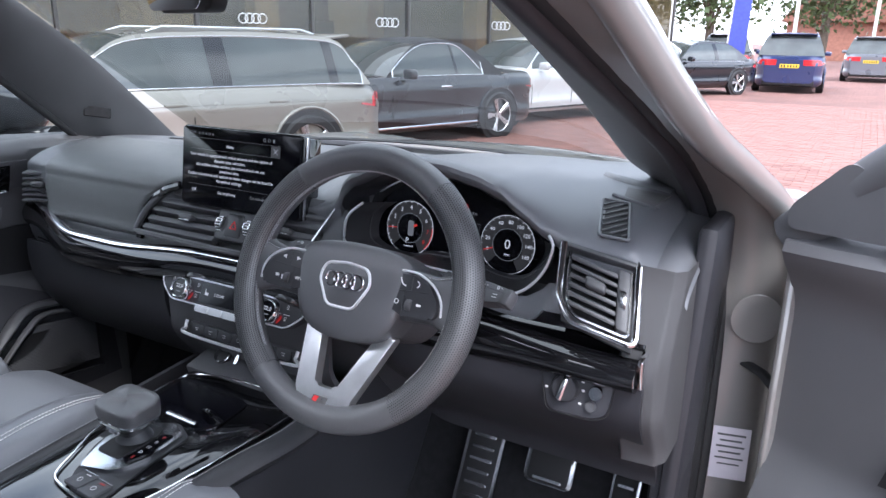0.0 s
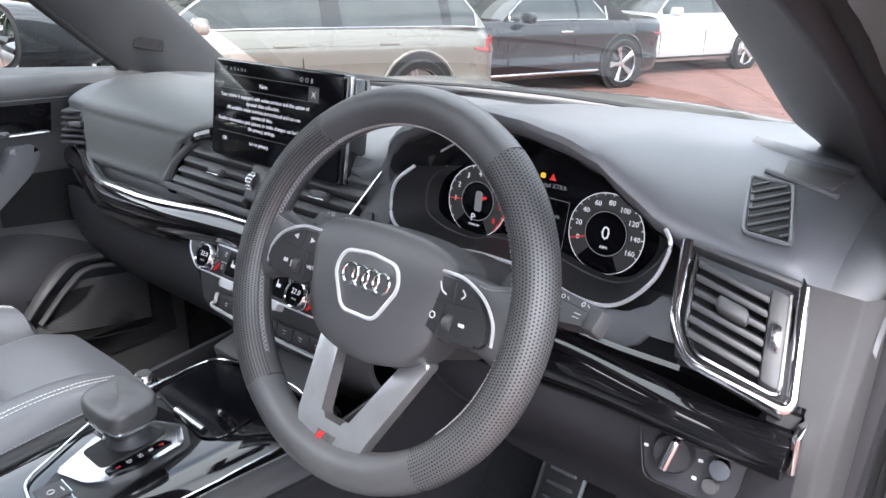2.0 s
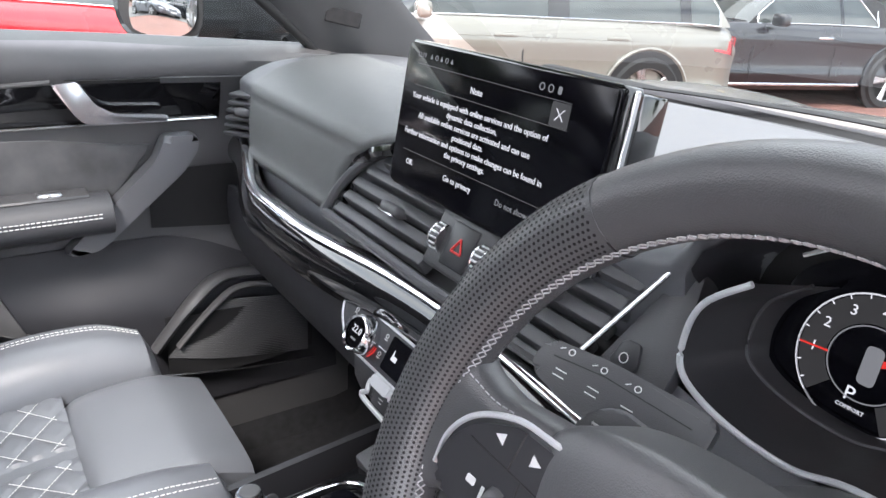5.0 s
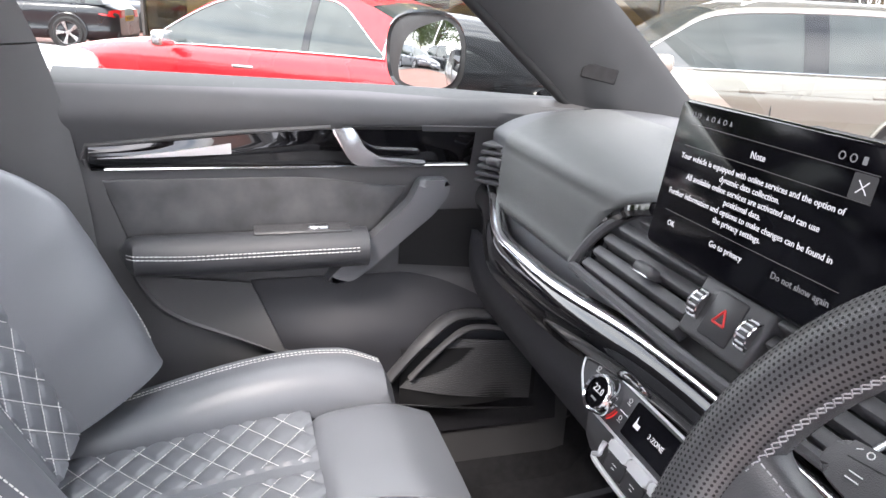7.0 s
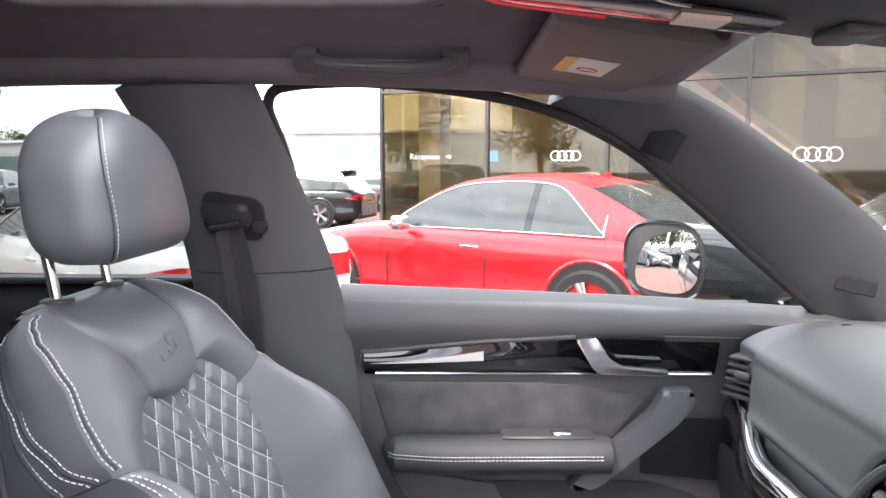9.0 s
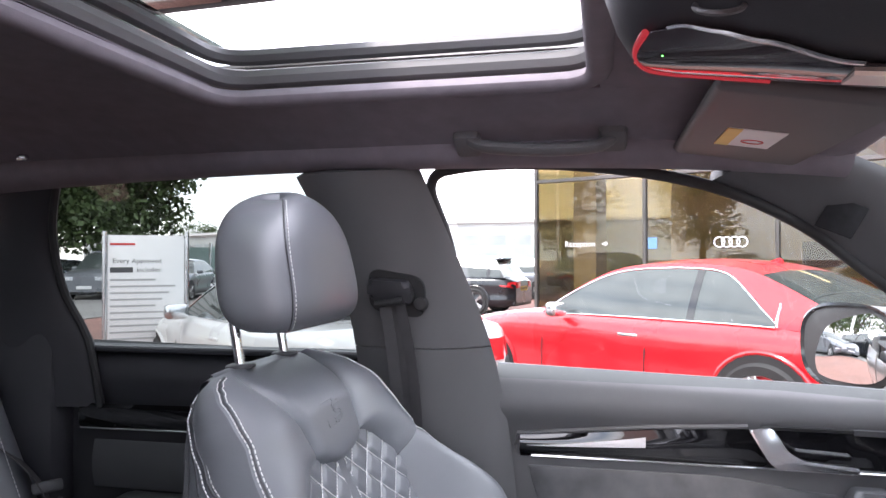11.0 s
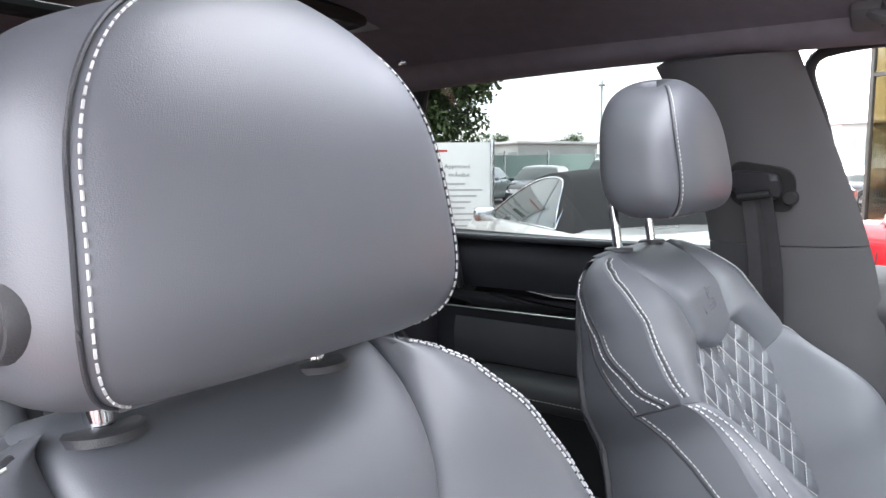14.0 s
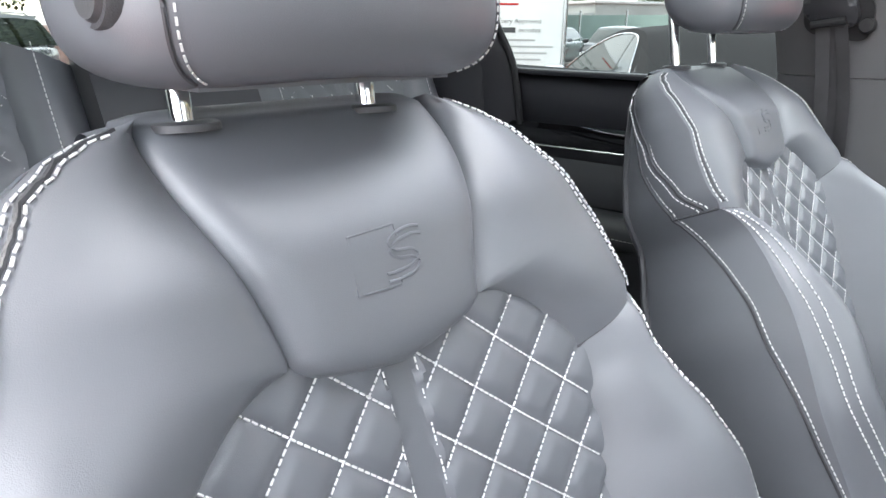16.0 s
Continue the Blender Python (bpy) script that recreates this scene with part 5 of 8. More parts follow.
part("side_edge", box(0.0025, 0.142, 0.006, 0.001, 1, pose(0.1462, 0, -0.010)), CHROME, display, "thin chrome side line")
NOTICE = (("Note", 0.0085, 0.0, 0.040), ("Your vehicle is equipped with online services and the option of", 0.0079, 0.0, 0.021), ("dynamic data collection.", 0.0079, 0.0, 0.012),
          ("All available online services are activated and can use", 0.0079, 0.0, 0.003), ("positional data.", 0.0079, 0.0, -0.006), ("Further information and options to make changes can be found in", 0.0079, 0.0, -0.015),
          ("the privacy settings.", 0.0079, 0.0, -0.024), ("OK", 0.008, -0.088, -0.045), ("Go to privacy", 0.008, -0.005, -0.045))
for text, size, x, y in NOTICE:
    words("notice_line", text, size, pose(x - 0.022, y, 0.0015), GLOW_WHITE, display)
words("notice_line", "Do not show again", 0.008, pose(0.062, -0.045, 0.0015), GLOW_GREY, display)
part("close_box", prism(rect(0.021, 0.019, 0.002), 0.0002, 0, pose(0.086, 0.041, 0.0012)), glowing("dim grey panel", (0.6, 0.6, 0.66), 0.012), display)
part("close_mark", merge(tube([(0.0815, 0.0365, 0.0016), (0.0905, 0.0455, 0.0016)], 0.0005, 4), tube([(0.0815, 0.0455, 0.0016), (0.0905, 0.0365, 0.0016)], 0.0005, 4)), GLOW_WHITE, display)
words("status_clock", "12:19", 0.0068, pose(-0.117, 0.060, 0.0015), GLOW_GREY, display)
for i in range(5):
    part("status_icon", ring(0.0022, 0.0004, pose(-0.100 + 0.0085 * i, 0.060, 0.0014), 10) if i % 2 else prism([(-0.002, -0.002), (0.002, -0.002), (0, 0.0025)], 0.0003, 0, pose(-0.100 + 0.0085 * i, 0.060, 0.0013)), GLOW_GREY, display)
for i in range(3):
    part("status_icon", ring(0.0028, 0.0005, pose(0.060 + 0.0105 * i, 0.059, 0.0014), 12) if i < 2 else prism(rect(0.004, 0.006, 0.001), 0.0003, 0, pose(0.081, 0.059, 0.0013)), GLOW_GREY, display)
for y0, x0, x1 in ((0.0515, -0.122, 0.097), (0.031, -0.122, 0.097), (-0.034, -0.125, 0.097)):
    part("divider_line", box(x1 - x0, 0.0005, 0.0004, 0, 1, pose((x0 + x1) / 2, y0, 0.0014)), glowing("faint line", (0.6, 0.6, 0.66), 0.03), display)

# ---- steering wheel ----
WHEEL = pose(0.3749, 0.0186, 1.0033, 67.3, 0, 0)
wheel = thing("steering_wheel", "black leather flat-spoked steering wheel with perforated grips", "steering wheel", at=WHEEL)
RIM = 0.1773


def rim_point(a, r=RIM, z=0.0):
    return Vector((r * math.cos(a), r * math.sin(a), z))


def rim_part(a0, a1, fat=0.0196):
    n = max(8, int((a1 - a0) / 4))
    return tube([rim_point(radians(a0 + (a1 - a0) * i / n)) for i in range(n + 1)], fat, 20, up=(0, 0, 1), flat=1.08)


part("smooth_rim", rim_part(52, 128), RIM_LEATHER, wheel, "smooth black leather top of the rim")
part("smooth_rim", rim_part(232, 308), RIM_LEATHER, wheel, "smooth black leather foot of the rim")
part("perforated_rim", rim_part(128, 232, 0.0200), RIM_LEATHER, wheel, "perforated black leather grip")
part("perforated_rim", rim_part(-52, 52, 0.0200), RIM_LEATHER, wheel, "perforated black leather grip")
for a in (52, 128, 232, 308):
    part("rim_seam", ring(0.0200, 0.0007, Matrix.Translation(rim_point(radians(a))) @ pose(0, 0, 0, 90, 0, a), 20), BLACK, wheel)
holes = bmesh.new()
for i in range(52, -53, -1):
    for side in (0, 180):
        for j in range(36):
            a, b = radians(side + (i + 0.5 * (j % 2)) * 0.98), radians(-158 + 9 * j)
            c = rim_point(a, RIM + 0.0200 * math.cos(b), 0.0216 * math.sin(b))
            nrm = Vector((math.cos(a) * math.cos(b), math.sin(a) * math.cos(b), math.sin(b)))
            t1 = Vector((-math.sin(a), math.cos(a), 0))
            t2 = nrm.cross(t1)
            holes.faces.new([holes.verts.new(c + nrm * 0.00025 + 0.00090 * (math.cos(q) * t1 + math.sin(q) * t2)) for q in (0, 1.05, 2.1, 3.14, 4.19, 5.24)])
tagged(part("perforation", holes, HOLE, wheel, "rows of tiny holes in the grips"), kind="stuff")
stitch = bmesh.new()
for i in range(210):
    a = radians(360 * i / 210)
    if 222 < math.degrees(a) < 318:
        continue
    for d, k in ((0.006, 1), (-0.006, -1)):
        p, q = rim_point(a, RIM - 0.0200, d * 0.5), rim_point(a + 0.026, RIM - 0.0200, -d * 0.5)
        tube([p + Vector((0, 0, 0.0045)), q + Vector((0, 0, 0.0045))], 0.00048, 4, bm=stitch)
part("stitching", stitch, GREY_THREAD, wheel, "grey-white cross stitches inside the rim")


HUB_LINE = spline([(0, 0.060, 0), (0.050, 0.057, 0), (0.084, 0.047, 0), (0.096, 0.028, 0), (0.090, -0.010, 0), (0.078, -0.044, 0), (0.055, -0.066, 0), (0.022, -0.075, 0), (0, -0.076, 0), (-0.022, -0.075, 0), (-0.055, -0.066, 0), (-0.078, -0.044, 0), (-0.090, -0.010, 0), (-0.096, 0.028, 0), (-0.084, 0.047, 0), (-0.050, 0.057, 0)], 64, True)


def hub_form(u, v):
    """The padded hub: steep sides, a soft shoulder, then a gently domed face."""
    p = HUB_LINE[round(u * 64) % 64]
    k = 1 - 0.05 * v if v < 0.45 else 0.9775 * math.cos((v - 0.45) / 0.55 * math.pi / 2) ** 0.62 if v < 1 else 0.0
    rise = -0.045 + 0.042 * (v / 0.45) ** 0.9 if v < 0.45 else -0.003 + 0.0165 * math.sin((v - 0.45) / 0.55 * math.pi / 2) ** 0.85
    return (p.x * k, p.y * k + 0.004 * (1 - k), rise)


part("airbag_cover", sheet(hub_form, 64, 30, wrap=True), HUB_SKIN, wheel, "soft dark hub cover")
shield = rounded([(-0.034, 0.024), (0.0, 0.028), (0.034, 0.024), (0.041, 0.004), (0.021, -0.031), (-0.021, -0.031), (-0.041, 0.004)], 0.009, 5)
part("badge_plate", prism([(x * 0.98, y * 0.98) for x, y in shield], 0.004, 0.001, pose(0, 0.001, 0.0100)), HUB_SKIN, wheel)
part("badge_frame", tube([(x * 1.02, y * 1.02 + 0.001, 0.0138) for x, y in shield], 0.0021, 8, True), SATIN, wheel, "satin chrome badge frame")
for i in range(4):
    part("badge_ring", ring(0.0100, 0.0017, pose(0.0136 * (i - 1.5), 0.005, 0.0152), 28), BRIGHT, wheel, "plain chrome ring")
for s in (-1, 1):
    def grip(u, v, s=s):
        """Leather spoke that flares into the rim."""
        x, a = 0.062 + 0.112 * v, 2 * math.pi * u
        high = value([(0.062, 0.036), (0.10, 0.033), (0.13, 0.031), (0.150, 0.036), (0.174, 0.058)], x)
        e = lambda q: math.copysign(abs(q) ** 0.55, q)
        return Vector((s * x, 0.004 + high * e(math.sin(a)), -0.024 + 0.020 * v + (0.018 - 0.003 * v) * e(math.cos(a))))

    part("spoke", sheet(grip, 32, 18, wrap=True), RIM_LEATHER, wheel, "leather side spoke")
    sew = [grip(0.125, 0.5 + 0.5 * i / 12) + Vector((0, 0.001, 0.0012)) for i in range(13)]
    part("spoke_stitching", dashes(sew, 0.003, 0.0014, 0.0005), GREY_THREAD, wheel)
    outline = [(0.064, 0.010), (0.072, 0.030), (0.106, 0.031), (0.130, 0.020), (0.144, 0.002), (0.146, -0.014), (0.138, -0.021), (0.094, -0.023), (0.068, -0.014)]
    plate = part("switch_pad", prism(rounded([(s * x, y) for x, y in outline][:: s], 0.005, 4), 0.016, 0.003, pose(0, 0, -0.016) @ pose(0, 0, 0, 0, s * -5, 0)), SWITCH_BLACK, wheel, "black switch pad with white marks")
    PAD = pose(0, 0, -0.016) @ pose(0, 0, 0, 0, s * -5, 0)
    part("pad_chrome", tube([PAD @ p for p in spline([(s * 0.062, 0.034, 0.014), (s * 0.088, 0.0345, 0.015), (s * 0.110, 0.0330, 0.015), (s * 0.134, 0.0215, 0.014), (s * 0.1475, 0.004, 0.012), (s * 0.150, -0.015, 0.010)], 30)], 0.0017, 6), SATIN, plate, "satin chrome edge")
    part("scroll_wheel", lathe([(0, -0.004), (0.0075, -0.004), (0.0085, 0), (0.0075, 0.004), (0, 0.004)], 16, PAD @ pose(s * 0.103, -0.008, 0.0135) @ pose(0, 0, 0, 0, 90, 0)), PLASTIC, plate)
    for path in ([(0.074, 0.008), (0.130, 0.012)], [(0.094, 0.010), (0.093, -0.023)], [(0.101, 0.031), (0.103, 0.010)]):
        part("pad_line", tube([PAD @ Vector((s * x, y, 0.0160)) for x, y in path], 0.0006, 4), BLACK, plate)
    if s < 0:
        for x, d in ((-0.090, 1), (-0.114, -1)):
            part("pad_mark", prism([(x - 0.003 * d, 0.0185), (x - 0.003 * d, 0.0245), (x + 0.003 * d, 0.0215)][::d], 0.0004, 0, PAD @ pose(0, 0, 0.0160)), INK, plate)
        words("pad_word", "VIEW", 0.006, PAD @ pose(-0.083, -0.006, 0.0161), INK, plate)
        part("pad_mark", prism(rect(0.006, 0.004, 0.001), 0.0004, 0, PAD @ pose(-0.120, -0.006, 0.0160)), INK, plate)
        part("pad_mark", prism(rect(0.002, 0.007, 0.0008), 0.0004, 0, PAD @ pose(-0.1115, -0.008, 0.0160)), INK, plate)
    else:
        part("pad_mark", tube([PAD @ p for p in spline([(0.083, 0.025, 0.0162), (0.087, 0.018, 0.0162), (0.093, 0.0155, 0.0162)], 8)], 0.0009, 5), INK, plate)
        part("pad_mark", tube([PAD @ p for p in spline([(0.110, 0.024, 0.0162), (0.114, 0.020, 0.0162), (0.111, 0.016, 0.0162)], 8)], 0.0008, 5), INK, plate)
        part("pad_mark", ring(0.003, 0.0006, PAD @ pose(0.083, -0.006, 0.0162), 12), INK, plate)
        part("pad_mark", prism(rect(0.007, 0.003, 0.001), 0.0004, 0, PAD @ pose(0.118, -0.006, 0.0160)), INK, plate)
# lower twin spoke in satin aluminium
low_spoke = prism(rounded([(-0.074, -0.056), (-0.046, -0.148), (-0.034, -0.172), (0.034, -0.172), (0.046, -0.148), (0.074, -0.056), (0.047, -0.056), (0.017, -0.139), (-0.017, -0.139), (-0.047, -0.056)], 0.006, 4), 0.016, 0.003, pose(0, 0, -0.008), 3)
for q in low_spoke.verts:
    q.co.z -= 0.030 * ramp01(q.co.y, -0.150, -0.060)
part("lower_spoke", low_spoke, ALUMINIUM, wheel, "satin aluminium twin lower spoke")
part("foot_badge", prism([(-0.016, -0.006), (0.014, -0.006), (0.018, 0.006), (-0.012, 0.006)], 0.001, 0, pose(-0.004, -0.156, 0.0076) @ Matrix.Scale(0.8, 4)), PLASTIC_MID, wheel)
part("foot_badge_red", prism([(-0.014, -0.005), (-0.005, -0.005), (0.0, 0.005), (-0.009, 0.005)], 0.001, 0, pose(-0.004, -0.156, 0.0082) @ Matrix.Scale(0.8, 4)), RED_INK, wheel, "red slanted badge mark")
words("foot_badge_mark", "S", 0.009, pose(0.002, -0.156, 0.0087), BRIGHT, wheel)
part("hub_back", lathe([(0.0, 0.0), (0.066, 0.0), (0.060, -0.04), (0.055, -0.08)], 24, pose(0, -0.008, -0.036)), BLACK, wheel)
column = thing("steering_column", "black steering column with two stalks behind the wheel", "steering column")
part("shroud", sheet(lambda u, v: WHEEL @ Vector((0.075 * math.cos(2 * math.pi * u), 0.062 * math.sin(2 * math.pi * u) - 0.01, -0.04 - 0.22 * v)), 28, 6, wrap=True), PLASTIC, column)
for s, tip, root, wide in ((-1, (0.178, 0.118, 1.000), (0.290, 0.150, 0.985), 0.038), (1, (0.580, 0.092, 1.001), (0.455, 0.130, 0.992), 0.030)):
    a, b = Vector(tip), Vector(root)
    along = (a - b).normalized()
    face = Vector((0.10 * s, -0.72, 0.66))
    face = (face - along * face.dot(along)).normalized()
    side = face.cross(along) * s
    reach = (a - b).length
    m = Matrix((along * s, side, face)).transposed().to_4x4()
    m.translation = b
    half = wide / 2
    shape = [(0, -half), (reach * 0.70, -half), (reach * 0.97, -half * 0.55), (reach, -half * 0.1), (reach * 0.97, half * 0.75), (reach * 0.60, half), (0, half)]
    st = part("stalk", prism(rounded([(s * x, y) for x, y in shape][::s], 0.006, 4), 0.018, 0.005, m @ pose(0, 0, -0.012)), PLASTIC, column, "black control stalk with white marks")
    part("stalk_line", tube([m @ Vector((s * x, y, 0.0060)) for x, y in ((reach * 0.10, half * 0.35), (reach * 0.60, half * 0.45), (reach * 0.90, half * 0.25))], 0.0005, 4), BLACK, st)
    for i in range(3):
        x = reach * (0.42 + 0.2 * i)
        part("stalk_mark", merge(ring(0.0020, 0.0004, m @ pose(s * x, half * 0.62, 0.0062), 10), tube([m @ Vector((s * (x + 0.005), half * 0.62 + 0.001, 0.0062)), m @ Vector((s * (x + 0.008), half * 0.62 - 0.001, 0.0062))], 0.0004, 4)), INK, st)
        part("stalk_mark", merge(*[tube([m @ Vector((s * (x - 0.004), -half * 0.2 + d, 0.0062)), m @ Vector((s * (x + 0.004), -half * 0.2 + d, 0.0062))], 0.0005, 4) for d in (-0.002, 0.002)]), INK, st)
    if s > 0:
        part("stalk_end", box(0.016, 0.024, 0.020, 0.004, 2, m @ pose(reach - 0.006, 0, -0.002)), PLASTIC, st, "ribbed stalk end")
paddle = part("shift_paddle", prism(rounded([(-0.115, -0.012), (-0.085, -0.022), (-0.06, -0.018), (-0.06, 0.028), (-0.100, 0.030), (-0.118, 0.012)], 0.009, 4), 0.006, 0.002, WHEEL @ pose(0, 0.020, -0.052)), PLASTIC, column, "grey shift paddle")
part("paddle_mark", box(0.007, 0.0013, 0.0006, 0, 1, WHEEL @ pose(-0.103, 0.036, -0.0455)), INK, paddle)

# ---- pedals ----
for x, y, z, w, h, kind in ((0.362, 0.47, 0.47, 0.085, 0.24, "footrest"), (0.515, 0.47, 0.52, 0.10, 0.075, "brake_pedal"), (0.655, 0.50, 0.47, 0.055, 0.17, "accelerator_pedal")):
    p = thing(kind, {"footrest": "steel footrest plate with black rubber bars", "brake_pedal": "steel brake pedal with black rubber pads", "accelerator_pedal": "tall steel accelerator pedal with rubber bars"}[kind], "pedal", at=pose(x, y, z, 62, 0, 0))
    part("plate", prism(rect(w, h, 0.012), 0.008, 0.003), CHROME, p, "brushed steel plate")
    n = max(2, int(h / 0.03))
    part("pad", prism(rect(w * 0.82, h * 0.88, 0.008), 0.004, 0.001, pose(0, 0, 0.007)), RUBBER, p)
    for i in range(n):
        part("steel_bar", box(w * 0.6, 0.008, 0.004, 0.0015, 1, pose(0, h * (-0.36 + 0.72 * i / (n - 1)), 0.012)), CHROME, p)
    part("arm", tube([(0, 0, 0), (0, 0.03, -0.1), (0, 0.10, -0.24)], 0.012, 8), BLACK, p)

# ---- centre console ----
PAD_DARK = material("console pad leather", (0.030, 0.030, 0.033), 0.45, var=0.1, scale=8, bump=0.2, bscale=900, fine="grain", spec=0.5)
console = thing("centre_console", "gloss black centre console with stitched dark sides", "console", at=(0.0, 0.0, -0.014))
part("body", box(0.28, 0.82, 0.34, 0.02, 2, pose(0, -0.21, 0.515, 1.5, 0, 0)), PLASTIC, console)
for s, pad, r in ((-1, [(-0.110, -0.60, 0.660), (-0.112, -0.30, 0.672), (-0.112, -0.10, 0.686), (-0.118, 0.05, 0.690)], 0.020), (1, [(0.128, -0.60, 0.658), (0.146, -0.30, 0.672), (0.172, -0.05, 0.686), (0.196, 0.09, 0.694), (0.206, 0.22, 0.720)], 0.026)):
    part("side_pad", tube(spline(pad, 24), r, 10, flat=0.7), PAD_DARK, console, "padded stitched console side")
    part("stitching", dashes([Vector(p) + Vector((-0.010, 0, r * 0.68)) for p in spline(pad, 40)], 0.004, 0.002, 0.0006), GREY_THREAD, console)
    part("side_wall", sheet(lambda u, v: (s * (0.15 + 0.04 * u + 0.012 * v), -0.60 + 1.16 * u, 0.35 + (0.30 + 0.07 * u) * v), 20, 8, thick=0.01), DARK_SHADED_TRIM, console)


def deck_z(y):
    return 0.706 + 0.048 * (y + 0.2)


DECK_L = [(-0.60, -0.085), (-0.24, -0.092), (-0.07, -0.094), (0.06, -0.108), (0.16, -0.112)]
DECK_R = [(-0.60, 0.085), (-0.24, 0.112), (-0.18, 0.126), (-0.11, 0.142), (-0.03, 0.153), (0.07, 0.163), (0.16, 0.168)]
part("gloss_deck", sheet(lambda u, v: (value(DECK_L, -0.42 + 0.575 * v) * (1 - u) + value(DECK_R, -0.42 + 0.575 * v) * u, -0.42 + 0.575 * v, deck_z(-0.42 + 0.575 * v) - 0.010 * abs(2 * u - 1) ** 8), 20, 24, thick=0.008), PIANO, console, "gloss black deck")
# metal line added for the reflection along the deck's right edge
part("deck_glint", tube([(value(DECK_R, -0.36 + 0.50 * i / 20) + 0.001, -0.36 + 0.50 * i / 20, deck_z(-0.36 + 0.50 * i / 20) - 0.009) for i in range(21)], 0.0012, 6), CHROME, console, "thin bright line standing in for the glint on the deck's edge")
part("chrome_edge", tube([Vector((p.x, p.y, deck_z(p.y) + 0.0040)) for p in spline([(0.128, -0.219, 0), (0.065, -0.211, 0), (0.012, -0.204, 0), (-0.016, -0.192, 0), (-0.038, -0.153, 0), (-0.073, -0.079, 0), (-0.086, 0.0, 0), (-0.088, 0.085, 0), (-0.078, 0.118, 0), (-0.05, 0.133, 0), (0.0, 0.144, 0), (0.09, 0.146, 0), (0.140, 0.125, 0)], 90)], 0.0026, 6, flat=0.5), BRIGHT, console, "bright chrome outline on the deck")
CUP = rounded([(-0.070, 0.012), (0.078, -0.010), (0.098, 0.010), (0.090, 0.095), (0.0, 0.125), (-0.078, 0.108)], 0.014, 4)
part("cup_well", prism(CUP, 0.001, 0, pose(0, 0, 0.7175, 2.75, 0, 0)), SCREEN_BLACK, console, "open black cup well")
part("cup_rim", tube([(x, y, deck_z(y) + 0.002) for x, y in CUP], 0.0011, 6, True), PIANO, console)
part("cup_line", tube(spline([(-0.055, 0.085, deck_z(0.085) + 0.002), (0.02, 0.098, deck_z(0.098) + 0.002), (0.085, 0.070, deck_z(0.07) + 0.002)], 16), 0.0008, 5), CHROME, console)
part("lid_handle", tube([(-0.004, 0.004, deck_z(0) + 0.006), (0.067, 0.001, deck_z(0) + 0.006)], 0.0052, 10, flat=0.6), CHROME, console, "satin chrome lid handle")
part("cup_clip", tube(spline([(0.045, 0.040, deck_z(0.04)), (0.052, 0.034, deck_z(0.04) + 0.010), (0.072, 0.030, deck_z(0.03) + 0.012), (0.092, 0.032, deck_z(0.03))], 14), 0.0045, 8), PIANO, console, "gloss black cup clip")
part("front_tray", box(0.24, 0.10, 0.02, 0.006, 2, pose(0, 0.19, 0.728, 14, 0, 0)), PLASTIC, console)
part("power_socket", lathe([(0, 0.006), (0.012, 0.006), (0.015, 0.012), (0.017, 0.0)], 20, pose(-0.06, 0.185, 0.738, 40, 0, 0)), BLACK, console)
part("socket_ring", ring(0.0155, 0.0015, pose(-0.06, 0.181, 0.745, 40, 0, 0), 24), CHROME, console)
part("usb_port", box(0.008, 0.006, 0.02, 0.001, 1, pose(-0.02, 0.18, 0.745, -40, 0, 0)), CHROME, console)
vol = part("volume_knob", lathe([(0, 0.016), (0.012, 0.016), (0.0145, 0.013), (0.0155, 0.0), (0.019, 0.0), (0.019, -0.01)], 28, pose(-0.112, 0.016, 0.715)), BRIGHT, console, "small chrome volume knob")
part("knob_cap", lathe([(0, 0.0175), (0.010, 0.0175), (0.011, 0.0165)], 24, pose(-0.112, 0.016, 0.715)), PLASTIC, vol)
part("knob_base", prism(rect(0.055, 0.05, 0.012), 0.008, 0.002, pose(-0.108, 0.012, 0.695, 2, 0, 8)), PLASTIC, console)
def deck_plate(name, pts, r, h, lift, mat, label=""):
    """A flat piece lying on the sloping deck."""
    return part(name, prism(rounded(pts, r, 4), h, min(0.002, h * 0.3), pose(0, 0, deck_z(0) + lift, 2.75, 0, 0)), mat, console, label)


deck_plate("plate_base", [(0.024, -0.200), (0.000, -0.172), (-0.032, -0.098), (-0.022, -0.036), (0.036, -0.006), (0.082, -0.028), (0.085, -0.100), (0.094, -0.165), (0.098, -0.198), (0.060, -0.205)], 0.010, 0.003, 0.000, SWITCH_BLACK)
deck_plate("shift_plate", [(0.000, -0.166), (-0.029, -0.098), (-0.016, -0.043), (0.036, -0.014), (0.073, -0.032), (0.077, -0.098), (0.066, -0.134), (0.050, -0.152)], 0.007, 0.006, 0.002, CHROME, "satin grey gear selector plate")
deck_plate("gaiter_opening", [(-0.010, -0.128), (-0.016, -0.094), (-0.006, -0.052), (0.034, -0.034), (0.044, -0.060), (0.040, -0.128)], 0.008, 0.002, 0.0075, BLACK)
deck_plate("shift_panel", [(0.048, -0.050), (0.064, -0.042), (0.069, -0.098), (0.060, -0.128), (0.047, -0.128)], 0.004, 0.002, 0.0078, SCREEN_BLACK)
for i, (text, mat) in enumerate((("P", RED_INK), ("R", INK), ("N", INK), ("D", INK), ("S", RED_INK))):
    words("gear_mark", text, 0.009, pose(0.0575 - 0.0002 * i, -0.056 - 0.0145 * i, deck_z(-0.056 - 0.0145 * i) + 0.0101, 2.75, 0, 0), mat, console)
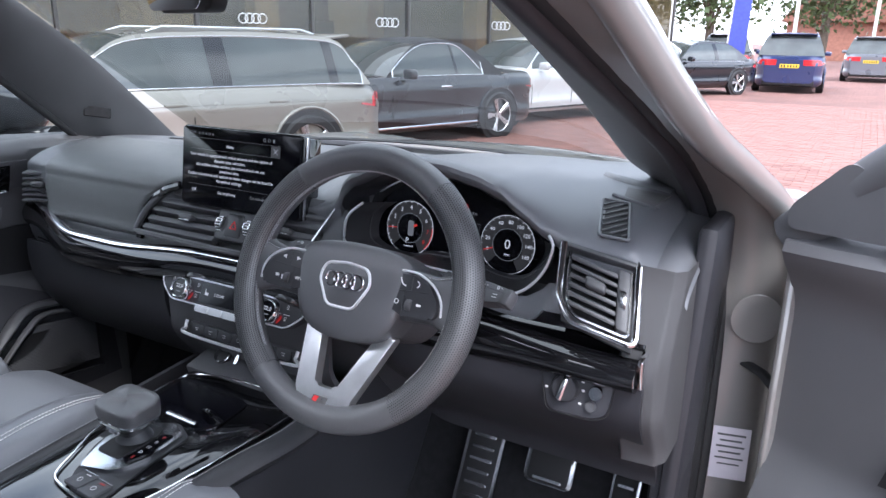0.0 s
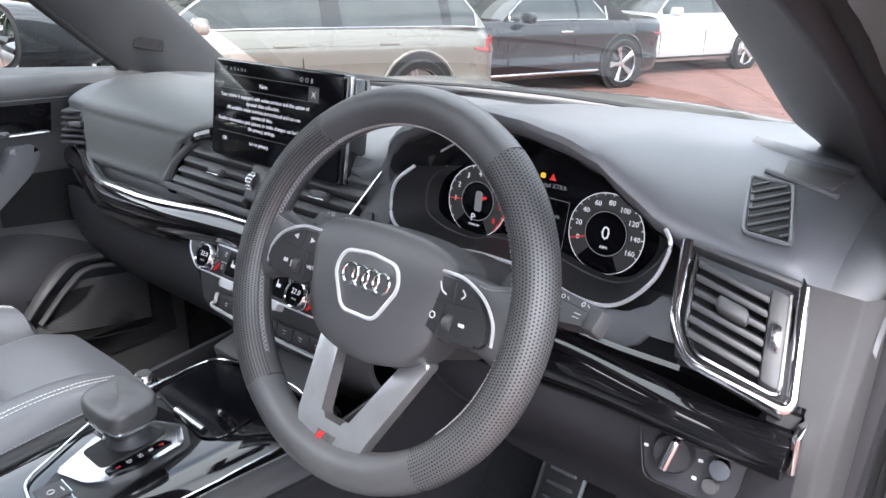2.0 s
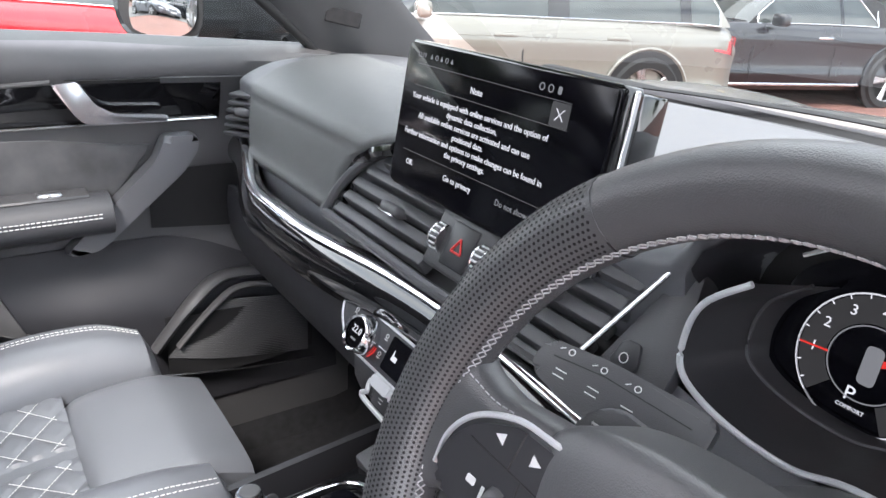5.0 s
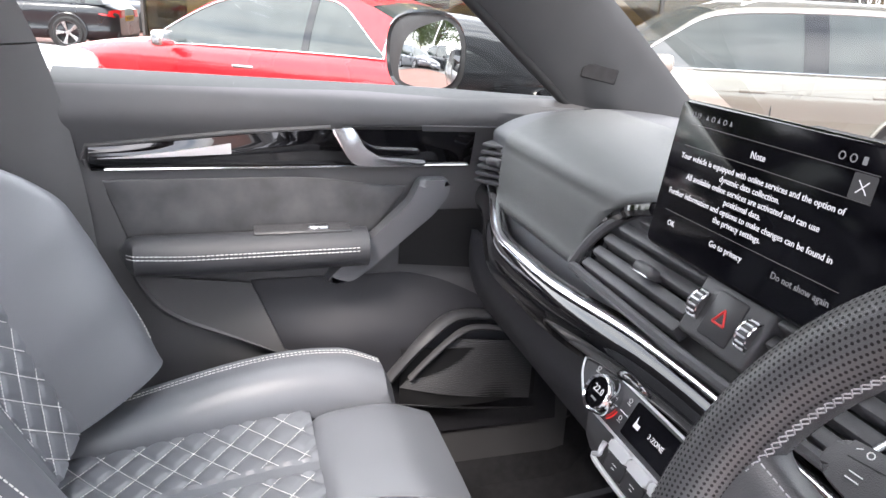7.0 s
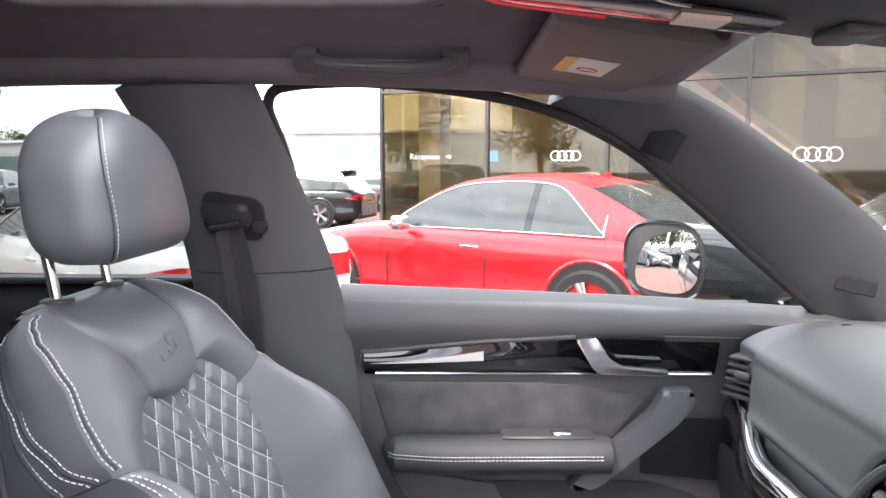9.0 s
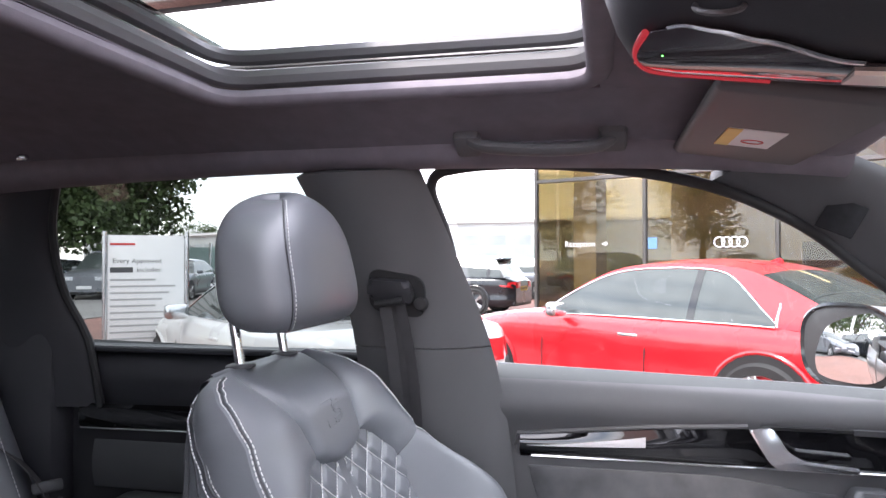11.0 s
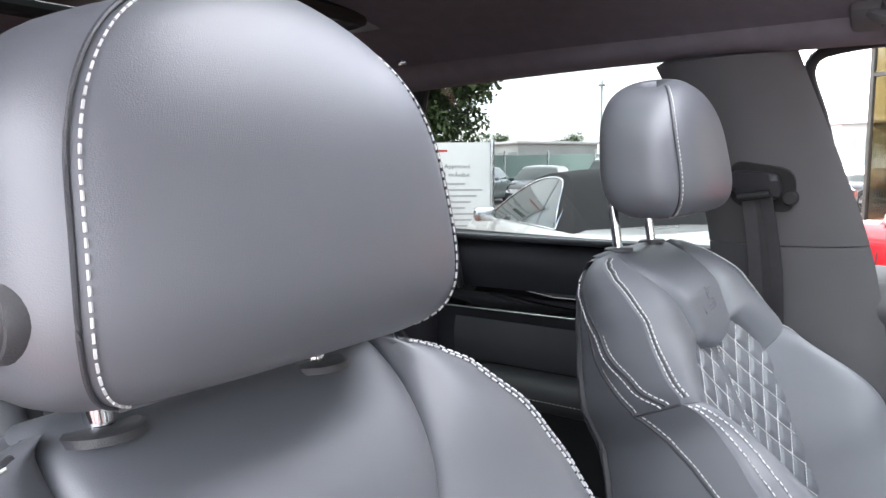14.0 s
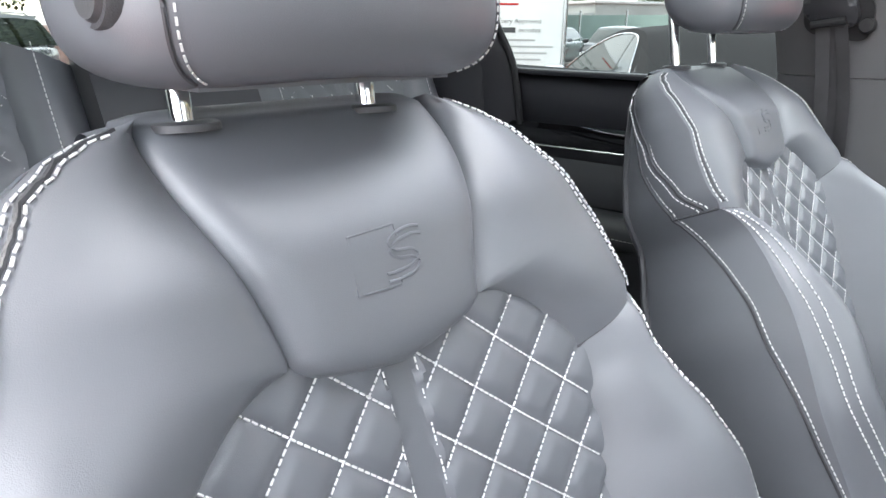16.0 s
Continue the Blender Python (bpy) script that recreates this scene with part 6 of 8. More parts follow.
for i in range(2):
    bx, by = 0.034 + 0.036 * i, -0.184 - 0.004 * i
    b = part("brake_button", prism(rounded([(-0.021, -0.015), (0.014, -0.017), (0.019, 0.015), (-0.014, 0.016)], 0.004, 3), 0.005, 0.0015, pose(bx, by, deck_z(by) + 0.003, 2.75, 0, 0)), PLASTIC, console, "dark push button")
    part("button_mark", ring(0.004, 0.0005, pose(bx, by - 0.002, deck_z(by) + 0.0084, 2.75, 0, 0), 14), INK, b)
    part("button_lamp", box(0.010, 0.0016, 0.0006, 0, 1, pose(bx + 0.004, by + 0.010, deck_z(by) + 0.0088, 2.75, 0, 0)), GLOW_RED if i else INK, b)
    part("button_edge", tube([(bx - 0.013, by + 0.0165, deck_z(by) + 0.008), (bx + 0.018, by + 0.0155, deck_z(by) + 0.008)], 0.0012, 6), CHROME, b)
lever = thing("gear_selector", "black leather gear selector with chrome band", "gear lever", at=(0.012, -0.075, 0.680))
part("gaiter", lathe([(0.029, 0.028), (0.026, 0.032), (0.020, 0.040), (0.016, 0.050)], 20), LEATHER_DARK, lever, "pleated leather gaiter")
part("stem", tube([(0, 0, 0.02), (0, -0.004, 0.06)], 0.012, 10), CHROME, lever)


def knob_form(u, v):
    a, b = 2 * math.pi * u, math.pi * (v - 0.5)
    cu, su, cv, sv = math.cos(a), math.sin(a), math.cos(b), math.sin(b)
    e = lambda q, p: math.copysign(abs(q) ** p, q)
    return ((0.047 + 0.004 * sv) * e(cv, 0.30) * e(cu, 0.50), -0.006 + 0.035 * e(cv, 0.30) * e(su, 0.50), 0.079 + 0.015 * e(sv, 0.5) + (0.006 * e(su, 1) + 0.004) * (sv > 0))


part("knob", sheet(knob_form, 60, 30, wrap=True), RIM_LEATHER, lever, "grained black leather knob")
part("knob_band", sheet(lambda u, v: (0.046 * math.copysign(abs(math.cos(2 * math.pi * u)) ** 0.5, math.cos(2 * math.pi * u)) * (1 - 0.03 * v), -0.006 + 0.034 * math.copysign(abs(math.sin(2 * math.pi * u)) ** 0.5, math.sin(2 * math.pi * u)) * (1 - 0.03 * v), 0.069 - 0.005 * v), 40, 3, wrap=True, thick=0.002), CHROME, lever, "chrome band")
part("knob_side", sheet(lambda u, v: ((0.043 - 0.024 * v) * math.copysign(abs(math.cos(2 * math.pi * u)) ** 0.5, math.cos(2 * math.pi * u)), -0.008 + (0.031 - 0.014 * v) * math.copysign(abs(math.sin(2 * math.pi * u)) ** 0.5, math.sin(2 * math.pi * u)), 0.065 - 0.022 * v), 40, 6, wrap=True, thick=0.002), PIANO, lever, "dark tapering underside")
part("park_button", box(0.022, 0.006, 0.012, 0.002, 2, pose(0.006, -0.0365, 0.0585, -25, 0, 0)), CHROME, lever, "chrome-edged park button")
words("park_mark", "P", 0.008, pose(0.006, -0.0402, 0.057, 65, 0, 0), BLACK, lever)
armrest = thing("armrest", "padded grey leather centre armrest between the seats", "armrest", at=(0, -0.55, 0.70))
part("lid", box(0.2, 0.30, 0.07, 0.03, 4, pose(0, -0.02, 0.03)), LEATHER, armrest)
part("box", box(0.19, 0.34, 0.36, 0.02, 2, pose(0, -0.02, -0.18)), PLASTIC, armrest)

# ---- seats ----
B_UP, B_OUT, BITE, ROLL = Vector((0, 0, 1)), Vector((0, 1, 0)), Vector((0, -0.385, 0.66)), 0.055


def recline(degrees, bite, roll):
    """Sets the slant of the next backrest, its fold and how far its top rolls back."""
    global B_UP, B_OUT, BITE, ROLL
    a = radians(degrees)
    B_UP, B_OUT = Vector((0, -math.sin(a), math.cos(a))), Vector((0, math.cos(a), math.sin(a)))
    BITE, ROLL = Vector(bite), roll


def on_back(u, w, d):
    """Across, up the backrest, out of it; from the fold between cushion and backrest."""
    return BITE + Vector((u, 0, 0)) + B_UP * w + B_OUT * d


EDGE = [(0.0, 0.250), (0.10, 0.285), (0.20, 0.292), (0.266, 0.282), (0.32, 0.258), (0.355, 0.238), (0.38, 0.229), (0.40, 0.236), (0.425, 0.243), (0.46, 0.236), (0.508, 0.217), (0.548, 0.192), (0.565, 0.170), (0.577, 0.145), (0.585, 0.11)]
QUILT = [(0.0, 0.115), (0.10, 0.125), (0.22, 0.143), (0.33, 0.160), (0.37, 0.162), (0.41, 0.148), (0.44, 0.118), (0.455, 0.08)]
DIA_U, DIA_W = 0.055, 0.049


def crown(w):
    """How the front of the backrest rolls over at its top."""
    return -ROLL * max(0.0, (w - 0.495) / 0.09) ** 1.5 if w < 0.585 else -ROLL


def quilt_depth(u, w):
    band = abs(u) < 0.013
    p, q = u / DIA_U, w / DIA_W
    a, b = abs(math.sin(math.pi * (p + q))), abs(math.sin(math.pi * (p - q)))
    puff = 0.0 if band else 0.0046 * min(1, 1.6 * a) ** 0.6 * min(1, 1.6 * b) ** 0.6
    return -0.016 + 0.012 * (u / 0.16) ** 2 + puff


def tab_half(w):
    return 0.074 + 0.032 * ramp01(w, 0.44, 0.57) - 0.060 * (1 - min(1, max(0, (w - 0.428) / 0.022))) ** 2.2


def seat(name_label, x, y, out, ext):
    st = thing("leather_seat", name_label, "seat", group="front seats", at=(x, y, 0.01 if x < 0 else 0))
    # quilted middle
    def quilt(u, v):
        w = 0.462 * v
        h = value(QUILT, w) + 0.004
        return on_back(h * (2 * u - 1), w, quilt_depth(h * (2 * u - 1), w))

    part("quilted_back", sheet(quilt, 90, 130), LEATHER, st, "diamond-quilted grey leather panel")
    lines = bmesh.new()
    for sign in (-1, 1):
        for k in range(-13, 14):
            run = []
            for i in range(140):
                w = 0.455 * i / 139
                u = DIA_U * (k - sign * w / DIA_W)
                ok = 0.013 < abs(u) < value(QUILT, w) - 0.002
                if ok:
                    run.append(on_back(u, w, quilt_depth(u, w) + 0.0020))
                if (not ok or i == 139) and len(run) > 2:
                    dashes(run, 0.0034, 0.0014, 0.0007, bm=lines)
                if not ok:
                    run = []
    for s in (-1, 1):
        dashes([on_back(s * 0.013, 0.43 * i / 60, -0.0145) for i in range(61)], 0.0034, 0.0014, 0.0007, bm=lines)
    part("quilt_stitching", lines, THREAD, st, "white diamond stitching")

    # embossed panel under the headrest; past w = 0.585 it turns back over the top
    def tab(u, v):
        w = 0.428 + 0.210 * v
        h = tab_half(min(w, 0.58)) * (1 - 0.30 * ramp01(w, 0.585, 0.638))
        edge = 1 - abs(2 * u - 1)
        d = crown(w) - 0.011 + 0.015 * (1 - math.exp(-edge * h / 0.007)) - 0.010 * math.exp(-(w - 0.428) / 0.010)
        over = max(0.0, w - 0.580)
        return on_back(h * (2 * u - 1), min(w, 0.580) + 0.013 * math.sin(min(1, over / 0.058) * math.pi) - 0.10 * over, d - 0.62 * over)

    part("shoulder_panel", sheet(tab, 40, 60), LEATHER, st, "smooth embossed leather panel under the headrest")

    def tab_at(u, w):
        h = tab_half(w)
        return Vector(tab(0.5 + u / (2 * h), (w - 0.428) / 0.210))

    mark = bmesh.new()
    for pts in ([(-0.006, 0.497), (-0.006, 0.504), (0.028, 0.503), (0.031, 0.472), (-0.001, 0.471), (-0.002, 0.475)],):
        tube([tab_at(p[0], p[1]) + B_OUT * 0.0001 for p in pts], 0.0007, 6, bm=mark)
    part("embossing", mark, LEATHER, st, "pressed outline of a slanted plate")
    for k in (-1, 1):
        curl = spline([(-0.024, 0.4975), (-0.016, 0.4985), (-0.004, 0.4965), (0.002, 0.492), (-0.003, 0.4875), (-0.014, 0.486), (-0.019, 0.482), (-0.012, 0.4775), (0.002, 0.476), (0.008, 0.4765)], 40)
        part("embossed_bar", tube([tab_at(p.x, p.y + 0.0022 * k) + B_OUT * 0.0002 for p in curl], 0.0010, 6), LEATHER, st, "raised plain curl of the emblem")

    for s in (-1, 1):
        inner, outer = [], []
        for i in range(61):
            t = i / 60
            w = 0.40 * min(1, t / 0.62)
            if t <= 0.62:
                w = 0.365 * t / 0.62
                inner.append((value(QUILT, w) - 0.003, w))
            elif t < 0.80:
                k = (t - 0.62) / 0.18
                inner.append((0.159 - 0.093 * k ** 1.3, 0.365 + 0.082 * math.sin(k * math.pi / 2) ** 0.9))
            else:
                k = (t - 0.80) / 0.20
                inner.append((tab_half(0.447 + 0.135 * k) - 0.003, 0.447 + 0.135 * k))
            wo = 0.40 * t / 0.62 if t < 0.62 else 0.40 + 0.183 * ((t - 0.62) / 0.38)
            outer.append((value(EDGE, wo) - (0.016 if x > 0 else 0.0), wo))

        def strip(t, a, s=s, inner=inner, outer=outer):
            j = min(t * 60, 59.999)
            k = int(j)
            f = j - k
            iu, iw = (inner[k][q] * (1 - f) + inner[k + 1][q] * f for q in (0, 1))
            ou, ow = (outer[k][q] * (1 - f) + outer[k + 1][q] * f for q in (0, 1))
            b = min(1, a)
            u, w = iu + (ou - iu) * b, iw + (ow - iw) * b
            high = (0.055 if x > 0 else 0.088) * (1 - ramp01(t, 0.40, 0.72)) + 0.018 * (1 - ramp01(t, 0.62, 0.9)) + 0.002
            d = high * math.sin(min(1, b * 1.45) * math.pi / 2) ** 0.9 - high * 0.35 * ramp01(b, 0.72, 1.0) + crown(w) + 0.007 * (1 - math.exp(-b / 0.05)) - 0.012 - 0.006 * math.exp(-((t - 0.64) / 0.010) ** 2) * ramp01(b, 0.0, 0.2) + 0.010 * math.sin(math.pi * min(1.0, b)) * ramp01(t, 0.64, 0.72)
            if a > 1:
                k2 = a - 1
                d_back = -0.112 + 0.020 * ramp01(t, 0.6, 1.0)
                d += (d_back - d) * min(1.0, 0.06 * min(1, k2 * 8) + k2)
                u += 0.004 * math.sin(math.pi * k2) - (0.03 + 0.022 * ramp01(t, 0.5, 0.9)) * k2 * k2
                w -= 0.0
            return on_back(s * u, w, d)

        part("side_bolster", sheet(lambda u, v: strip(0.642 * v, 1.0 * u), 26, 46), LEATHER, st, "padded grey leather side bolster")
        part("shoulder_bolster", sheet(lambda u, v: strip(0.638 + 0.362 * v, 1.0 * u), 24, 30), LEATHER, st, "padded grey leather shoulder")
        part("side_panel", sheet(lambda u, v: strip(v, 1.0 + 0.95 * u), 10, 50), LEATHER, st, "smooth grey leather side of the backrest")
        def rim_row(t, off):
            """Stitch row a fixed way in from the front edge."""
            j = min(59, int(t * 60))
            wide = math.hypot(outer[j][0] - inner[j][0], outer[j][1] - inner[j][1])
            return strip(t, 1 - off / max(0.024, wide))

        def side_row(t, upper):
            """Seams over the side: one from the shoulder's foot, one from the bolster's front."""
            line = [(0.64, 1.08), (0.70, 1.24), (0.80, 1.48), (1.0, 1.84)] if upper else [(0.10, 1.02), (0.30, 1.06), (0.48, 1.16), (0.64, 1.38), (0.80, 1.66), (1.0, 1.91)]
            return strip(t, value(line, t))

        sew = bmesh.new()
        out_a = Vector((s * 0.0010, 0, 0)) + B_OUT * 0.0010
        for off in (0.0045, 0.0115):
            dashes([rim_row(0.655 + 0.335 * i / 70, off) + out_a for i in range(71)], 0.0042, 0.0020, 0.0008, bm=sew)
            dashes([rim_row(0.06 + 0.575 * i / 60, off + 0.030 * (1 - i / 60)) + out_a for i in range(61)], 0.0042, 0.0020, 0.0008, bm=sew)
        for d in (-0.006, 0.006):
            dashes([side_row(0.645 + 0.35 * i / 60, True) + Vector((s * 0.0012, d * 0.7, d * 0.5)) for i in range(61)], 0.0042, 0.0020, 0.0008, bm=sew)
        dashes([side_row(0.10 + 0.90 * i / 60, False) + Vector((s * 0.0012, 0.004, 0.003)) for i in range(61)], 0.0042, 0.0020, 0.0008, bm=sew)
        part("stitching", sew, THREAD, st, "double row of white edge stitches")
        part("side_seam", tube([side_row(0.645 + 0.35 * i / 60, True) for i in range(61)], 0.0017, 6), LEATHER_DARK, st)
        part("side_seam", tube([side_row(0.10 + 0.90 * i / 60, False) for i in range(61)], 0.0017, 6), LEATHER_DARK, st)
        part("cross_seam", tube([strip(0.64, 1.38 * i / 30) - B_OUT * 0.0006 for i in range(31)], 0.0017, 6), LEATHER_DARK, st)
        part("piping", tube([strip(i / 60, 1.93) for i in range(61)], 0.005, 8), LEATHER_DARK, st)
        part("welt", tube([rim_row(0.655 + 0.335 * i / 70, 0.008) for i in range(71)], 0.0016, 6), LEATHER_DARK, st)
        part("seam", tube([strip(0.02 + 0.98 * i / 60, 0.004) - B_OUT * 0.0002 for i in range(61)], 0.0017, 6), BLACK, st)
    # rear shell
    part("back_shell", sheet(lambda u, v: on_back((2 * u - 1) * value(EDGE, min(0.54, 0.56 * v)) * 0.74, 0.565 * v, -0.112 + 0.022 * ramp01(v, 0.6, 1.0) - 0.02 * math.sin(math.pi * u)), 16, 24, thick=0.012), PLASTIC, st, "dark plastic back shell")
    part("top_roll", sheet(lambda u, v: on_back(0.117 * (2 * u - 1), 0.5825 - 0.006 * (2 * u - 1) ** 4 + 0.010 * math.sin(math.pi * v) - 0.012 * v * v, -ROLL - 0.009 - 0.036 * v), 24, 10), LEATHER, st)

    # headrest on two chrome posts
    H0 = Vector((0, -0.690, 1.167)) if x < 0 else Vector((0.014, -0.660, 1.173))
    for s in (-1, 1):
        part("post", tube([H0 + Vector((s * 0.063, 0.004, -0.004)), H0 + Vector((s * 0.063, -0.008, 0.07))], 0.0062, 12), BRIGHT, st, "chrome headrest post")
        part("post_collar", lathe([(0.0062, 0.002), (0.0155, 0.002), (0.018, 0.0006), (0.0185, -0.003)], 24, Matrix.Translation(H0 + Vector((s * 0.063, 0.004, 0.0015))) @ pose(0, 0, 0, 4, 0, 0)), PLASTIC, st, "dark post collar")
    hc = Vector((0, -0.652, 1.295)) if x < 0 else Vector((0.007, -0.652, 1.277))

    def head(u, v):
        a = 2 * math.pi * u
        e = lambda q, p: math.copysign(abs(q) ** p, q)
        k = math.sin(math.pi * (v - 0.5))
        p = 2.35 if k > 0 else 6.0
        round_off = max(0.0, 1 - abs(k) ** p) ** (1 / p)
        wide = (0.128 - 0.010 * ramp01(k, -0.9, 0.9)) * round_off
        deep = (0.057 - 0.006 * k) * max(0.0, 1 - abs(k) ** 3.2) ** 0.31
        c, s2 = math.cos(a), math.sin(a)
        across = e(c, 0.50)
        yy = deep * e(s2, 0.62) - 0.012 * k + 0.013 * (1 - across * across) * (s2 > 0) * round_off
        z = 0.081 * k + (0.012 * (1 - across * across) if k > 0 else -0.004 * across * across) * abs(k)
        return hc + Vector((wide * across, yy, z))

    hr = part("headrest", sheet(head, 64, 36, wrap=True), LEATHER, st, "smooth grey leather headrest")
    part("headrest_base", sheet(lambda u, v: hc + Vector((0.085 * (2 * u - 1), 0.012 + 0.025 * (2 * v - 1), -0.0795)), 6, 4, thick=0.004), LEATHER, hr)
    for frac in (0.128, 0.372):
        run = [head(frac, 0.10 + 0.78 * i / 50) for i in range(51)]
        part("headrest_stitching", dashes([p + Vector((0, 0.0012, 0)) for p in run], 0.0034, 0.0018, 0.00065), THREAD, hr, "white stitches down the headrest")
        part("headrest_seam", tube([p + Vector((0.0035 if frac < 0.2 else -0.0035, -0.0012, 0)) for p in run], 0.0010, 6), LEATHER_DARK, hr)
    part("headrest_button", lathe([(0, 0.008), (0.0095, 0.008), (0.0105, 0.0065), (0.011, 0.0055), (0.0132, 0.0055), (0.015, 0.002), (0.0152, -0.006)], 28, Matrix.Translation(hc + Vector((out * 0.119, 0.030, -0.044))) @ pose(0, 0, 0, 0, out * 90, 0)), PLASTIC, hr, "round grey release button")

    # cushion
    drop = 0.070 if x > 0 else 0.060

    def cushion_z(yy):
        return 0.672 - drop + 0.035 * ramp01(yy, -0.40, -0.05)

    def quilt_c(u, v):
        yy = -0.42 + 0.335 * v
        uu = 0.125 * (2 * u - 1) * (0.94 + 0.1 * v)
        return Vector((uu, yy, cushion_z(yy) + 0.008 + quilt_depth(uu, yy + 0.42)))

    part("quilted_cushion", sheet(quilt_c, 70, 90), LEATHER, st, "diamond-quilted grey leather seat middle")
    lines = bmesh.new()
    for sign in (-1, 1):
        for k in range(-11, 12):
            run = []
            for i in range(100):
                w = 0.325 * i / 99
                u = DIA_U * (k - sign * w / DIA_W)
                h = 0.125 * (0.94 + 0.1 * w / 0.335)
                ok = 0.013 < abs(u) < h
                if ok:
                    run.append(quilt_c(0.5 + u / (2 * h), w / 0.335) + Vector((0, 0, 0.0016)))
                if (not ok or i == 99) and len(run) > 2:
                    dashes(run, 0.0034, 0.0014, 0.0007, bm=lines)
                if not ok:
                    run = []
    part("cushion_stitching", lines, THREAD, st, "white diamond stitching")
    # thigh support
    part("thigh_support", sheet(lambda u, v: Vector(((0.132) * (2 * u - 1), -0.085 + ext * min(1, v / 0.6) + 0.012 * math.sin(min(1, max(0, v - 0.6) / 0.4) * math.pi / 2), 0.712 - drop + 0.010 * math.sin(math.pi * min(1, v / 0.6)) * 0.7 - 0.012 * math.exp(-v / 0.04) - 0.018 * ramp01(v, 0.35, 0.65) - 0.14 * ramp01(v, 0.58, 1.0))) + Vector((0, 0, -0.012 * abs(2 * u - 1) ** 6 - 0.10 * abs(2 * u - 1) ** 30)), 24, 40), LEATHER, st, "smooth grey leather thigh support")
    for s in (-1, 1):
        def bol(u, v, s=s):
            yy = -0.44 + (0.385 + 0.54 * ext + (0.03 if x < 0 else 0.0)) * v
            a = math.pi * u
            lift = 0.058 * math.sin(math.pi * min(1, 0.06 + 0.72 * v)) ** 0.8 * (1 - 0.35 * ramp01(v, 0.8, 1)) + 0.012
            x0, x1 = 0.122, 0.268 - 0.03 * ramp01(v, 0.8, 1.0) - 0.02 * ramp01(-v, -0.15, 0)
            xx = x0 + (x1 - x0) * (0.5 - 0.5 * math.cos(a))
            z = cushion_z(yy) - 0.012 + lift * math.sin(min(a * 1.15, math.pi / 2 + (a - 1.366) * 0.55 if a > 1.366 else a * 1.15)) - 0.17 * ramp01(u, 0.62, 1.0)
            return Vector((s * xx, yy + 0.0, z - 0.12 * ramp01(v, 0.93, 1.0)))

        part("cushion_bolster", sheet(bol, 26, 40), LEATHER, st, "padded grey leather cushion side")
        sew = bmesh.new()
        for u in (0.50, 0.54):
            dashes([bol(u, 0.04 + 0.88 * i / 50) + Vector((s * 0.0005, 0, 0.0012)) for i in range(51)], 0.0042, 0.0020, 0.0008, bm=sew)
        part("stitching", sew, THREAD, st, "double row of white edge stitches")
    part("base", box(0.46, 0.44, 0.18, 0.03, 2, pose(0, -0.20, 0.475)), PLASTIC, st)
    for s in (-1, 1):
        part("rail", box(0.04, 0.60, 0.14, 0.008, 1, pose(s * 0.19, -0.20, 0.37)), BLACK, st)
    return st


recline(20, (0, -0.423, 0.644), 0.042)
seat("grey leather driver's seat with quilted middle and white stitching", 0.355, 0.0, 1, 0.055)
recline(25, (0, -0.385, 0.66), 0.055)
seat("grey leather passenger seat with quilted middle and white stitching", -0.362, -0.03, -1, 0.180)

# ---- rear bench ----
bench = thing("rear_bench", "grey leather rear bench with quilted backrests", "seat", at=(0, -1.22, 0))
for cx in (-0.40, 0.40):
    def rear_back(u, v, cx=cx):
        w = 0.62 * v
        uu = 0.17 * (2 * u - 1)
        return Vector((cx + uu, -0.02 - 0.26 * v, 0.58 + w + 0.0)) + Vector((0, 0.9, 0.4)) * quilt_depth(uu, w) * 1.2

    part("quilted_back", sheet(rear_back, 50, 70), LEATHER, bench, "diamond-quilted grey leather")
    lines = bmesh.new()
    for sign in (-1, 1):
        for k in range(-17, 18):
            run = []
            for i in range(90):
                w = 0.60 * i / 89
                u = DIA_U * (k - sign * w / DIA_W)
                ok = 0.013 < abs(u) < 0.165
                if ok:
                    run.append(rear_back(0.5 + u / 0.34, w / 0.62) + Vector((0, 0.001, 0.0005)))
                if (not ok or i == 89) and len(run) > 2:
                    dashes(run, 0.0045, 0.002, 0.0008, bm=lines)
                if not ok:
                    run = []
    part("quilt_stitching", lines, THREAD, bench, "white diamond stitching")
    for s in (-1, 1):
        part("back_bolster", sheet(lambda u, v: Vector((cx + s * (0.165 + 0.125 * u), -0.02 - 0.26 * v + 0.04 * math.sin(math.pi * min(1, u * 1.1)) ** 0.7, 0.58 + 0.62 * v - 0.05 * u * v * v)), 14, 20), LEATHER, bench, "padded grey leather bolster")
        part("stitching", dashes([Vector((cx + s * 0.20, -0.02 - 0.26 * v / 20 + 0.048, 0.58 + 0.62 * v / 20)) for v in range(21)], 0.006, 0.0025, 0.0009), THREAD, bench)
    part("headrest", box(0.27, 0.10, 0.14, 0.045, 5, pose(cx * 1.12, -0.31, 1.235, 10, 0, 0)), LEATHER, bench, "rear headrest")
part("middle_back", sheet(lambda u, v: Vector((-0.14 + 0.28 * u, -0.0 - 0.26 * v, 0.58 + 0.60 * v)), 8, 16, thick=-0.05), LEATHER_DARK, bench)
part("middle_headrest", box(0.22, 0.08, 0.11, 0.035, 4, pose(0, -0.32, 1.25, 10, 0, 0)), LEATHER_DARK, bench)
part("cushion", box(1.32, 0.50, 0.16, 0.05, 4, pose(0, 0.20, 0.56, 4, 0, 0)), LEATHER_DARK, bench, "rear seat cushion")
part("base", box(1.30, 0.5, 0.2, 0.01, 1, pose(0, 0.20, 0.42)), PLASTIC, bench)
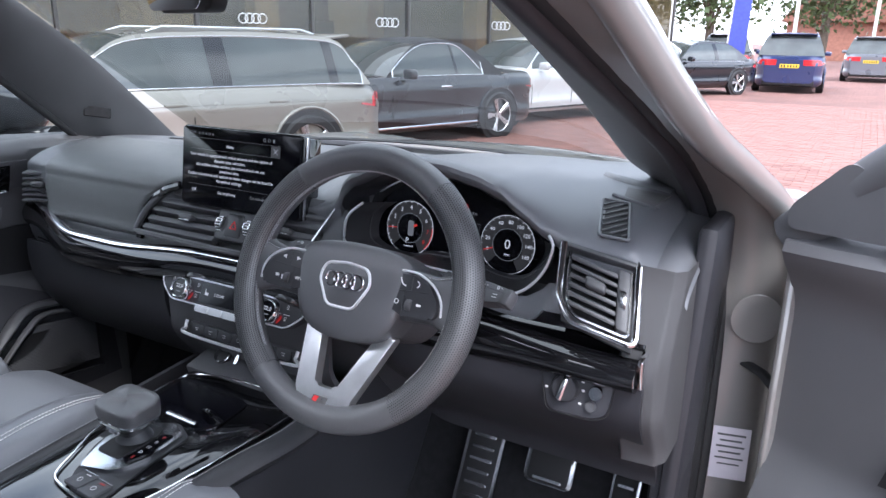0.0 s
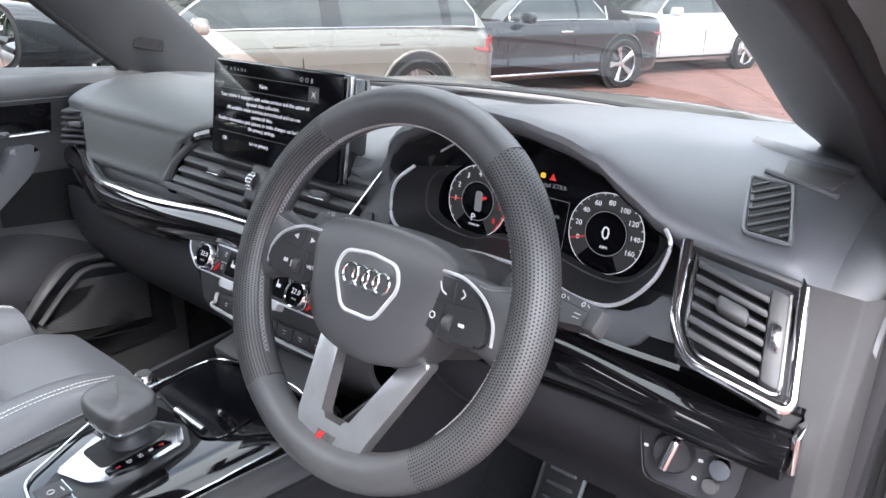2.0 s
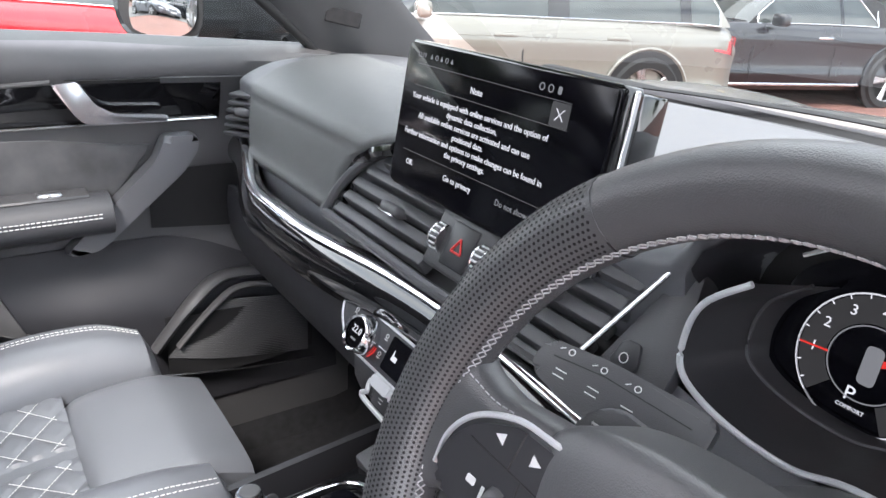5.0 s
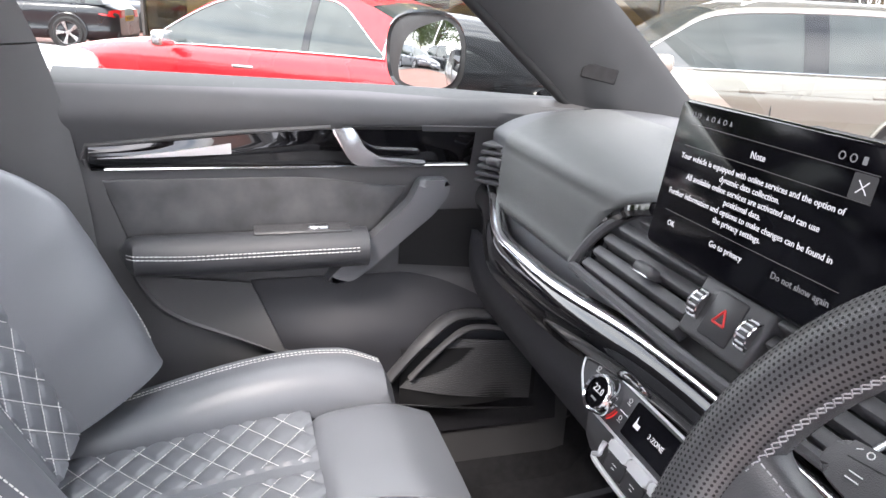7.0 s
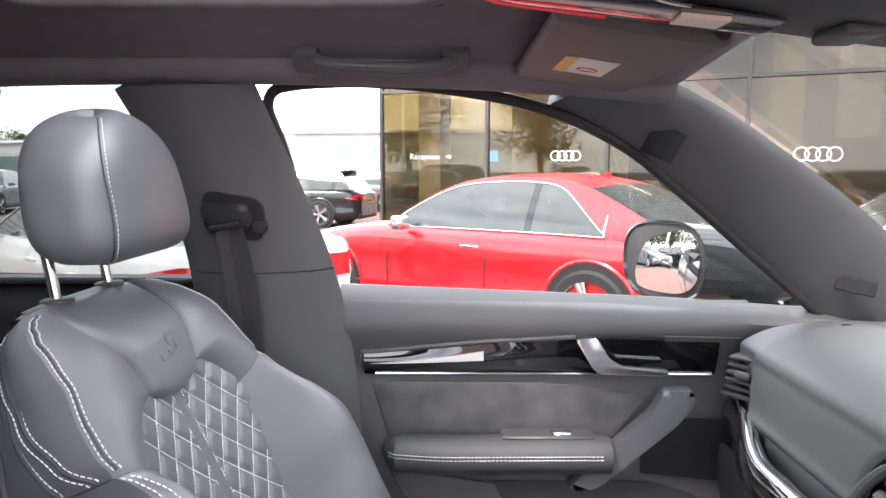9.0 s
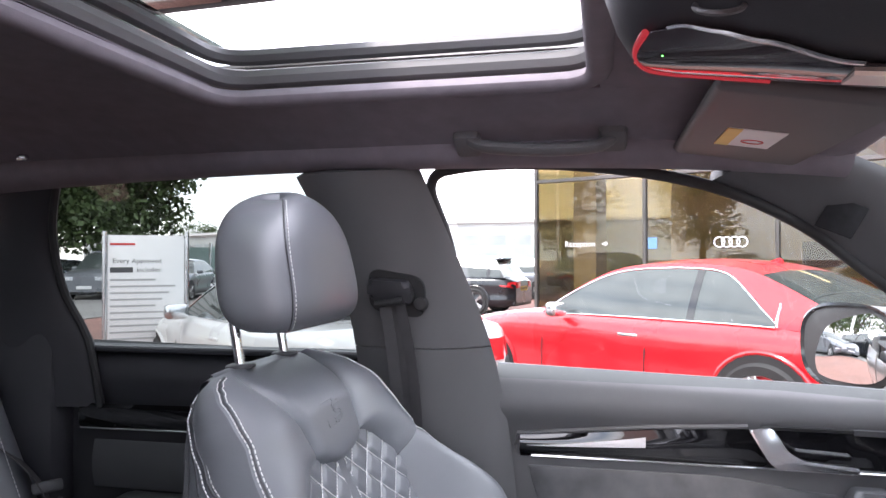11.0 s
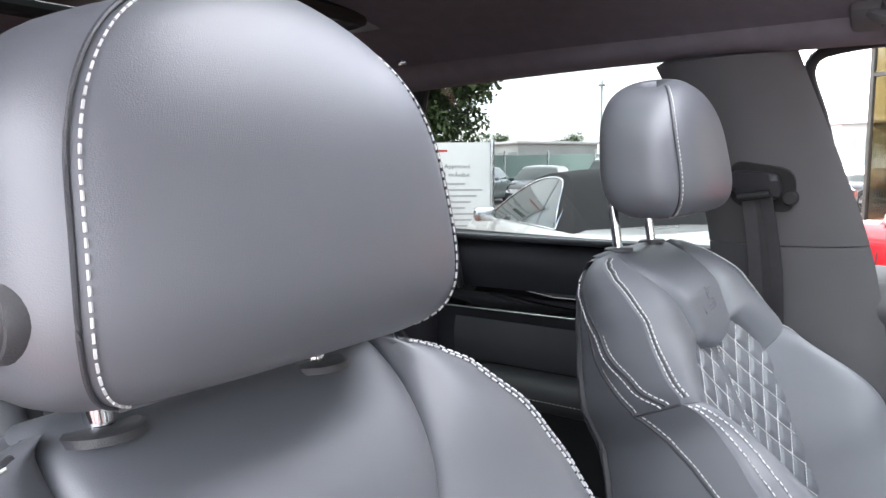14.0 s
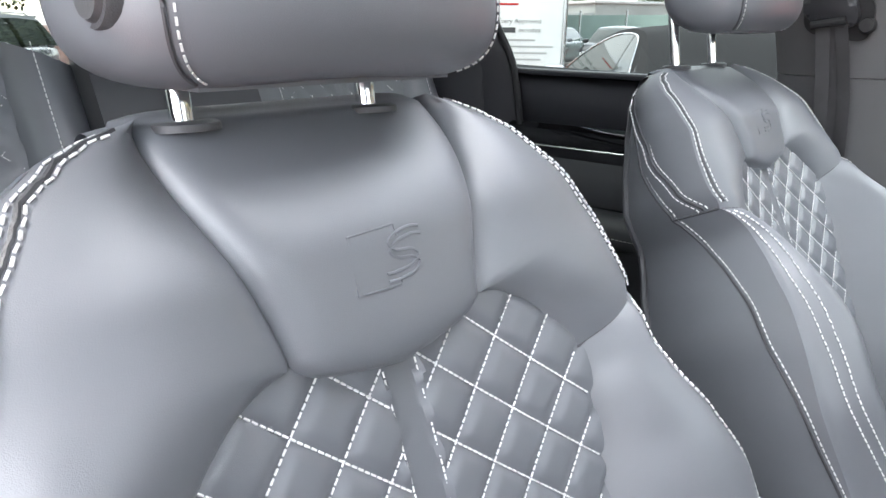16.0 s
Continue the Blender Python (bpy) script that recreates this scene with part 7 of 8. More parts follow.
part("bench_back", box(1.32, 0.06, 0.62, 0.02, 2, pose(0, -0.27, 0.86, 22, 0, 0)), PLASTIC, bench)


# ---- seat belts, roof fittings ----
def belt_ribbon(path, half, mat_parent, name="webbing", across=(0, 1, 0), label=""):
    pts = spline(path, 30)
    ax = Vector(across)
    return part(name, sheet(lambda u, v: pts[round(v * 29)] + ax * half * (2 * u - 1) + Vector((0, 0, 0)), 4, 29, thick=0.002), WEBBING, mat_parent, label)


for s in (-1, 1):
    b = thing("seat_belt", "dark grey seat belt hanging from the middle pillar", "seat belt", group="front seat belts")
    back = 0.18 if s > 0 else 0.0
    part("guide_slot", prism(rounded([(-0.048, -0.03), (0.048, -0.045), (0.052, 0.025), (-0.045, 0.045)], 0.024, 5), 0.010, 0.002, Matrix.Translation((s * 0.646, -0.618 - back, 1.252)) @ pose(0, 0, 0, 0, s * -14, 0) @ Matrix(((0, 0, s, 0), (1, 0, 0, 0), (0, 1, 0, 0), (0, 0, 0, 1)))), BLACK, b, "dark recess of the belt guide")
    hood = prism(rounded([(-0.040, 0.000), (0.030, -0.014), (0.038, 0.004), (0.030, 0.030), (-0.040, 0.034)], 0.010, 5), 0.034, 0.010, Matrix.Translation((s * 0.664, -0.622 - back, 1.250)) @ pose(0, 0, 0, 0, s * -14, 0) @ Matrix(((0, 0, -s, 0), (1, 0, 0, 0), (0, 1, 0, 0), (0, 0, 0, 1))), 4)
    part("guide_hood", hood, SWITCH_BLACK, b, "dark shiny belt guide hood")
    part("guide_knob", lathe([(0, 0.010), (0.010, 0.009), (0.013, 0.0)], 16, Matrix.Translation((s * 0.652, -0.575 - back, 1.235)) @ pose(0, 0, 0, 0, -s * 90, 0)), BLACK, b)
    for k, (dx, dy) in enumerate(((0.0, -0.016), (0.007, 0.001), (0.0, 0.017))):
        belt_ribbon([(s * (0.634 + dx), -0.622 + dy * 0.8 - back, 1.245), (s * (0.662 + dx), -0.606 + dy - back, 1.09), (s * (0.690 + dx), -0.60 + dy - back, 0.8), (s * (0.70 + dx), -0.60 + dy - back, 0.42)], 0.0095, b, across=(0.25 * (k - 1), 1, 0))
    part("guide_lip", tube([(s * 0.627, -0.648 - back, 1.234), (s * 0.628, -0.600 - back, 1.242)], 0.006, 8), BLACK, b)
rb = thing("seat_belt", "dark grey rear seat belt with chrome tongue", "seat belt")
belt_ribbon([(-0.585, -1.60, 1.20), (-0.60, -1.44, 1.02), (-0.645, -1.30, 0.87), (-0.66, -1.26, 0.6)], 0.024, rb, across=(0.8, 0.5, 0.2))
part("stop", box(0.055, 0.014, 0.022, 0.006, 2, pose(-0.642, -1.295, 0.885, 20, 0, -30)), PLASTIC, rb)
part("tongue", prism(rect(0.024, 0.034, 0.004), 0.003, 0.001, pose(-0.647, -1.275, 0.85, 70, 0, 60)), BRIGHT, rb, "chrome belt tongue")
part("tongue_slot", prism(rect(0.014, 0.014, 0.002), 0.004, 0, pose(-0.647, -1.2755, 0.848, 70, 0, 60)), BLACK, rb)

for s in (-1, 1):
    g = thing("grab_handle", "dark folding grab handle on the roof rail", "grab handle", group="grab handles")
    part("bar", tube(spline(on_side(s, [(0.545, -0.262, 1.490), (0.533, -0.280, 1.472), (0.528, -0.335, 1.467), (0.528, -0.40, 1.470), (0.533, -0.455, 1.478), (0.545, -0.478, 1.500)]), 26), 0.013, 10, flat=0.75), PLASTIC_MID, g)
    for y in (-0.262, -0.475):
        part("mount", box(0.05, 0.04, 0.03, 0.008, 2, pose(s * 0.550, y, 1.488, 0, s * 30, 0)), PLASTIC_MID, g)
    v = thing("sun_visor", "dark grey folded sun visor with a paper label", "sun visor", group="sun visors", at=pose(s * 0.365, -0.095, 1.458, -9, 0, 0))
    part("board", box(0.40, 0.165, 0.018, 0.008, 3), PLASTIC_MID, v)
    part("label", box(0.11, 0.062, 0.001, 0, 1, pose(s * 0.02, -0.012, -0.0098)), material("visor label", (0.75, 0.72, 0.70), 0.5), v, "white label with a yellow end")
    part("label_end", box(0.11, 0.016, 0.001, 0, 1, pose(s * 0.02, -0.036, -0.0104)), material("label yellow", (0.75, 0.5, 0.12), 0.5), v)
    part("label_mark", ring(0.012, 0.001, pose(s * 0.035, -0.006, -0.0104), 20), RED_INK, v)
    part("hinge", tube([(-0.20, 0.07, 0.004), (0.20, 0.07, 0.004)], 0.009, 8), PLASTIC, v)
roof_console = thing("roof_console", "gloss dark overhead console with red ambient light strip", "overhead console")


def console_form(u, v):
    """The bulging overhead console, narrow at its rear tip and wide at the windscreen."""
    a = 2 * u - 1
    half = 0.06 + 0.20 * v ** 0.7
    y = -0.285 + 0.37 * v
    hang = max(0.0, 1 - abs(a) ** 2.6) ** 0.7 * math.sin(min(1.0, v / 0.10) * math.pi / 2) ** 0.6
    top = roof_z(0.0, y) - 0.002
    return (half * a, y + 0.03 * a * a * (1 - v), top + (1.451 - 0.034 * v + 0.012 * a * a - top) * hang)


def on_console(a, v, drop):
    p, du, dv = (Vector(console_form(0.5 + (a + i) / 2, v + j)) for i, j in ((0, 0), (0.02, 0), (0, 0.01)))
    out = (du - p).cross(dv - p).normalized()
    return p + (out if out.z < 0 else -out) * drop


part("body", sheet(console_form, 40, 40), material("overhead plastic", (0.020, 0.020, 0.024), 0.42, var=0.1, scale=20, bump=0.1, bscale=900, fine="grain"), roof_console, "dark smooth overhead housing")
LENS_TOP = [(0.08, 0.36), (0.10, 0.41), (0.14, 0.43), (0.20, 0.38), (0.28, 0.30), (0.44, 0.10), (0.66, 0.02)]
part("lens", sheet(lambda u, v: on_console(value(LENS_TOP, 0.085 + 0.56 * u) * (1 - v) - (0.30 * min(1.0, 0.2 + u * 6)) * v, 0.085 + 0.56 * u, 0.002 + 0.002 * math.sin(math.pi * v)), 30, 10, thick=0.002), material("smoked lens", (0.035, 0.030, 0.036), 0.07, var=0.2, scale=8, coat=0.4), roof_console, "smoked reading light lens")
part("light_strip", tube(spline([on_console(0.40, 0.088, 0.004), on_console(0.20, 0.084, 0.004), on_console(-0.02, 0.10, 0.004), on_console(-0.18, 0.14, 0.004), on_console(-0.24, 0.22, 0.004), on_console(-0.26, 0.34, 0.004)], 40), 0.0026, 8), glowing("dim red", (1.0, 0.05, 0.07), 0.07), roof_console, "red ambient light strip")
part("chrome_strip", tube([on_console(value(LENS_TOP, 0.12 + 0.34 * i / 24) + 0.01, 0.12 + 0.34 * i / 24, 0.003) for i in range(25)], 0.0028, 6, flat=0.6), CHROME, roof_console)
part("lens_groove", tube([on_console(-0.02 - 0.06 * i / 20, 0.20 + 0.36 * i / 20, 0.004) for i in range(21)], 0.0035, 6, flat=0.6), BLACK, roof_console)
part("reading_lamp", sheet(lambda u, v: on_console(0.04 - 0.15 * v, 0.455 + 0.09 * u, 0.0048), 8, 4, thick=0.003), material("lamp lens", (0.75, 0.68, 0.6), 0.3), roof_console, "cream lamp lens")
part("microphone", ring(0.014, 0.002, Matrix.Translation(on_console(0.52, 0.19, 0.001)) @ pose(0, 0, 0, 0, 35, 0), 20), PLASTIC, roof_console)
part("roof_switch", box(0.05, 0.03, 0.01, 0.004, 3, Matrix.Translation(on_console(-0.1, 0.80, 0.002))), PLASTIC, roof_console, "dark sunroof switch")
part("status_led", lathe([(0, 0.002), (0.0018, 0.0)], 8, Matrix.Translation(on_console(0.22, 0.125, 0.0045)) @ pose(0, 0, 0, 180, 0, 0)), glowing("lit green", (0.1, 1, 0.1), 2.0), roof_console)
inner_mirror = thing("rear_view_mirror", "black frameless rear-view mirror under the windscreen header", "mirror", at=pose(-0.115, 0.20, 1.395, 0, 0, -18))
mo = rounded([(-0.125, 0.03), (0.125, 0.03), (0.115, -0.035), (-0.115, -0.035)], 0.028, 6)
part("housing", prism(mo, 0.028, 0.010, pose(0, 0.014, 0, 90, 0, 0) @ pose(0, 0, -0.014)), BLACK, inner_mirror)
part("mirror_glass", prism([(x * 0.94, y * 0.9) for x, y in mo], 0.002, 0, pose(0, -0.0155, 0, 90, 0, 0)), MIRROR, inner_mirror, flat=True)
part("stem", tube(spline([(0.02, 0.02, 0.01), (0.04, 0.06, 0.03), (0.05, 0.10, 0.045)], 10), 0.014, 8), BLACK, inner_mirror)
part("sensor_cover", box(0.11, 0.12, 0.05, 0.015, 2, pose(0.07, 0.09, 0.05, -30, 0, 0)), BLACK, inner_mirror)
hook = thing("coat_hook", "small chrome coat hook on the roof lining", "hook", at=(-0.53, -1.25, 1.485))
part("hook", box(0.012, 0.02, 0.012, 0.004, 2), CHROME, hook)

# ---- ground ----
def paving_material():
    m = material("red block paving", (0.215, 0.110, 0.090), 0.85, var=0.18, scale=0.6, bump=0.3, bscale=60)
    n, l = m.node_tree.nodes, m.node_tree.links
    b = n["Principled BSDF"]
    tone = b.inputs["Base Color"].links[0].from_socket
    at = n.new("ShaderNodeTexCoord")
    bricks = n.new("ShaderNodeTexBrick")
    bricks.inputs["Scale"].default_value = 1.0
    bricks.inputs["Brick Width"].default_value, bricks.inputs["Row Height"].default_value, bricks.inputs["Mortar Size"].default_value = 0.2, 0.1, 0.006
    bricks.inputs["Color1"].default_value, bricks.inputs["Color2"].default_value, bricks.inputs["Mortar"].default_value = (1, 1, 1, 1), (0.78, 0.76, 0.76, 1), (0.5, 0.47, 0.45, 1)
    mul = n.new("ShaderNodeMixRGB")
    mul.blend_type, mul.inputs[0].default_value = "MULTIPLY", 1.0
    l.new(at.outputs["Object"], bricks.inputs["Vector"])
    l.new(tone, mul.inputs[1])
    l.new(bricks.outputs[0], mul.inputs[2])
    l.new(mul.outputs[0], b.inputs["Base Color"])
    return m


ground = thing("ground", "red block-paved car park reaching far off", "ground", kind="structure")
part("paving", sheet(lambda u, v: (-600 + 1200 * u, -600 + 1200 * v, GROUND), 24, 24), paving_material(), ground)
part("asphalt_lane", box(160, 14, 0.02, 0, 1, pose(-40, -22, GROUND + 0.012, 0, 0, 6)), material("worn asphalt", (0.16, 0.155, 0.15), 0.9, var=0.25, scale=0.5, bump=0.4, bscale=80), ground, "grey asphalt lane")

# ---- cars ----
CAR_GLASS = material("car glass", (0.05, 0.06, 0.058), 0.03, var=0.3, scale=2, coat=0.5)
ALLOY = material("alloy", (0.55, 0.55, 0.56), 0.28, metal=0.9, var=0.08, scale=20)
TAIL = material("tail lamp", (0.55, 0.02, 0.025), 0.12, var=0.2, scale=15, coat=0.6)
HEAD_LAMP = material("head lamp", (0.6, 0.62, 0.65), 0.08, var=0.3, scale=20, coat=0.6)
PLATE_YELLOW = material("yellow plate", (0.75, 0.5, 0.03), 0.5, var=0.03)
PLATE_WHITE = material("white plate", (0.7, 0.7, 0.7), 0.5, var=0.03)
SOFT_TOP = material("black fabric roof", (0.02, 0.02, 0.022), 0.9, var=0.2, scale=30, bump=0.4, bscale=300)


def paint(name, col, metal=0.0, rough=0.28):
    return material(name, col, rough, metal=metal, var=0.04, scale=2, coat=0.7)


PAINTS = {
    "silver": paint("silver beige paint", (0.25, 0.24, 0.21), 0.3),
    "black": paint("black paint", (0.006, 0.007, 0.011)),
    "white": paint("white paint", (0.6, 0.6, 0.6)),
    "red": paint("red paint", (0.56, 0.012, 0.02), 0.1),
    "blue": paint("dark blue paint", (0.015, 0.025, 0.09)),
    "grey": paint("grey paint", (0.16, 0.17, 0.19), 0.3),
}
# length, width, height, belt, windscreen foot, roof front, roof rear, rear glass foot, nose height
KINDS = {
    "estate": (4.76, 1.85, 1.44, 0.93, 0.95, 0.20, -1.82, -2.14, 0.72),
    "coupe": (4.70, 1.85, 1.37, 0.90, 0.78, 0.05, -1.15, -2.0, 0.70),
    "convertible": (4.70, 1.85, 1.38, 0.90, 0.72, 0.05, -0.85, -1.50, 0.70),
    "roadster": (4.20, 1.83, 1.34, 0.90, 0.62, -0.10, -0.80, -1.30, 0.70),
    "saloon": (4.75, 1.84, 1.42, 0.92, 0.95, 0.20, -1.15, -1.85, 0.72),
    "suv": (4.90, 1.95, 1.70, 1.05, 1.15, 0.50, -1.95, -2.25, 0.90),
    "hatch": (4.25, 1.80, 1.45, 0.93, 0.90, 0.25, -1.55, -1.98, 0.74),
}


def wheel_meshes():
    r = 0.335
    tyre = lathe([(0.245, -0.10), (0.31, -0.105), (r, -0.08), (r, 0.08), (0.31, 0.105), (0.245, 0.10)], 32)
    rim = lathe([(0.25, 0.09), (0.24, 0.075), (0.22, 0.03), (0.06, 0.02), (0.0, 0.02)], 32)
    spokes = bmesh.new()
    for i in range(5):
        for off in (-0.10, 0.10):
            a = 2 * math.pi * i / 5
            tube([(0.05 * math.cos(a), 0.05 * math.sin(a), 0.075), (0.24 * math.cos(a + off), 0.24 * math.sin(a + off), 0.088)], 0.021, 6, flat=0.6, bm=spokes)
    lathe_hub = lathe([(0.0, 0.085), (0.05, 0.085), (0.06, 0.06)], 16)
    lip_ring = lathe([(0.236, 0.085), (0.247, 0.098), (0.252, 0.09)], 32)
    out = []
    for name, bm, mat in (("tyre", tyre, RUBBER), ("wheel_disc", rim, BLACK), ("rim", merge(spokes, lathe_hub, lip_ring), ALLOY)):
        me = bpy.data.meshes.new(name)
        bm.to_mesh(me)
        bm.free()
        me.materials.append(mat)
        me.polygons.foreach_set("use_smooth", [True] * len(me.polygons))
        me.set_sharp_from_angle(angle=radians(40))
        out.append((name, me))
    return out


WHEEL_MESHES = wheel_meshes()


def car(kind, colour, label, x, y, heading, fine=True, rear_plate=True):
    """A parked car; heading: degrees by which its nose turns left of +y."""
    L, W, H, belt, xf0, xf1, xr1, xr0, nose = KINDS[kind]
    c = thing("car", label, "car", group="parked cars", at=pose(x, y, GROUND, 0, 0, heading + 90))
    w = W / 2
    tail_h = belt + (0.03 if kind in ("coupe", "convertible", "roadster", "saloon") else 0.0)

    def top_z(p):
        hood = nose + (belt - nose + 0.02) * ramp01(-p, -L / 2 + 0.05, -xf0) ** 0.6
        return hood if p > xf0 else (belt + 0.02 if p > xr0 else tail_h)

    def half(p):
        k = abs(p) / (L / 2)
        return w * (1 - 0.16 * k ** 5) * (1 - 0.16 * ramp01(k, 0.9, 1.0))

    def body(u, v):
        p = -L / 2 + L * u
        end = ramp01(abs(p), L / 2 - 0.22, L / 2)
        h, t = half(p), top_z(p) - 0.10 * end ** 2
        low = 0.20 + 0.10 * end
        prof = [(0.0, low), (h - 0.10, low), (h - 0.03, low + 0.06), (h - 0.004, 0.38), (h - 0.020, 0.46), (h - 0.022, 0.58), (h - 0.002, 0.50 + 0.46 * (min(t, belt) - 0.36)), (h - 0.012, min(t, belt) - 0.10), (h - 0.035, t - 0.055), (h - 0.075, t - 0.012), (h - 0.16, t + 0.012), (0.0, t + 0.035)]
        k = v * (len(prof) - 1) * 2
        side = 1
        if k > len(prof) - 1:
            k, side = 2 * (len(prof) - 1) - k, -1
        i = min(int(k), len(prof) - 2)
        f = k - i
        return (p, side * (prof[i][0] * (1 - f) + prof[i + 1][0] * f), prof[i][1] * (1 - f) + prof[i + 1][1] * f)

    bm = sheet(body, 44 if fine else 24, 66 if fine else 44)
    for e in (0, L):
        vs = [q for q in bm.verts if abs(q.co.x + L / 2 - e) < 1e-4]
        bmesh.ops.contextual_create(bm, geom=vs)
    part("body", bm, PAINTS[colour], c)

    # cabin: one curved shell, split into windscreen, roof, rear window and side panes
    rw = w - 0.32
    line = spline([(xf0 + 0.02, 0, belt + 0.01), ((xf0 + xf1) / 2, 0, belt + (H - belt) * 0.56), (xf1, 0, H - 0.045), ((xf1 * 0.6 + xr1 * 0.4), 0, H), ((xf1 * 0.25 + xr1 * 0.75), 0, H - 0.012), (xr1, 0, H - 0.06), ((xr0 + xr1) / 2, 0, belt + (H - belt) * 0.50), (xr0, 0, belt + 0.02)], 61)

    def ridge(k):
        j = min(max(k, 0) * 60, 59.999)
        return line[int(j)].lerp(line[int(j) + 1], j - int(j))

    def shell(k, q):
        """Half width of the cabin, k along from the windscreen foot, q up from the belt to the roof line."""
        r = ridge(k)
        z = belt + 0.005 + (r.z - belt - 0.005) * q
        t = max(0.0, (z - belt) / (H - belt))
        return Vector((r.x, (w - 0.085) + (rw - w + 0.085) * t ** 1.25, z))

    top = SOFT_TOP if kind in ("convertible", "roadster") else PAINTS[colour]

    def over(k0, k1):
        def form(u, v):
            k, a = k0 + (k1 - k0) * u, 2 * v - 1
            e = shell(k, 1.0)
            return (e.x + (0.10 * (1 - a * a) if k < 0.3 else -0.05 * (1 - a * a) if k > 0.7 else 0.0) * (1 - ((e.z - belt) / (H - belt)) ** 2), e.y * a, e.z + 0.04 * (1 - a * a) * ((e.z - belt) / (H - belt)))
        return sheet(form, 14, 12)

    part("windscreen", over(0.0, 0.27), CAR_GLASS, c)
    part("roof", over(0.27, 0.74 if kind not in ("convertible", "roadster") else 1.0), top, c, "black fabric roof" if top is SOFT_TOP else "")
    if top is not SOFT_TOP:
        part("rear_window", over(0.74, 1.0), CAR_GLASS, c)
    for s in (-1, 1):
        doors = {"estate": (0.06, 0.40, 0.425, 0.66, 0.685, 0.90), "suv": (0.06, 0.40, 0.43, 0.66, 0.69, 0.90), "saloon": (0.06, 0.46, 0.49, 0.80), "hatch": (0.06, 0.46, 0.49, 0.80)}.get(kind, (0.06, 0.52, 0.535, 0.80))

        def side(k, q, out=0.0):
            p = shell(k, q)
            return Vector((p.x, s * (p.y + out), p.z))

        def pane_q(k):
            taper = 0.78 * max(0, (k - 0.52) / 0.28) ** 2.6 if kind in ("coupe", "convertible", "roadster") else 0.10 * max(0, (k - 0.7) / 0.2)
            return max(0.10, 0.90 - taper)

        part("cabin_side", sheet(lambda u, v: side(u, v), 40, 8), top, c)
        for a, b in zip(doors[::2], doors[1::2]):
            part("side_window", sheet(lambda u, v: side(a + (b - a) * u, 0.05 + (pane_q(a + (b - a) * u) - 0.05) * v, 0.005), 14, 6), CAR_GLASS, c, "dark reflecting side window")

        for a, b in zip(doors[1:-1:2], doors[2::2]):
            part("door_pillar", sheet(lambda u, v: side(a - 0.004 + (b - a + 0.008) * u, 0.05 + (pane_q(a) - 0.05) * v, 0.008), 2, 6), PIANO, c)
        if fine:
            k0, k1 = doors[0], doors[-1]
            span = [side(k0 + (k1 - k0) * i / 20, 0.04, 0.008) for i in range(21)]
            arch = [side(k0 - 0.004, q, 0.008) for q in (0.05, 0.4)] + [side(k0 + (k1 - k0) * i / 24, pane_q(k0 + (k1 - k0) * i / 24) + 0.02, 0.008) for i in range(25)] + [side(k1 + 0.004, q, 0.008) for q in (0.6, 0.3, 0.05)]
            part("window_trim", merge(tube(span, 0.006, 6), tube(arch, 0.005 if kind == "estate" else 0.007, 6)), BRIGHT if colour != "black" or kind == "convertible" else BLACK, c, "bright window surround")
            gaps = [xf0 - 0.05, xf0 - 1.15] + ([xf0 - 2.15] if kind in ("estate", "suv", "saloon", "hatch") else [])
            for g in gaps:
                part("door_gap", tube([(g, s * (half(g) - 0.03), belt - 0.06), (g, s * (half(g) + 0.001), 0.58), (g, s * (half(g) - 0.006), 0.34)], 0.006, 4), BLACK, c)
            for g in gaps[1:]:
                part("door_handle", box(0.20, 0.03, 0.028, 0.01, 2, pose(g + 0.16, s * (half(g) - 0.012), belt - 0.12)), BRIGHT if colour in ("black", "red") else PAINTS[colour], c)
            part("body_crease", tube([(p, s * (half(p) - 0.010), belt - 0.125 - 0.012 * abs(p) / 2) for p in (-L / 2 + 0.3 + (L - 0.7) * i / 16 for i in range(17))], 0.005, 6), PAINTS[colour], c)
            part("sill_strip", tube([(p, s * (half(p) - 0.03), 0.27) for p in (-0.95 + 1.9 * i / 8 for i in range(9))], 0.018, 6), BLACK if colour != "black" else BRIGHT, c)
        m = part("wing_mirror", box(0.12, 0.20, 0.13, 0.04, 3, pose(xf0 - 0.28, s * (w + 0.06), belt + 0.06)), CHROME if kind in ("coupe", "roadster") else PAINTS[colour], c)
        for p in (L / 2 - 0.88, -L / 2 + 1.02):
            wh = new("wheel")
            wh.parent = c
            wh.matrix_local = pose(p, s * (w - 0.085), 0.335) @ pose(0, 0, 0, -90 * s, 0, 0)
            for name, me in WHEEL_MESHES:
                shared(name, me, wh, Matrix())
            part("wheel_arch", lathe([(0.30, 0.0), (0.395, 0.0), (0.40, -0.02)], 28, pose(p, s * (half(p) + 0.004), 0.345) @ pose(0, 0, 0, -90 * s, 0, 0)), BLACK, c)
            part("arch_lip", tube([(p + 0.405 * math.cos(radians(a)), s * (half(p) - 0.002), 0.335 + 0.405 * math.sin(radians(a))) for a in range(-8, 189, 12)], 0.018, 6), PAINTS[colour], c)
        def wrap(end, long, inward, z0, z1, s=s):
            """A lamp that follows the body's side round its corner."""
            e = end * L / 2
            pts = spline([(e - end * long, s * (half(e - end * long) + 0.004), 0), (e - end * long * 0.5, s * (half(e - end * long * 0.5) + 0.006), 0), (e - end * 0.05, s * (half(e - end * 0.05) + 0.004), 0), (e + end * 0.012, s * (half(e) - 0.05), 0), (e + end * 0.014, s * (half(e) - inward), 0)], 21)
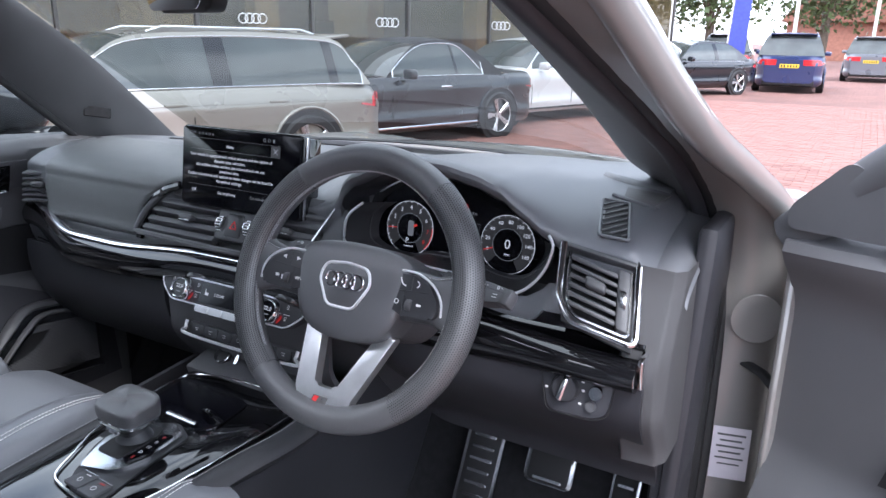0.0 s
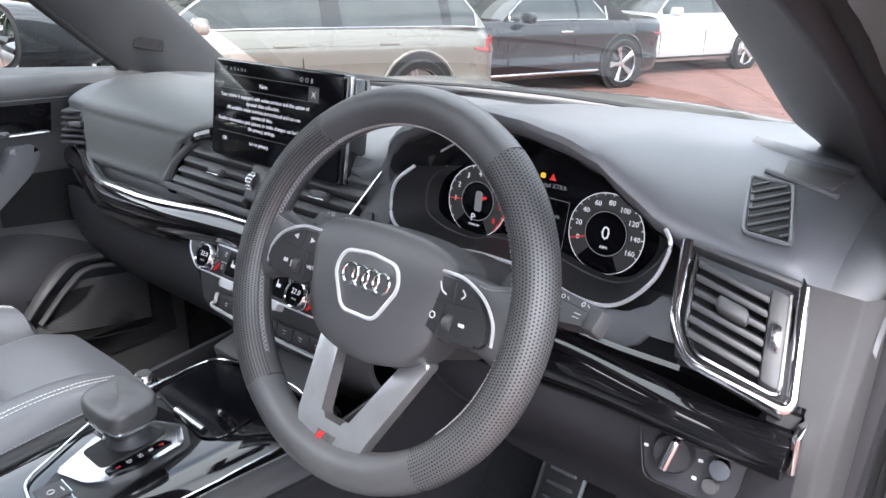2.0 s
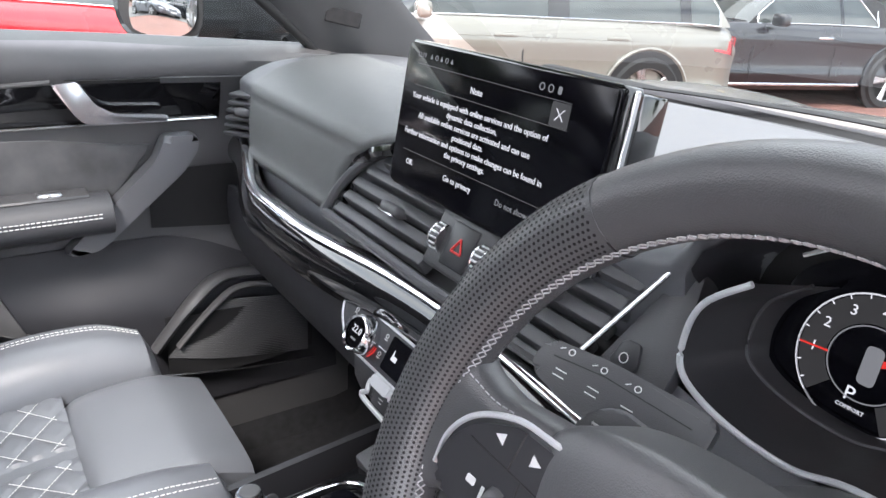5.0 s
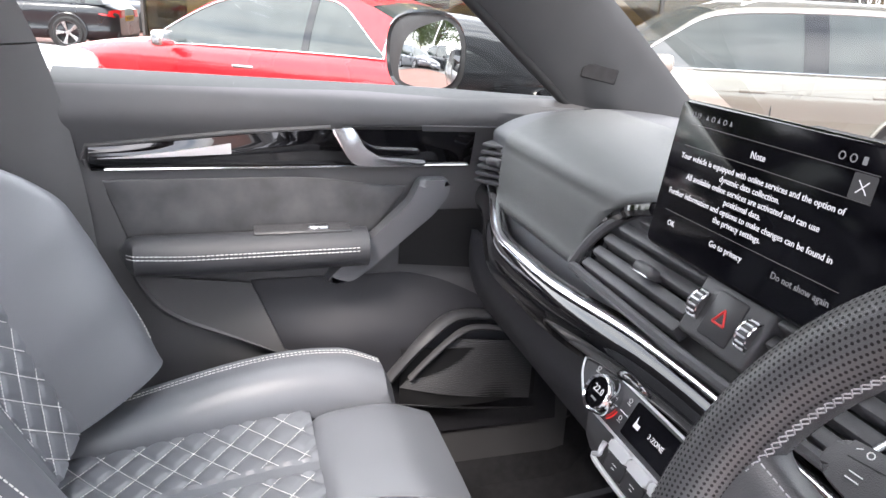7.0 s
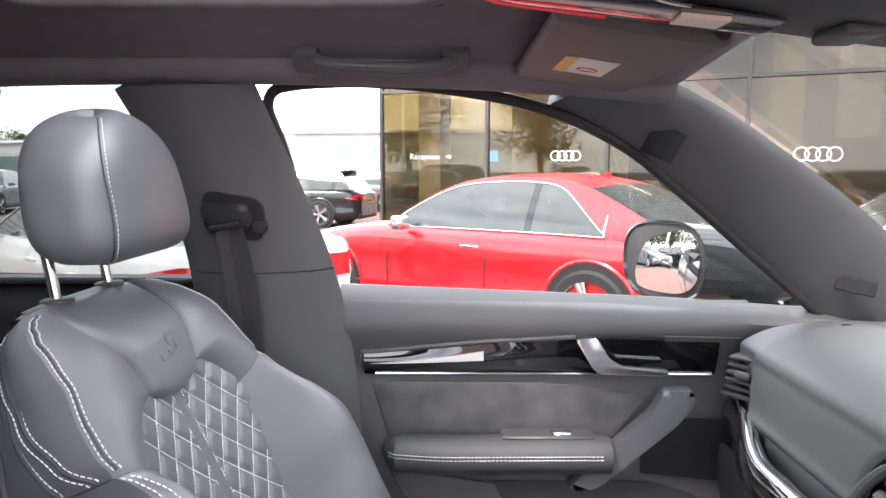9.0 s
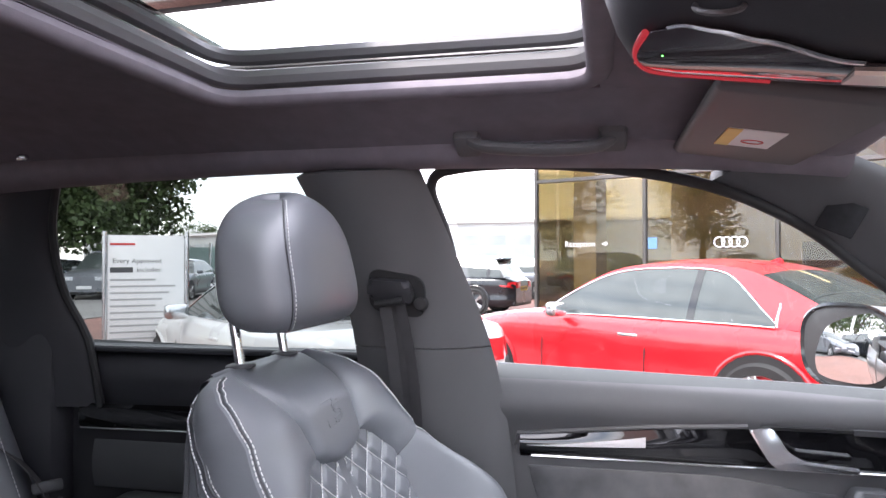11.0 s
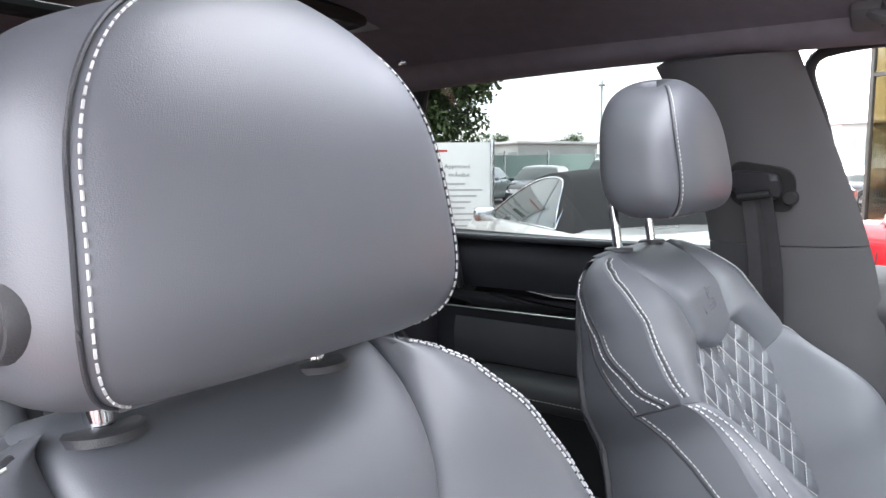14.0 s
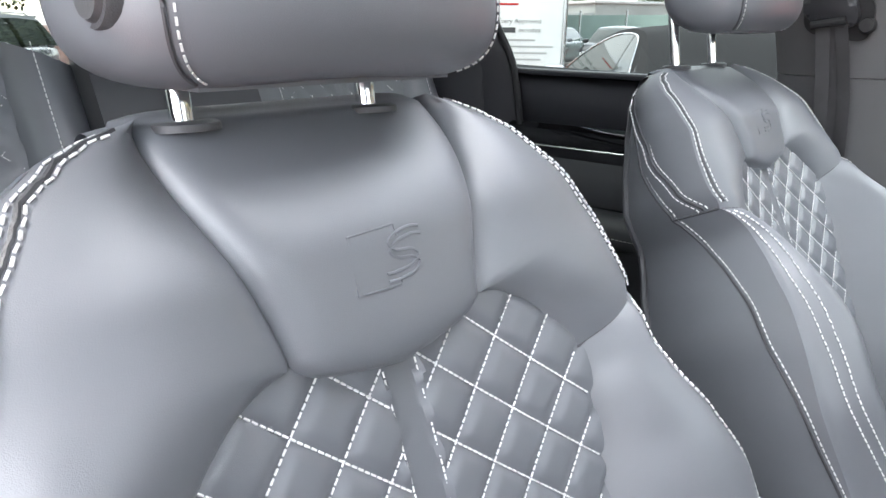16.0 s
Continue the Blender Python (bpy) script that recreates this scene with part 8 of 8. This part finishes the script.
            return sheet(lambda u, v: pts[round(u * 20)] + Vector((0, 0, z0 + (z1 - z0) * (0.5 + (v - 0.5) * (0.30 + 0.70 * min(1.0, u / 0.45)))))  - Vector((0, s * 0.02 * v, 0)), 20, 4, thick=0.012)

        part("tail_light", wrap(-1, 0.36, 0.32, tail_h - 0.25, tail_h - 0.09), TAIL, c, "red wrap-round tail light")
        part("headlight", wrap(1, 0.40, 0.30, nose - 0.20, nose - 0.07), HEAD_LAMP, c, "clear wrap-round headlight")
    plate = part("number_plate", box(0.012, 0.52, 0.11, 0.003, 1, pose(-L / 2 - 0.004, 0, tail_h - 0.27 if kind not in ("coupe", "convertible", "roadster") else 0.48)), PLATE_YELLOW, c, "yellow plate with dark bars")
    for i in range(6):
        part("plate_bar", box(0.004, 0.04, 0.07, 0, 1, pose(-L / 2 - 0.012, -0.19 + 0.075 * i + (0.02 if i > 3 else 0), tail_h - 0.27 if kind not in ("coupe", "convertible", "roadster") else 0.48)), BLACK, plate)
    part("grille", box(0.05, 0.85, 0.32, 0.05, 2, pose(L / 2 - 0.03, 0, 0.52)), BLACK, c)
    part("front_plate", box(0.012, 0.52, 0.11, 0.003, 1, pose(L / 2 + 0.004, 0, 0.45)), PLATE_WHITE, c)
    part("rear_apron", box(0.10, W * 0.72, 0.20, 0.04, 2, pose(-L / 2 + 0.06, 0, 0.32)), BLACK, c)
    if kind in ("estate", "suv"):
        for s in (-1, 1):
            part("roof_bar", tube([(xf1 - 0.15, s * (rw - 0.03), H - 0.01), (xf1 - 0.3, s * (rw - 0.03), H + 0.035), (xr1 + 0.35, s * (rw - 0.03), H + 0.03), (xr1 + 0.2, s * (rw - 0.03), H - 0.01)], 0.014, 6), CHROME, c)
        part("roof_spoiler", box(0.28, rw * 1.9, 0.03, 0.012, 2, pose(xr1 - 0.10, 0, H - 0.03, 0, 6, 0)), PAINTS[colour], c)
    if kind in ("coupe", "estate", "saloon"):
        part("roof_fin", prism(rounded([(-0.09, 0), (0.09, 0), (-0.07, 0.06)], 0.02), 0.03, 0.006, pose(xr1 + 0.15, 0.015, H - 0.01, 90, 0, 0)), PAINTS[colour], c)
    return c


car("estate", "silver", "silver estate car with roof bars parked beside the building", -5.13, 3.92, 160)
car("convertible", "black", "black convertible with a closed black fabric roof", -5.0, 8.05, 163)
car("saloon", "white", "white saloon car parked beyond the convertible", -4.6, 12.0, 163)
car("coupe", "red", "bright red two-door coupe with chrome window trim", -6.5, 0.3, 143)
car("roadster", "white", "white roadster with a black fabric roof", -5.6, -3.0, 140)
car("saloon", "white", "white saloon car in the far row", -4.6, 18.5, 165, False)
car("saloon", "black", "black saloon car in the far row", -3.7, 20.6, 150, False)
car("suv", "blue", "dark blue tall estate car seen from behind", -1.3, 25.5, 4, False)
car("suv", "black", "black tall car seen from behind", -4.2, 31.5, 6, False)
car("suv", "grey", "grey tall car further down the row", 0.9, 34.5, 0, False)
car("saloon", "black", "black saloon car across the lane", 4.6, 22.0, 10, False)
car("estate", "black", "black estate car near the building corner", -18.6, -4.6, 168, False)
car("saloon", "grey", "grey saloon car by the glass fence", -25.5, -3.6, 172, False)
for i, (k, col) in enumerate((("suv", "white"), ("hatch", "black"), ("saloon", "grey"), ("suv", "grey"), ("saloon", "black"), ("hatch", "white"), ("estate", "black"), ("suv", "black"))):
    car(k, col, f"{col} car in the row across the lane", -22.5 - 0.35 * i, -9.5 - 3.0 * i, -75, False)
car("estate", "grey", "grey estate car parked behind", -3.0, -13.0, -40, False)
car("suv", "black", "dark tall car parked behind", -0.4, -14.5, -40, False)
car("saloon", "white", "white car parked behind", 4.4, -10.5, 60, False)
car("suv", "white", "white tall car parked behind", 5.5, -12.5, 40, False)

# ---- glass showroom ----
CLAD = material("white cladding", (0.7, 0.7, 0.69), 0.5, var=0.05, scale=1)
STONE = material("beige column", (0.42, 0.36, 0.28), 0.7, var=0.12, scale=2, bump=0.2, bscale=40)
MULLION = material("dark mullion", (0.09, 0.085, 0.08), 0.4, metal=0.4, var=0.1)
SHOW_GLASS = clear("showroom glass", (0.62, 0.57, 0.45), 0.04)
FACE = pose(-15.4, -1.7, GROUND, 0, 0, math.degrees(math.atan2(0.917, 0.40)))
show = thing("showroom", "glass-fronted car showroom with white roof edge and dark mullions", "building", at=FACE)
SPAN = 27.0
part("inner_floor", box(SPAN, 9, 0.05, 0, 1, pose(SPAN / 2, 4.6, 0.03)), material("pale tiles", (0.45, 0.44, 0.42), 0.25, var=0.08, scale=1), show)
part("back_wall", box(SPAN, 0.2, 6, 0.01, 1, pose(SPAN / 2, 9, 3)), material("beige wall", (0.46, 0.38, 0.26), 0.8, var=0.15, scale=0.4), show)
part("far_wall", box(0.2, 9, 6, 0.01, 1, pose(SPAN, 4.5, 3)), CLAD, show)
part("roof", box(SPAN + 1.0, 10.5, 0.9, 0.03, 1, pose(SPAN / 2, 4.2, 6.2)), CLAD, show, "deep white roof edge")
part("inner_ceiling", box(SPAN, 9, 0.1, 0, 1, pose(SPAN / 2, 4.6, 5.2)), CLAD, show)
for i in range(12):
    x = SPAN * i / 11
    part("mullion", box(0.07, 0.12, 5.7, 0.01, 1, pose(x, 0.0, 2.85)), MULLION, show)
for i in range(11):
    part("pane", box(SPAN / 11 - 0.08, 0.02, 5.6, 0, 1, pose(SPAN * (i + 0.5) / 11, 0.02, 2.85)), SHOW_GLASS, show).visible_shadow = False
for z in (0.12, 3.1):
    part("transom", box(SPAN, 0.10, 0.08, 0.01, 1, pose(SPAN / 2, 0.0, z)), MULLION, show)
part("end_pane", box(0.02, 8.8, 5.6, 0, 1, pose(0.0, 4.5, 2.85)), SHOW_GLASS, show).visible_shadow = False
for x, y in ((0.9, 0.8), (8.0, 0.9), (14.0, 0.9), (20.0, 0.9)):
    part("column", box(0.55, 0.55, 5.7, 0.02, 1, pose(x, y, 2.85)), STONE, show, "beige square column")
for i in range(7):
    part("ceiling_light", box(1.6, 0.14, 0.05, 0.005, 1, pose(2.5 + 3.6 * i, 3.5 + (i % 3), 5.12)), glowing("warm strip light", (1.0, 0.85, 0.62), 6.0), show, "warm ceiling strip light")
for x, wid in ((4.1, 0.6), (8.5, 0.75), (13.4, 0.6), (16.6, 0.6), (20.0, 0.6), (23.0, 0.6)):
    part("ring_sign", four_rings(wid / 6.4, 0.014, pose(x, -0.03, 1.72, 90, 0, 0)), INK, show, "four plain white rings on the glass")
words("door_sign", "Reception", 0.17, FACE.inverted() @ FACE @ pose(1.05, -0.04, 1.72, 90, 0, 0), INK, show, "white lettering on the glass")
part("door_arrow", prism([(0, 0.018), (0.07, 0.018), (0.07, 0.055), (0.13, 0), (0.07, -0.055), (0.07, -0.018), (0, -0.018)], 0.004, 0, pose(1.55, -0.04, 1.72, 90, 0, 0)), INK, show)
part("door_notice", box(0.18, 0.01, 0.22, 0, 1, pose(2.6, 0.0, 1.72)), material("blue notice", (0.12, 0.25, 0.5), 0.5), show)
for x in (3.0, 6.0, 15.2):
    part("inner_screen", box(0.9, 0.08, 0.6, 0.01, 1, pose(x + 2.0, 4.5, 1.5)), SCREEN_BLACK, show)
for x in (9.3, 10.6):
    part("hanging_banner", box(0.75, 0.01, 2.2, 0, 1, pose(x, 2.2, 3.2)), CLAD, show, "white hanging banner")
for i in range(8):
    part("inner_panel", box(1.9, 0.06, 2.6, 0.01, 1, pose(13.0 + 1.9 * i, 5.0 + (i % 2), 1.4)), MULLION if i % 3 else CLAD, show)

# ---- notice board on posts ----
board = thing("notice_board", "white free-standing notice board on two posts", "sign", at=facing(-5.62, -4.56, GROUND, 0.80, 0.60, 0))
part("panel", prism(rect(0.68, 1.25, 0.01), 0.02, 0.004, pose(0, 1.02, 0)), material("white sheet", (0.8, 0.8, 0.79), 0.45, var=0.03), board)
for s in (-1, 1):
    part("post", tube([(s * 0.365, 0, 0.01), (s * 0.365, 1.68, 0.01)], 0.022, 10, up=(0, 0, 1)), CHROME, board)
    part("foot", box(0.08, 0.02, 0.6, 0.005, 1, pose(s * 0.365, 0.012, 0.01)), CHROME, board)
GREY_PRINT = material("pale grey print", (0.42, 0.42, 0.42), 0.6, var=0.05)
words("board_line", "Every Approved", 0.066, pose(-0.30, 1.40, 0.021), PLASTIC, board, align="LEFT")
part("brand_bar", box(0.20, 0.05, 0.002, 0, 1, pose(-0.22, 1.315, 0.021)), PLASTIC, board)
words("board_line", "includes:", 0.066, pose(-0.09, 1.315, 0.021), PLASTIC, board, align="LEFT")
part("brand_bar", box(0.22, 0.02, 0.002, 0, 1, pose(-0.21, 1.56, 0.021)), RED_INK, board)
for i in range(12):
    part("print_bar", box(0.40 + 0.06 * ((i * 7) % 4), 0.018, 0.002, 0, 1, pose(-0.12 + 0.03 * ((i * 7) % 4), 1.22 - 0.062 * i, 0.021)), GREY_PRINT, board)

# ---- trees ----
BARK = material("bark", (0.10, 0.08, 0.06), 0.95, var=0.3, scale=8, bump=0.8, bscale=40)
LEAF = material("oak leaves", (0.055, 0.085, 0.025), 0.6, var=0.5, scale=1.2)


def tree(label, x, y, height, spread, seed, at_z=GROUND, n=5200):
    rng = random.Random(seed)
    t = thing("tree", label, "tree", group="trees", at=(x, y, at_z))
    limbs = tube(spline([(0, 0, 0), (0.1, 0.05, height * 0.3), (-0.05, 0.1, height * 0.7)], 10), 0.035 * height, 10, radius=lambda k: 1 - 0.7 * k)
    heads = []
    for i in range(13):
        a, k = rng.uniform(0, 6.28), rng.uniform(0.35, 1.0)
        end = Vector((math.cos(a) * spread * k * rng.uniform(0.5, 1), math.sin(a) * spread * k * rng.uniform(0.5, 1), height * rng.uniform(0.35, 0.9)))
        base = Vector((0, 0, height * rng.uniform(0.22, 0.55)))
        tube(spline([base, base.lerp(end, 0.5) + Vector((0, 0, 0.06 * height)), end], 8), 0.012 * height, 6, radius=lambda q: 1 - 0.8 * q, bm=limbs)
        heads.append((end, spread * rng.uniform(0.32, 0.52)))
    heads.append((Vector((0, 0, height * 0.85)), spread * 0.5))
    part("trunk", limbs, BARK, t)
    verts, faces = [], []
    for i in range(n):
        c, r = heads[rng.randrange(len(heads))]
        d = Vector((rng.gauss(0, 1), rng.gauss(0, 1), rng.gauss(0, 0.8))).normalized() * r * rng.uniform(0.3, 1.05)
        p = c + d
        if p.z < height * 0.2:
            continue
        s = rng.uniform(0.07, 0.17) * height / 7
        ax = Vector((rng.gauss(0, 1), rng.gauss(0, 1), rng.gauss(0, 1))).normalized()
        bx = ax.cross(Vector((rng.gauss(0, 1), rng.gauss(0, 1), rng.gauss(0, 1)))).normalized()
        k = len(verts)
        verts += [p - ax * s, p + bx * s * 0.6, p + ax * s, p - bx * s * 0.6]
        faces.append((k, k + 1, k + 2, k + 3))
    me = bpy.data.meshes.new("crown")
    me.from_pydata(verts, [], faces)
    me.materials.append(LEAF)
    ob = new("crown", me)
    ob.parent = t
    return t


oak = tree("broad leafy oak tree at the edge of the car park", -28.6, -22.0, 8.2, 4.9, 3, n=24000)
tree("leafy tree behind parked cars", -20.0, -38.0, 9.0, 4.5, 5)
copy_thing(oak, pose(-22.5, -26.0, GROUND, 0, 0, 130))
first = tree("tall leafy tree beyond the car park", -6.0, -40.0, 10.0, 5.0, 7)
for x, y, turn in ((4, -38, 40), (-2.2, -30, 300), (-9, -31, 70), (14, -36, 100), (-14, -45, 200), (24, -30, 250), (-2.0, 52.0, 20), (-8.0, 48.0, 140), (5.5, 60.0, 80), (12.0, 58.0, 310), (-150, -92, 60), (-170, -80, 190), (-160, -50, 10), (20, 50, 0), (30, 40, 120)):
    copy_thing(first, pose(x, y, GROUND, 0, 0, turn))

# ---- far buildings, fence, masts ----
WARE = material("pale sheet wall", (0.42, 0.44, 0.43), 0.6, var=0.12, scale=0.3)
HAZY_GLASS = material("hazy far window", (0.30, 0.33, 0.34), 0.25, var=0.15, scale=0.5)


def shed(label, x, y, w, d, h, turn, wall_mat, storeys=1):
    b = thing("building", label, "building", at=pose(x, y, GROUND, 0, 0, turn))
    part("wall", box(w, d, h, 0.02, 1, pose(0, 0, h / 2)), wall_mat, b)
    part("roof", box(w + 0.8, d + 0.8, 0.35, 0.02, 1, pose(0, 0, h + 0.1)), CLAD, b)
    n = int(w / 3)
    for i in range(n):
        wd = part("window", box(2.5, 0.12, h * 0.26, 0.01, 1, pose(-w / 2 + (i + 0.5) * w / n, -d / 2 - 0.02, h * 0.60)), HAZY_GLASS, b)
        part("frame", box(2.6, 0.06, 0.10, 0, 1, pose(-w / 2 + (i + 0.5) * w / n, -d / 2 - 0.06, h * 0.46)), WARE, wd)
    return b


shed("low pale warehouse with a white roof edge", -95, -14, 44, 14, 6.0, 84, WARE)
shed("long pale industrial building in the distance", -110, -70, 50, 14, 5.0, 60, WARE)
shed("low white office building in the distance", -80, -100, 40, 12, 5.0, 40, WARE)
BRICK_ROOF = material("brown roof tiles", (0.22, 0.10, 0.07), 0.85, var=0.2, scale=3)
for x, y in ((-1.5, 75), (10, 80)):
    h = thing("house", "brick house with a brown pitched roof in the distance", "house", at=pose(x, y, GROUND))
    part("wall", box(9, 7, 3.2, 0.02, 1, pose(0, 0, 1.6)), material("red brick", (0.3, 0.14, 0.1), 0.9, var=0.2, scale=4), h)
    part("roof", prism([(-5, 0), (5, 0), (3, 2.8), (-3, 2.8)], 8, 0, pose(0, 4, 3.2, 90, 0, 0)), BRICK_ROOF, h)
fence = thing("glass_fence", "pale green glass fence along the car park edge", "fence", at=pose(-30, -9, GROUND, 0, 0, 88))
FENCE_GLASS = material("frosted green glass", (0.36, 0.47, 0.44), 0.25, var=0.06, scale=1)
for i in range(12):
    part("panel", box(2.3, 0.03, 1.7, 0.005, 1, pose(-13 + 2.4 * i, 0, 1.15)), FENCE_GLASS, fence)
    part("post", box(0.08, 0.08, 2.2, 0.01, 1, pose(-14.2 + 2.4 * i, 0, 1.1)), CHROME, fence)
mast = thing("light_mast", "tall thin lattice mast in the distance", "mast", at=(-72, -31, GROUND))
part("pole", tube([(0, 0, 0), (0, 0, 10.5)], 0.10, 6), WARE, mast)
part("platform", box(0.6, 0.6, 0.25, 0.05, 1, pose(0, 0, 10.0)), WARE, mast)
for x, y in ((-2.3, -22), (3.5, -24), (-2.6, 40), (0.8, 46)):
    lp = thing("lamp_post", "white lamp post in the car park", "lamp post", group="lamp posts", at=(x, y, GROUND))
    part("pole", tube([(0, 0, 0), (0, 0, 7)], 0.09, 8), CLAD, lp)
    part("lamp_head", box(0.6, 0.25, 0.1, 0.03, 2, pose(0.25, 0, 7)), MULLION, lp)
flag = thing("banner_flag", "blue feather banner on a slanted pole", "flag", at=(-3.2, 24.5, GROUND))
part("pole", tube([(0, 0, 0), (0.15, 0, 3.6)], 0.03, 8), CHROME, flag)
part("cloth", prism(rounded([(0, 0.9), (0.55, 1.0), (0.6, 3.4), (0.12, 3.5)], 0.1), 0.02, 0, pose(0.05, 0, 0, 90, 0, 0)), material("blue cloth", (0.08, 0.1, 0.45), 0.8), flag)

# ---- paving blocks where the camera comes nearest to the open ground ----
BLOCK = material("paving block", (0.225, 0.112, 0.092), 0.85, var=0.2, scale=3, bump=0.4, bscale=90, per=0.25)
block_bm = box(0.193, 0.094, 0.02, 0.004, 1)
block_me = bpy.data.meshes.new("paving_block")
block_bm.to_mesh(block_me)
block_bm.free()
block_me.materials.append(BLOCK)
rng = random.Random(11)
verts, faces, placed = [], [], 0
corners = [(-0.0965, -0.047), (0.0965, -0.047), (0.0965, 0.047), (-0.0965, 0.047)]
for row in range(120):
    for col in range(44):
        x, y, dz = -5.0 + 0.2 * col + 0.1 * (row % 2), 6.8 + 0.1 * row, rng.uniform(-0.002, 0.002)
        if placed < 300 and -2.4 < x < 1.4 and row > 5:
            shared("paving_block", block_me, ground, pose(x, y, GROUND - 0.001 + dz, rng.uniform(-0.6, 0.6), rng.uniform(-0.6, 0.6), 0))
            placed += 1
            continue
        k = len(verts)
        verts += [(x + a, y + b, GROUND + 0.009 + dz) for a, b in corners] + [(x + a * 1.015, y + b * 1.03, GROUND - 0.004) for a, b in corners]
        faces += [(k, k + 1, k + 2, k + 3)] + [(k + 4 + i, k + 4 + (i + 1) % 4, k + (i + 1) % 4, k + i) for i in range(4)]
rest_me = bpy.data.meshes.new("paving_field")
rest_me.from_pydata(verts, [], faces)
rest_me.materials.append(BLOCK)
field = new("paving_field", rest_me)
field.parent = ground
tagged(field, "field of small red paving blocks", kind="stuff")
